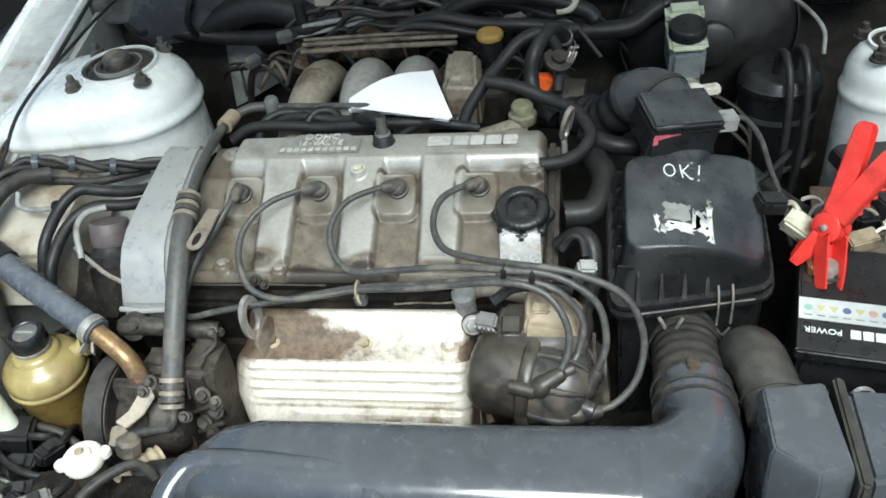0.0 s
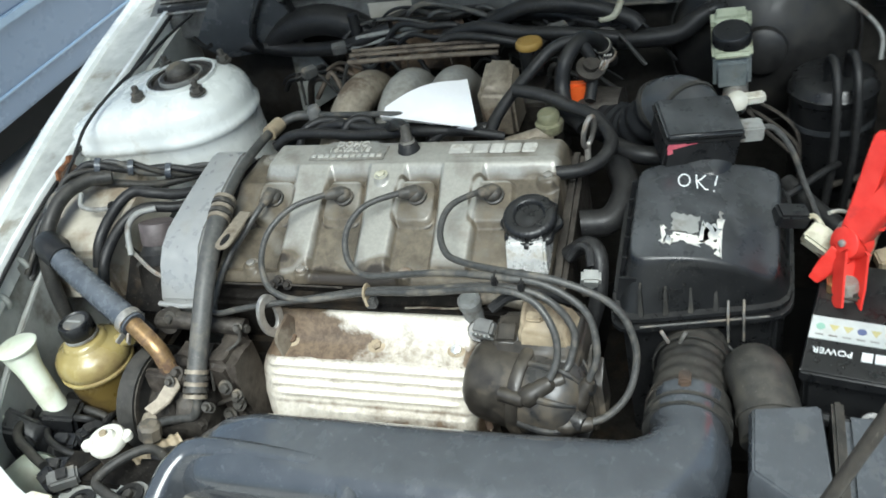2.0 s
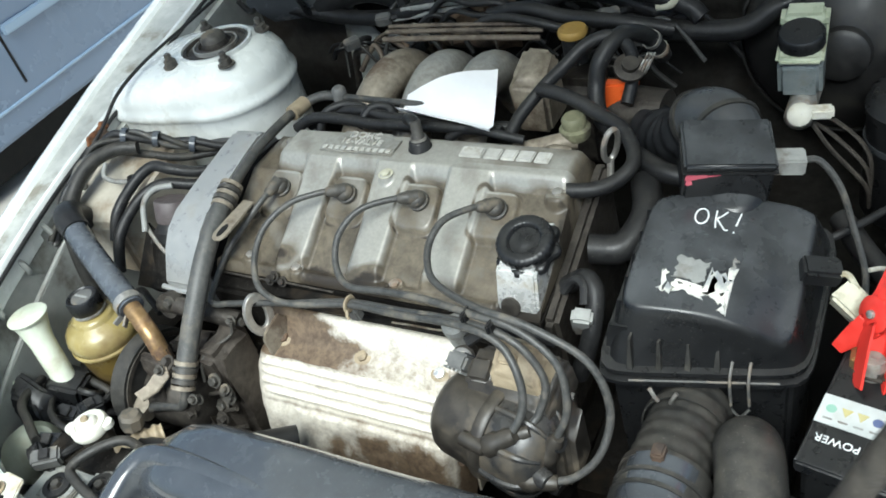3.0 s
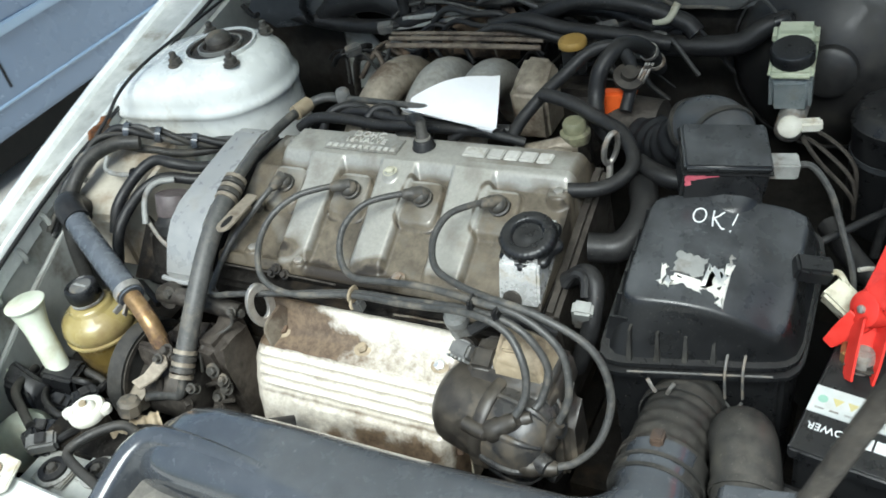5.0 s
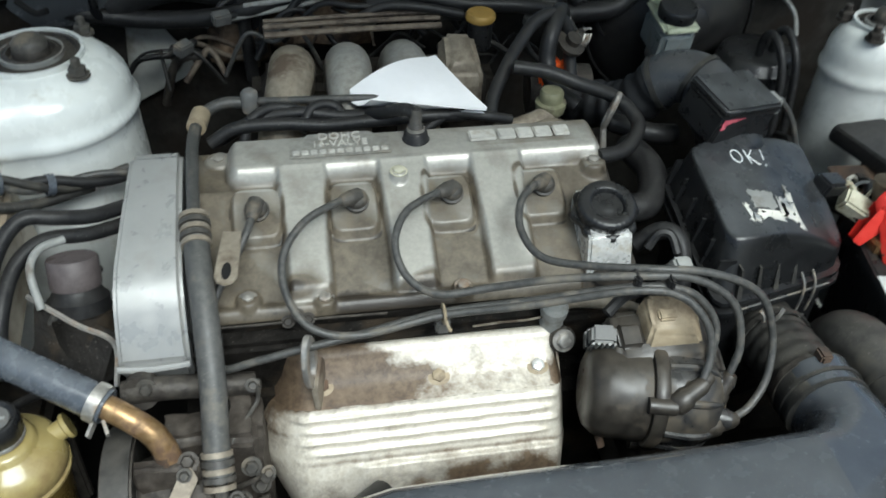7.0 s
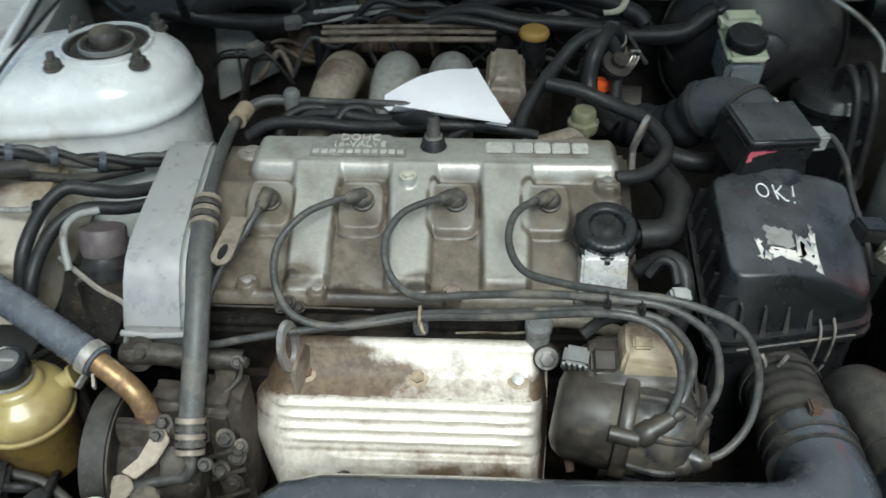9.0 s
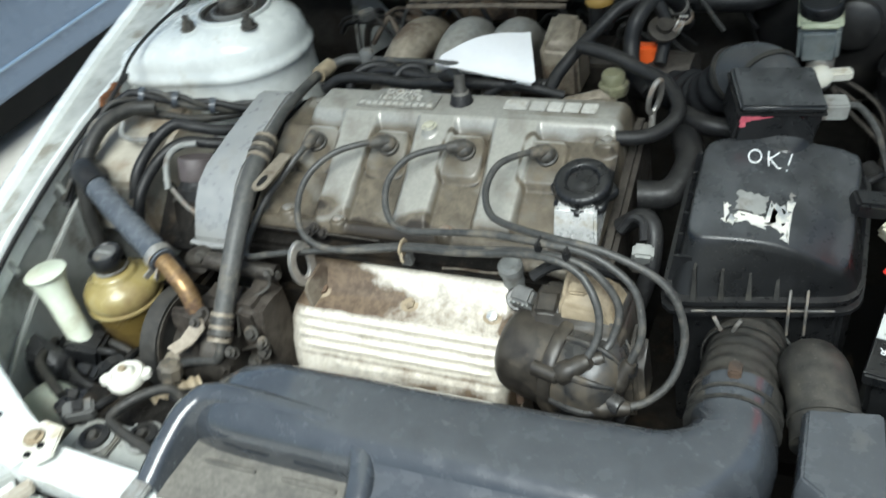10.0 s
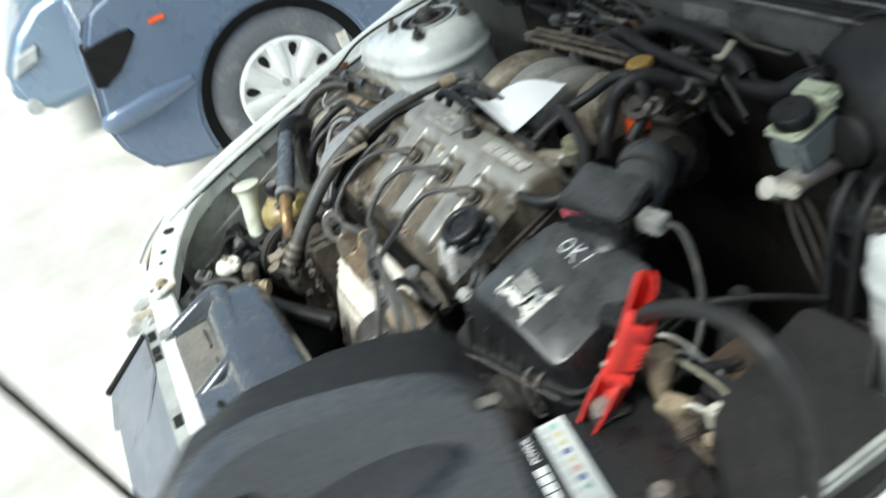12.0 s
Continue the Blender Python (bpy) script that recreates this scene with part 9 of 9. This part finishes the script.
for x, y in ((0.600, 1.035), (0.627, 1.060)):
    rl = thing("relay", (x, y, 0.75), "small black relay box beside the fuse box", "relay", "relays")
    part("case", box(-0.016, 0.016, -0.013, 0.013, -0.018, 0.018, 0.004, pose(x, y, 0.772, 12, 8, 20)), M_plastic, rl)
    part("foot", box(-0.012, 0.012, -0.010, 0.010, -0.034, -0.018, 0.002, pose(x, y, 0.772, 12, 8, 20)), M_conn_dark, rl)

random.seed(21)
for k in range(16):
    x0 = random.uniform(-0.30, 0.18)
    y0 = random.uniform(1.335, 1.42)
    z0 = 0.87 + 0.6 * (y0 - 1.335) + random.uniform(-0.015, 0.02)
    n = random.choice((4, 5, 6))
    step = random.uniform(0.025, 0.055)
    pts = [(x0 + step * i, y0 + random.uniform(-0.012, 0.012), z0 + random.uniform(-0.014, 0.012) - 0.05 * (i in (0, n))) for i in range(n + 1)]
    r = random.choice((0.0025, 0.003, 0.004, 0.005))
    run("bulkhead_wire", pts, r, random.choice((M_rubber, M_rubber, M_bellows, M_wire)), "thin dark wire among the bulkhead hoses", "wire", group="bulkhead wires")
for x, y, z, a in ((-0.19, 1.375, 0.885, 20), (-0.125, 1.36, 0.875, -15), (0.175, 1.36, 0.90, 35), (0.22, 1.345, 0.875, 10), (-0.24, 1.345, 0.86, 50)):
    c_ = thing("harness_plug", (x, y, z - 0.01), "small dusty plug on the bulkhead harness", "connector", "harness plugs")
    mm = pose(x, y, z, 15, 0, a)
    part("shell", box(-0.012, 0.012, -0.008, 0.008, -0.008, 0.008, 0.002, mm), M_conn_dark, c_)
    part("boot", tube([mm @ V((0.011, 0, 0)), mm @ V((0.022, 0.003, -0.002)), mm @ V((0.032, 0.01, -0.012))], 0.0045, 8, 3), M_rubber, c_)
for k, pts in enumerate((
        [(-0.315, 0.995, 0.80), (-0.33, 0.96, 0.80), (-0.36, 0.94, 0.775), (-0.385, 0.93, 0.73)],
        [(-0.30, 0.86, 0.735), (-0.33, 0.875, 0.74), (-0.37, 0.895, 0.73), (-0.42, 0.90, 0.70)],
        [(-0.44, 0.80, 0.66), (-0.40, 0.775, 0.67), (-0.36, 0.77, 0.66), (-0.32, 0.75, 0.64)],
        [(-0.42, 0.73, 0.675), (-0.38, 0.70, 0.69), (-0.34, 0.69, 0.685), (-0.30, 0.70, 0.67)],
        [(-0.46, 0.75, 0.68), (-0.43, 0.70, 0.70), (-0.39, 0.675, 0.70), (-0.35, 0.655, 0.705)],
        [(0.46, 1.08, 0.78), (0.50, 1.11, 0.79), (0.53, 1.16, 0.78), (0.55, 1.22, 0.75)])):
    run("harness_wire", pts, 0.0045 if k % 2 else 0.006, M_rubber if k % 2 else M_bellows, "dark harness wire low in the bay", "wire", group="harness wires")
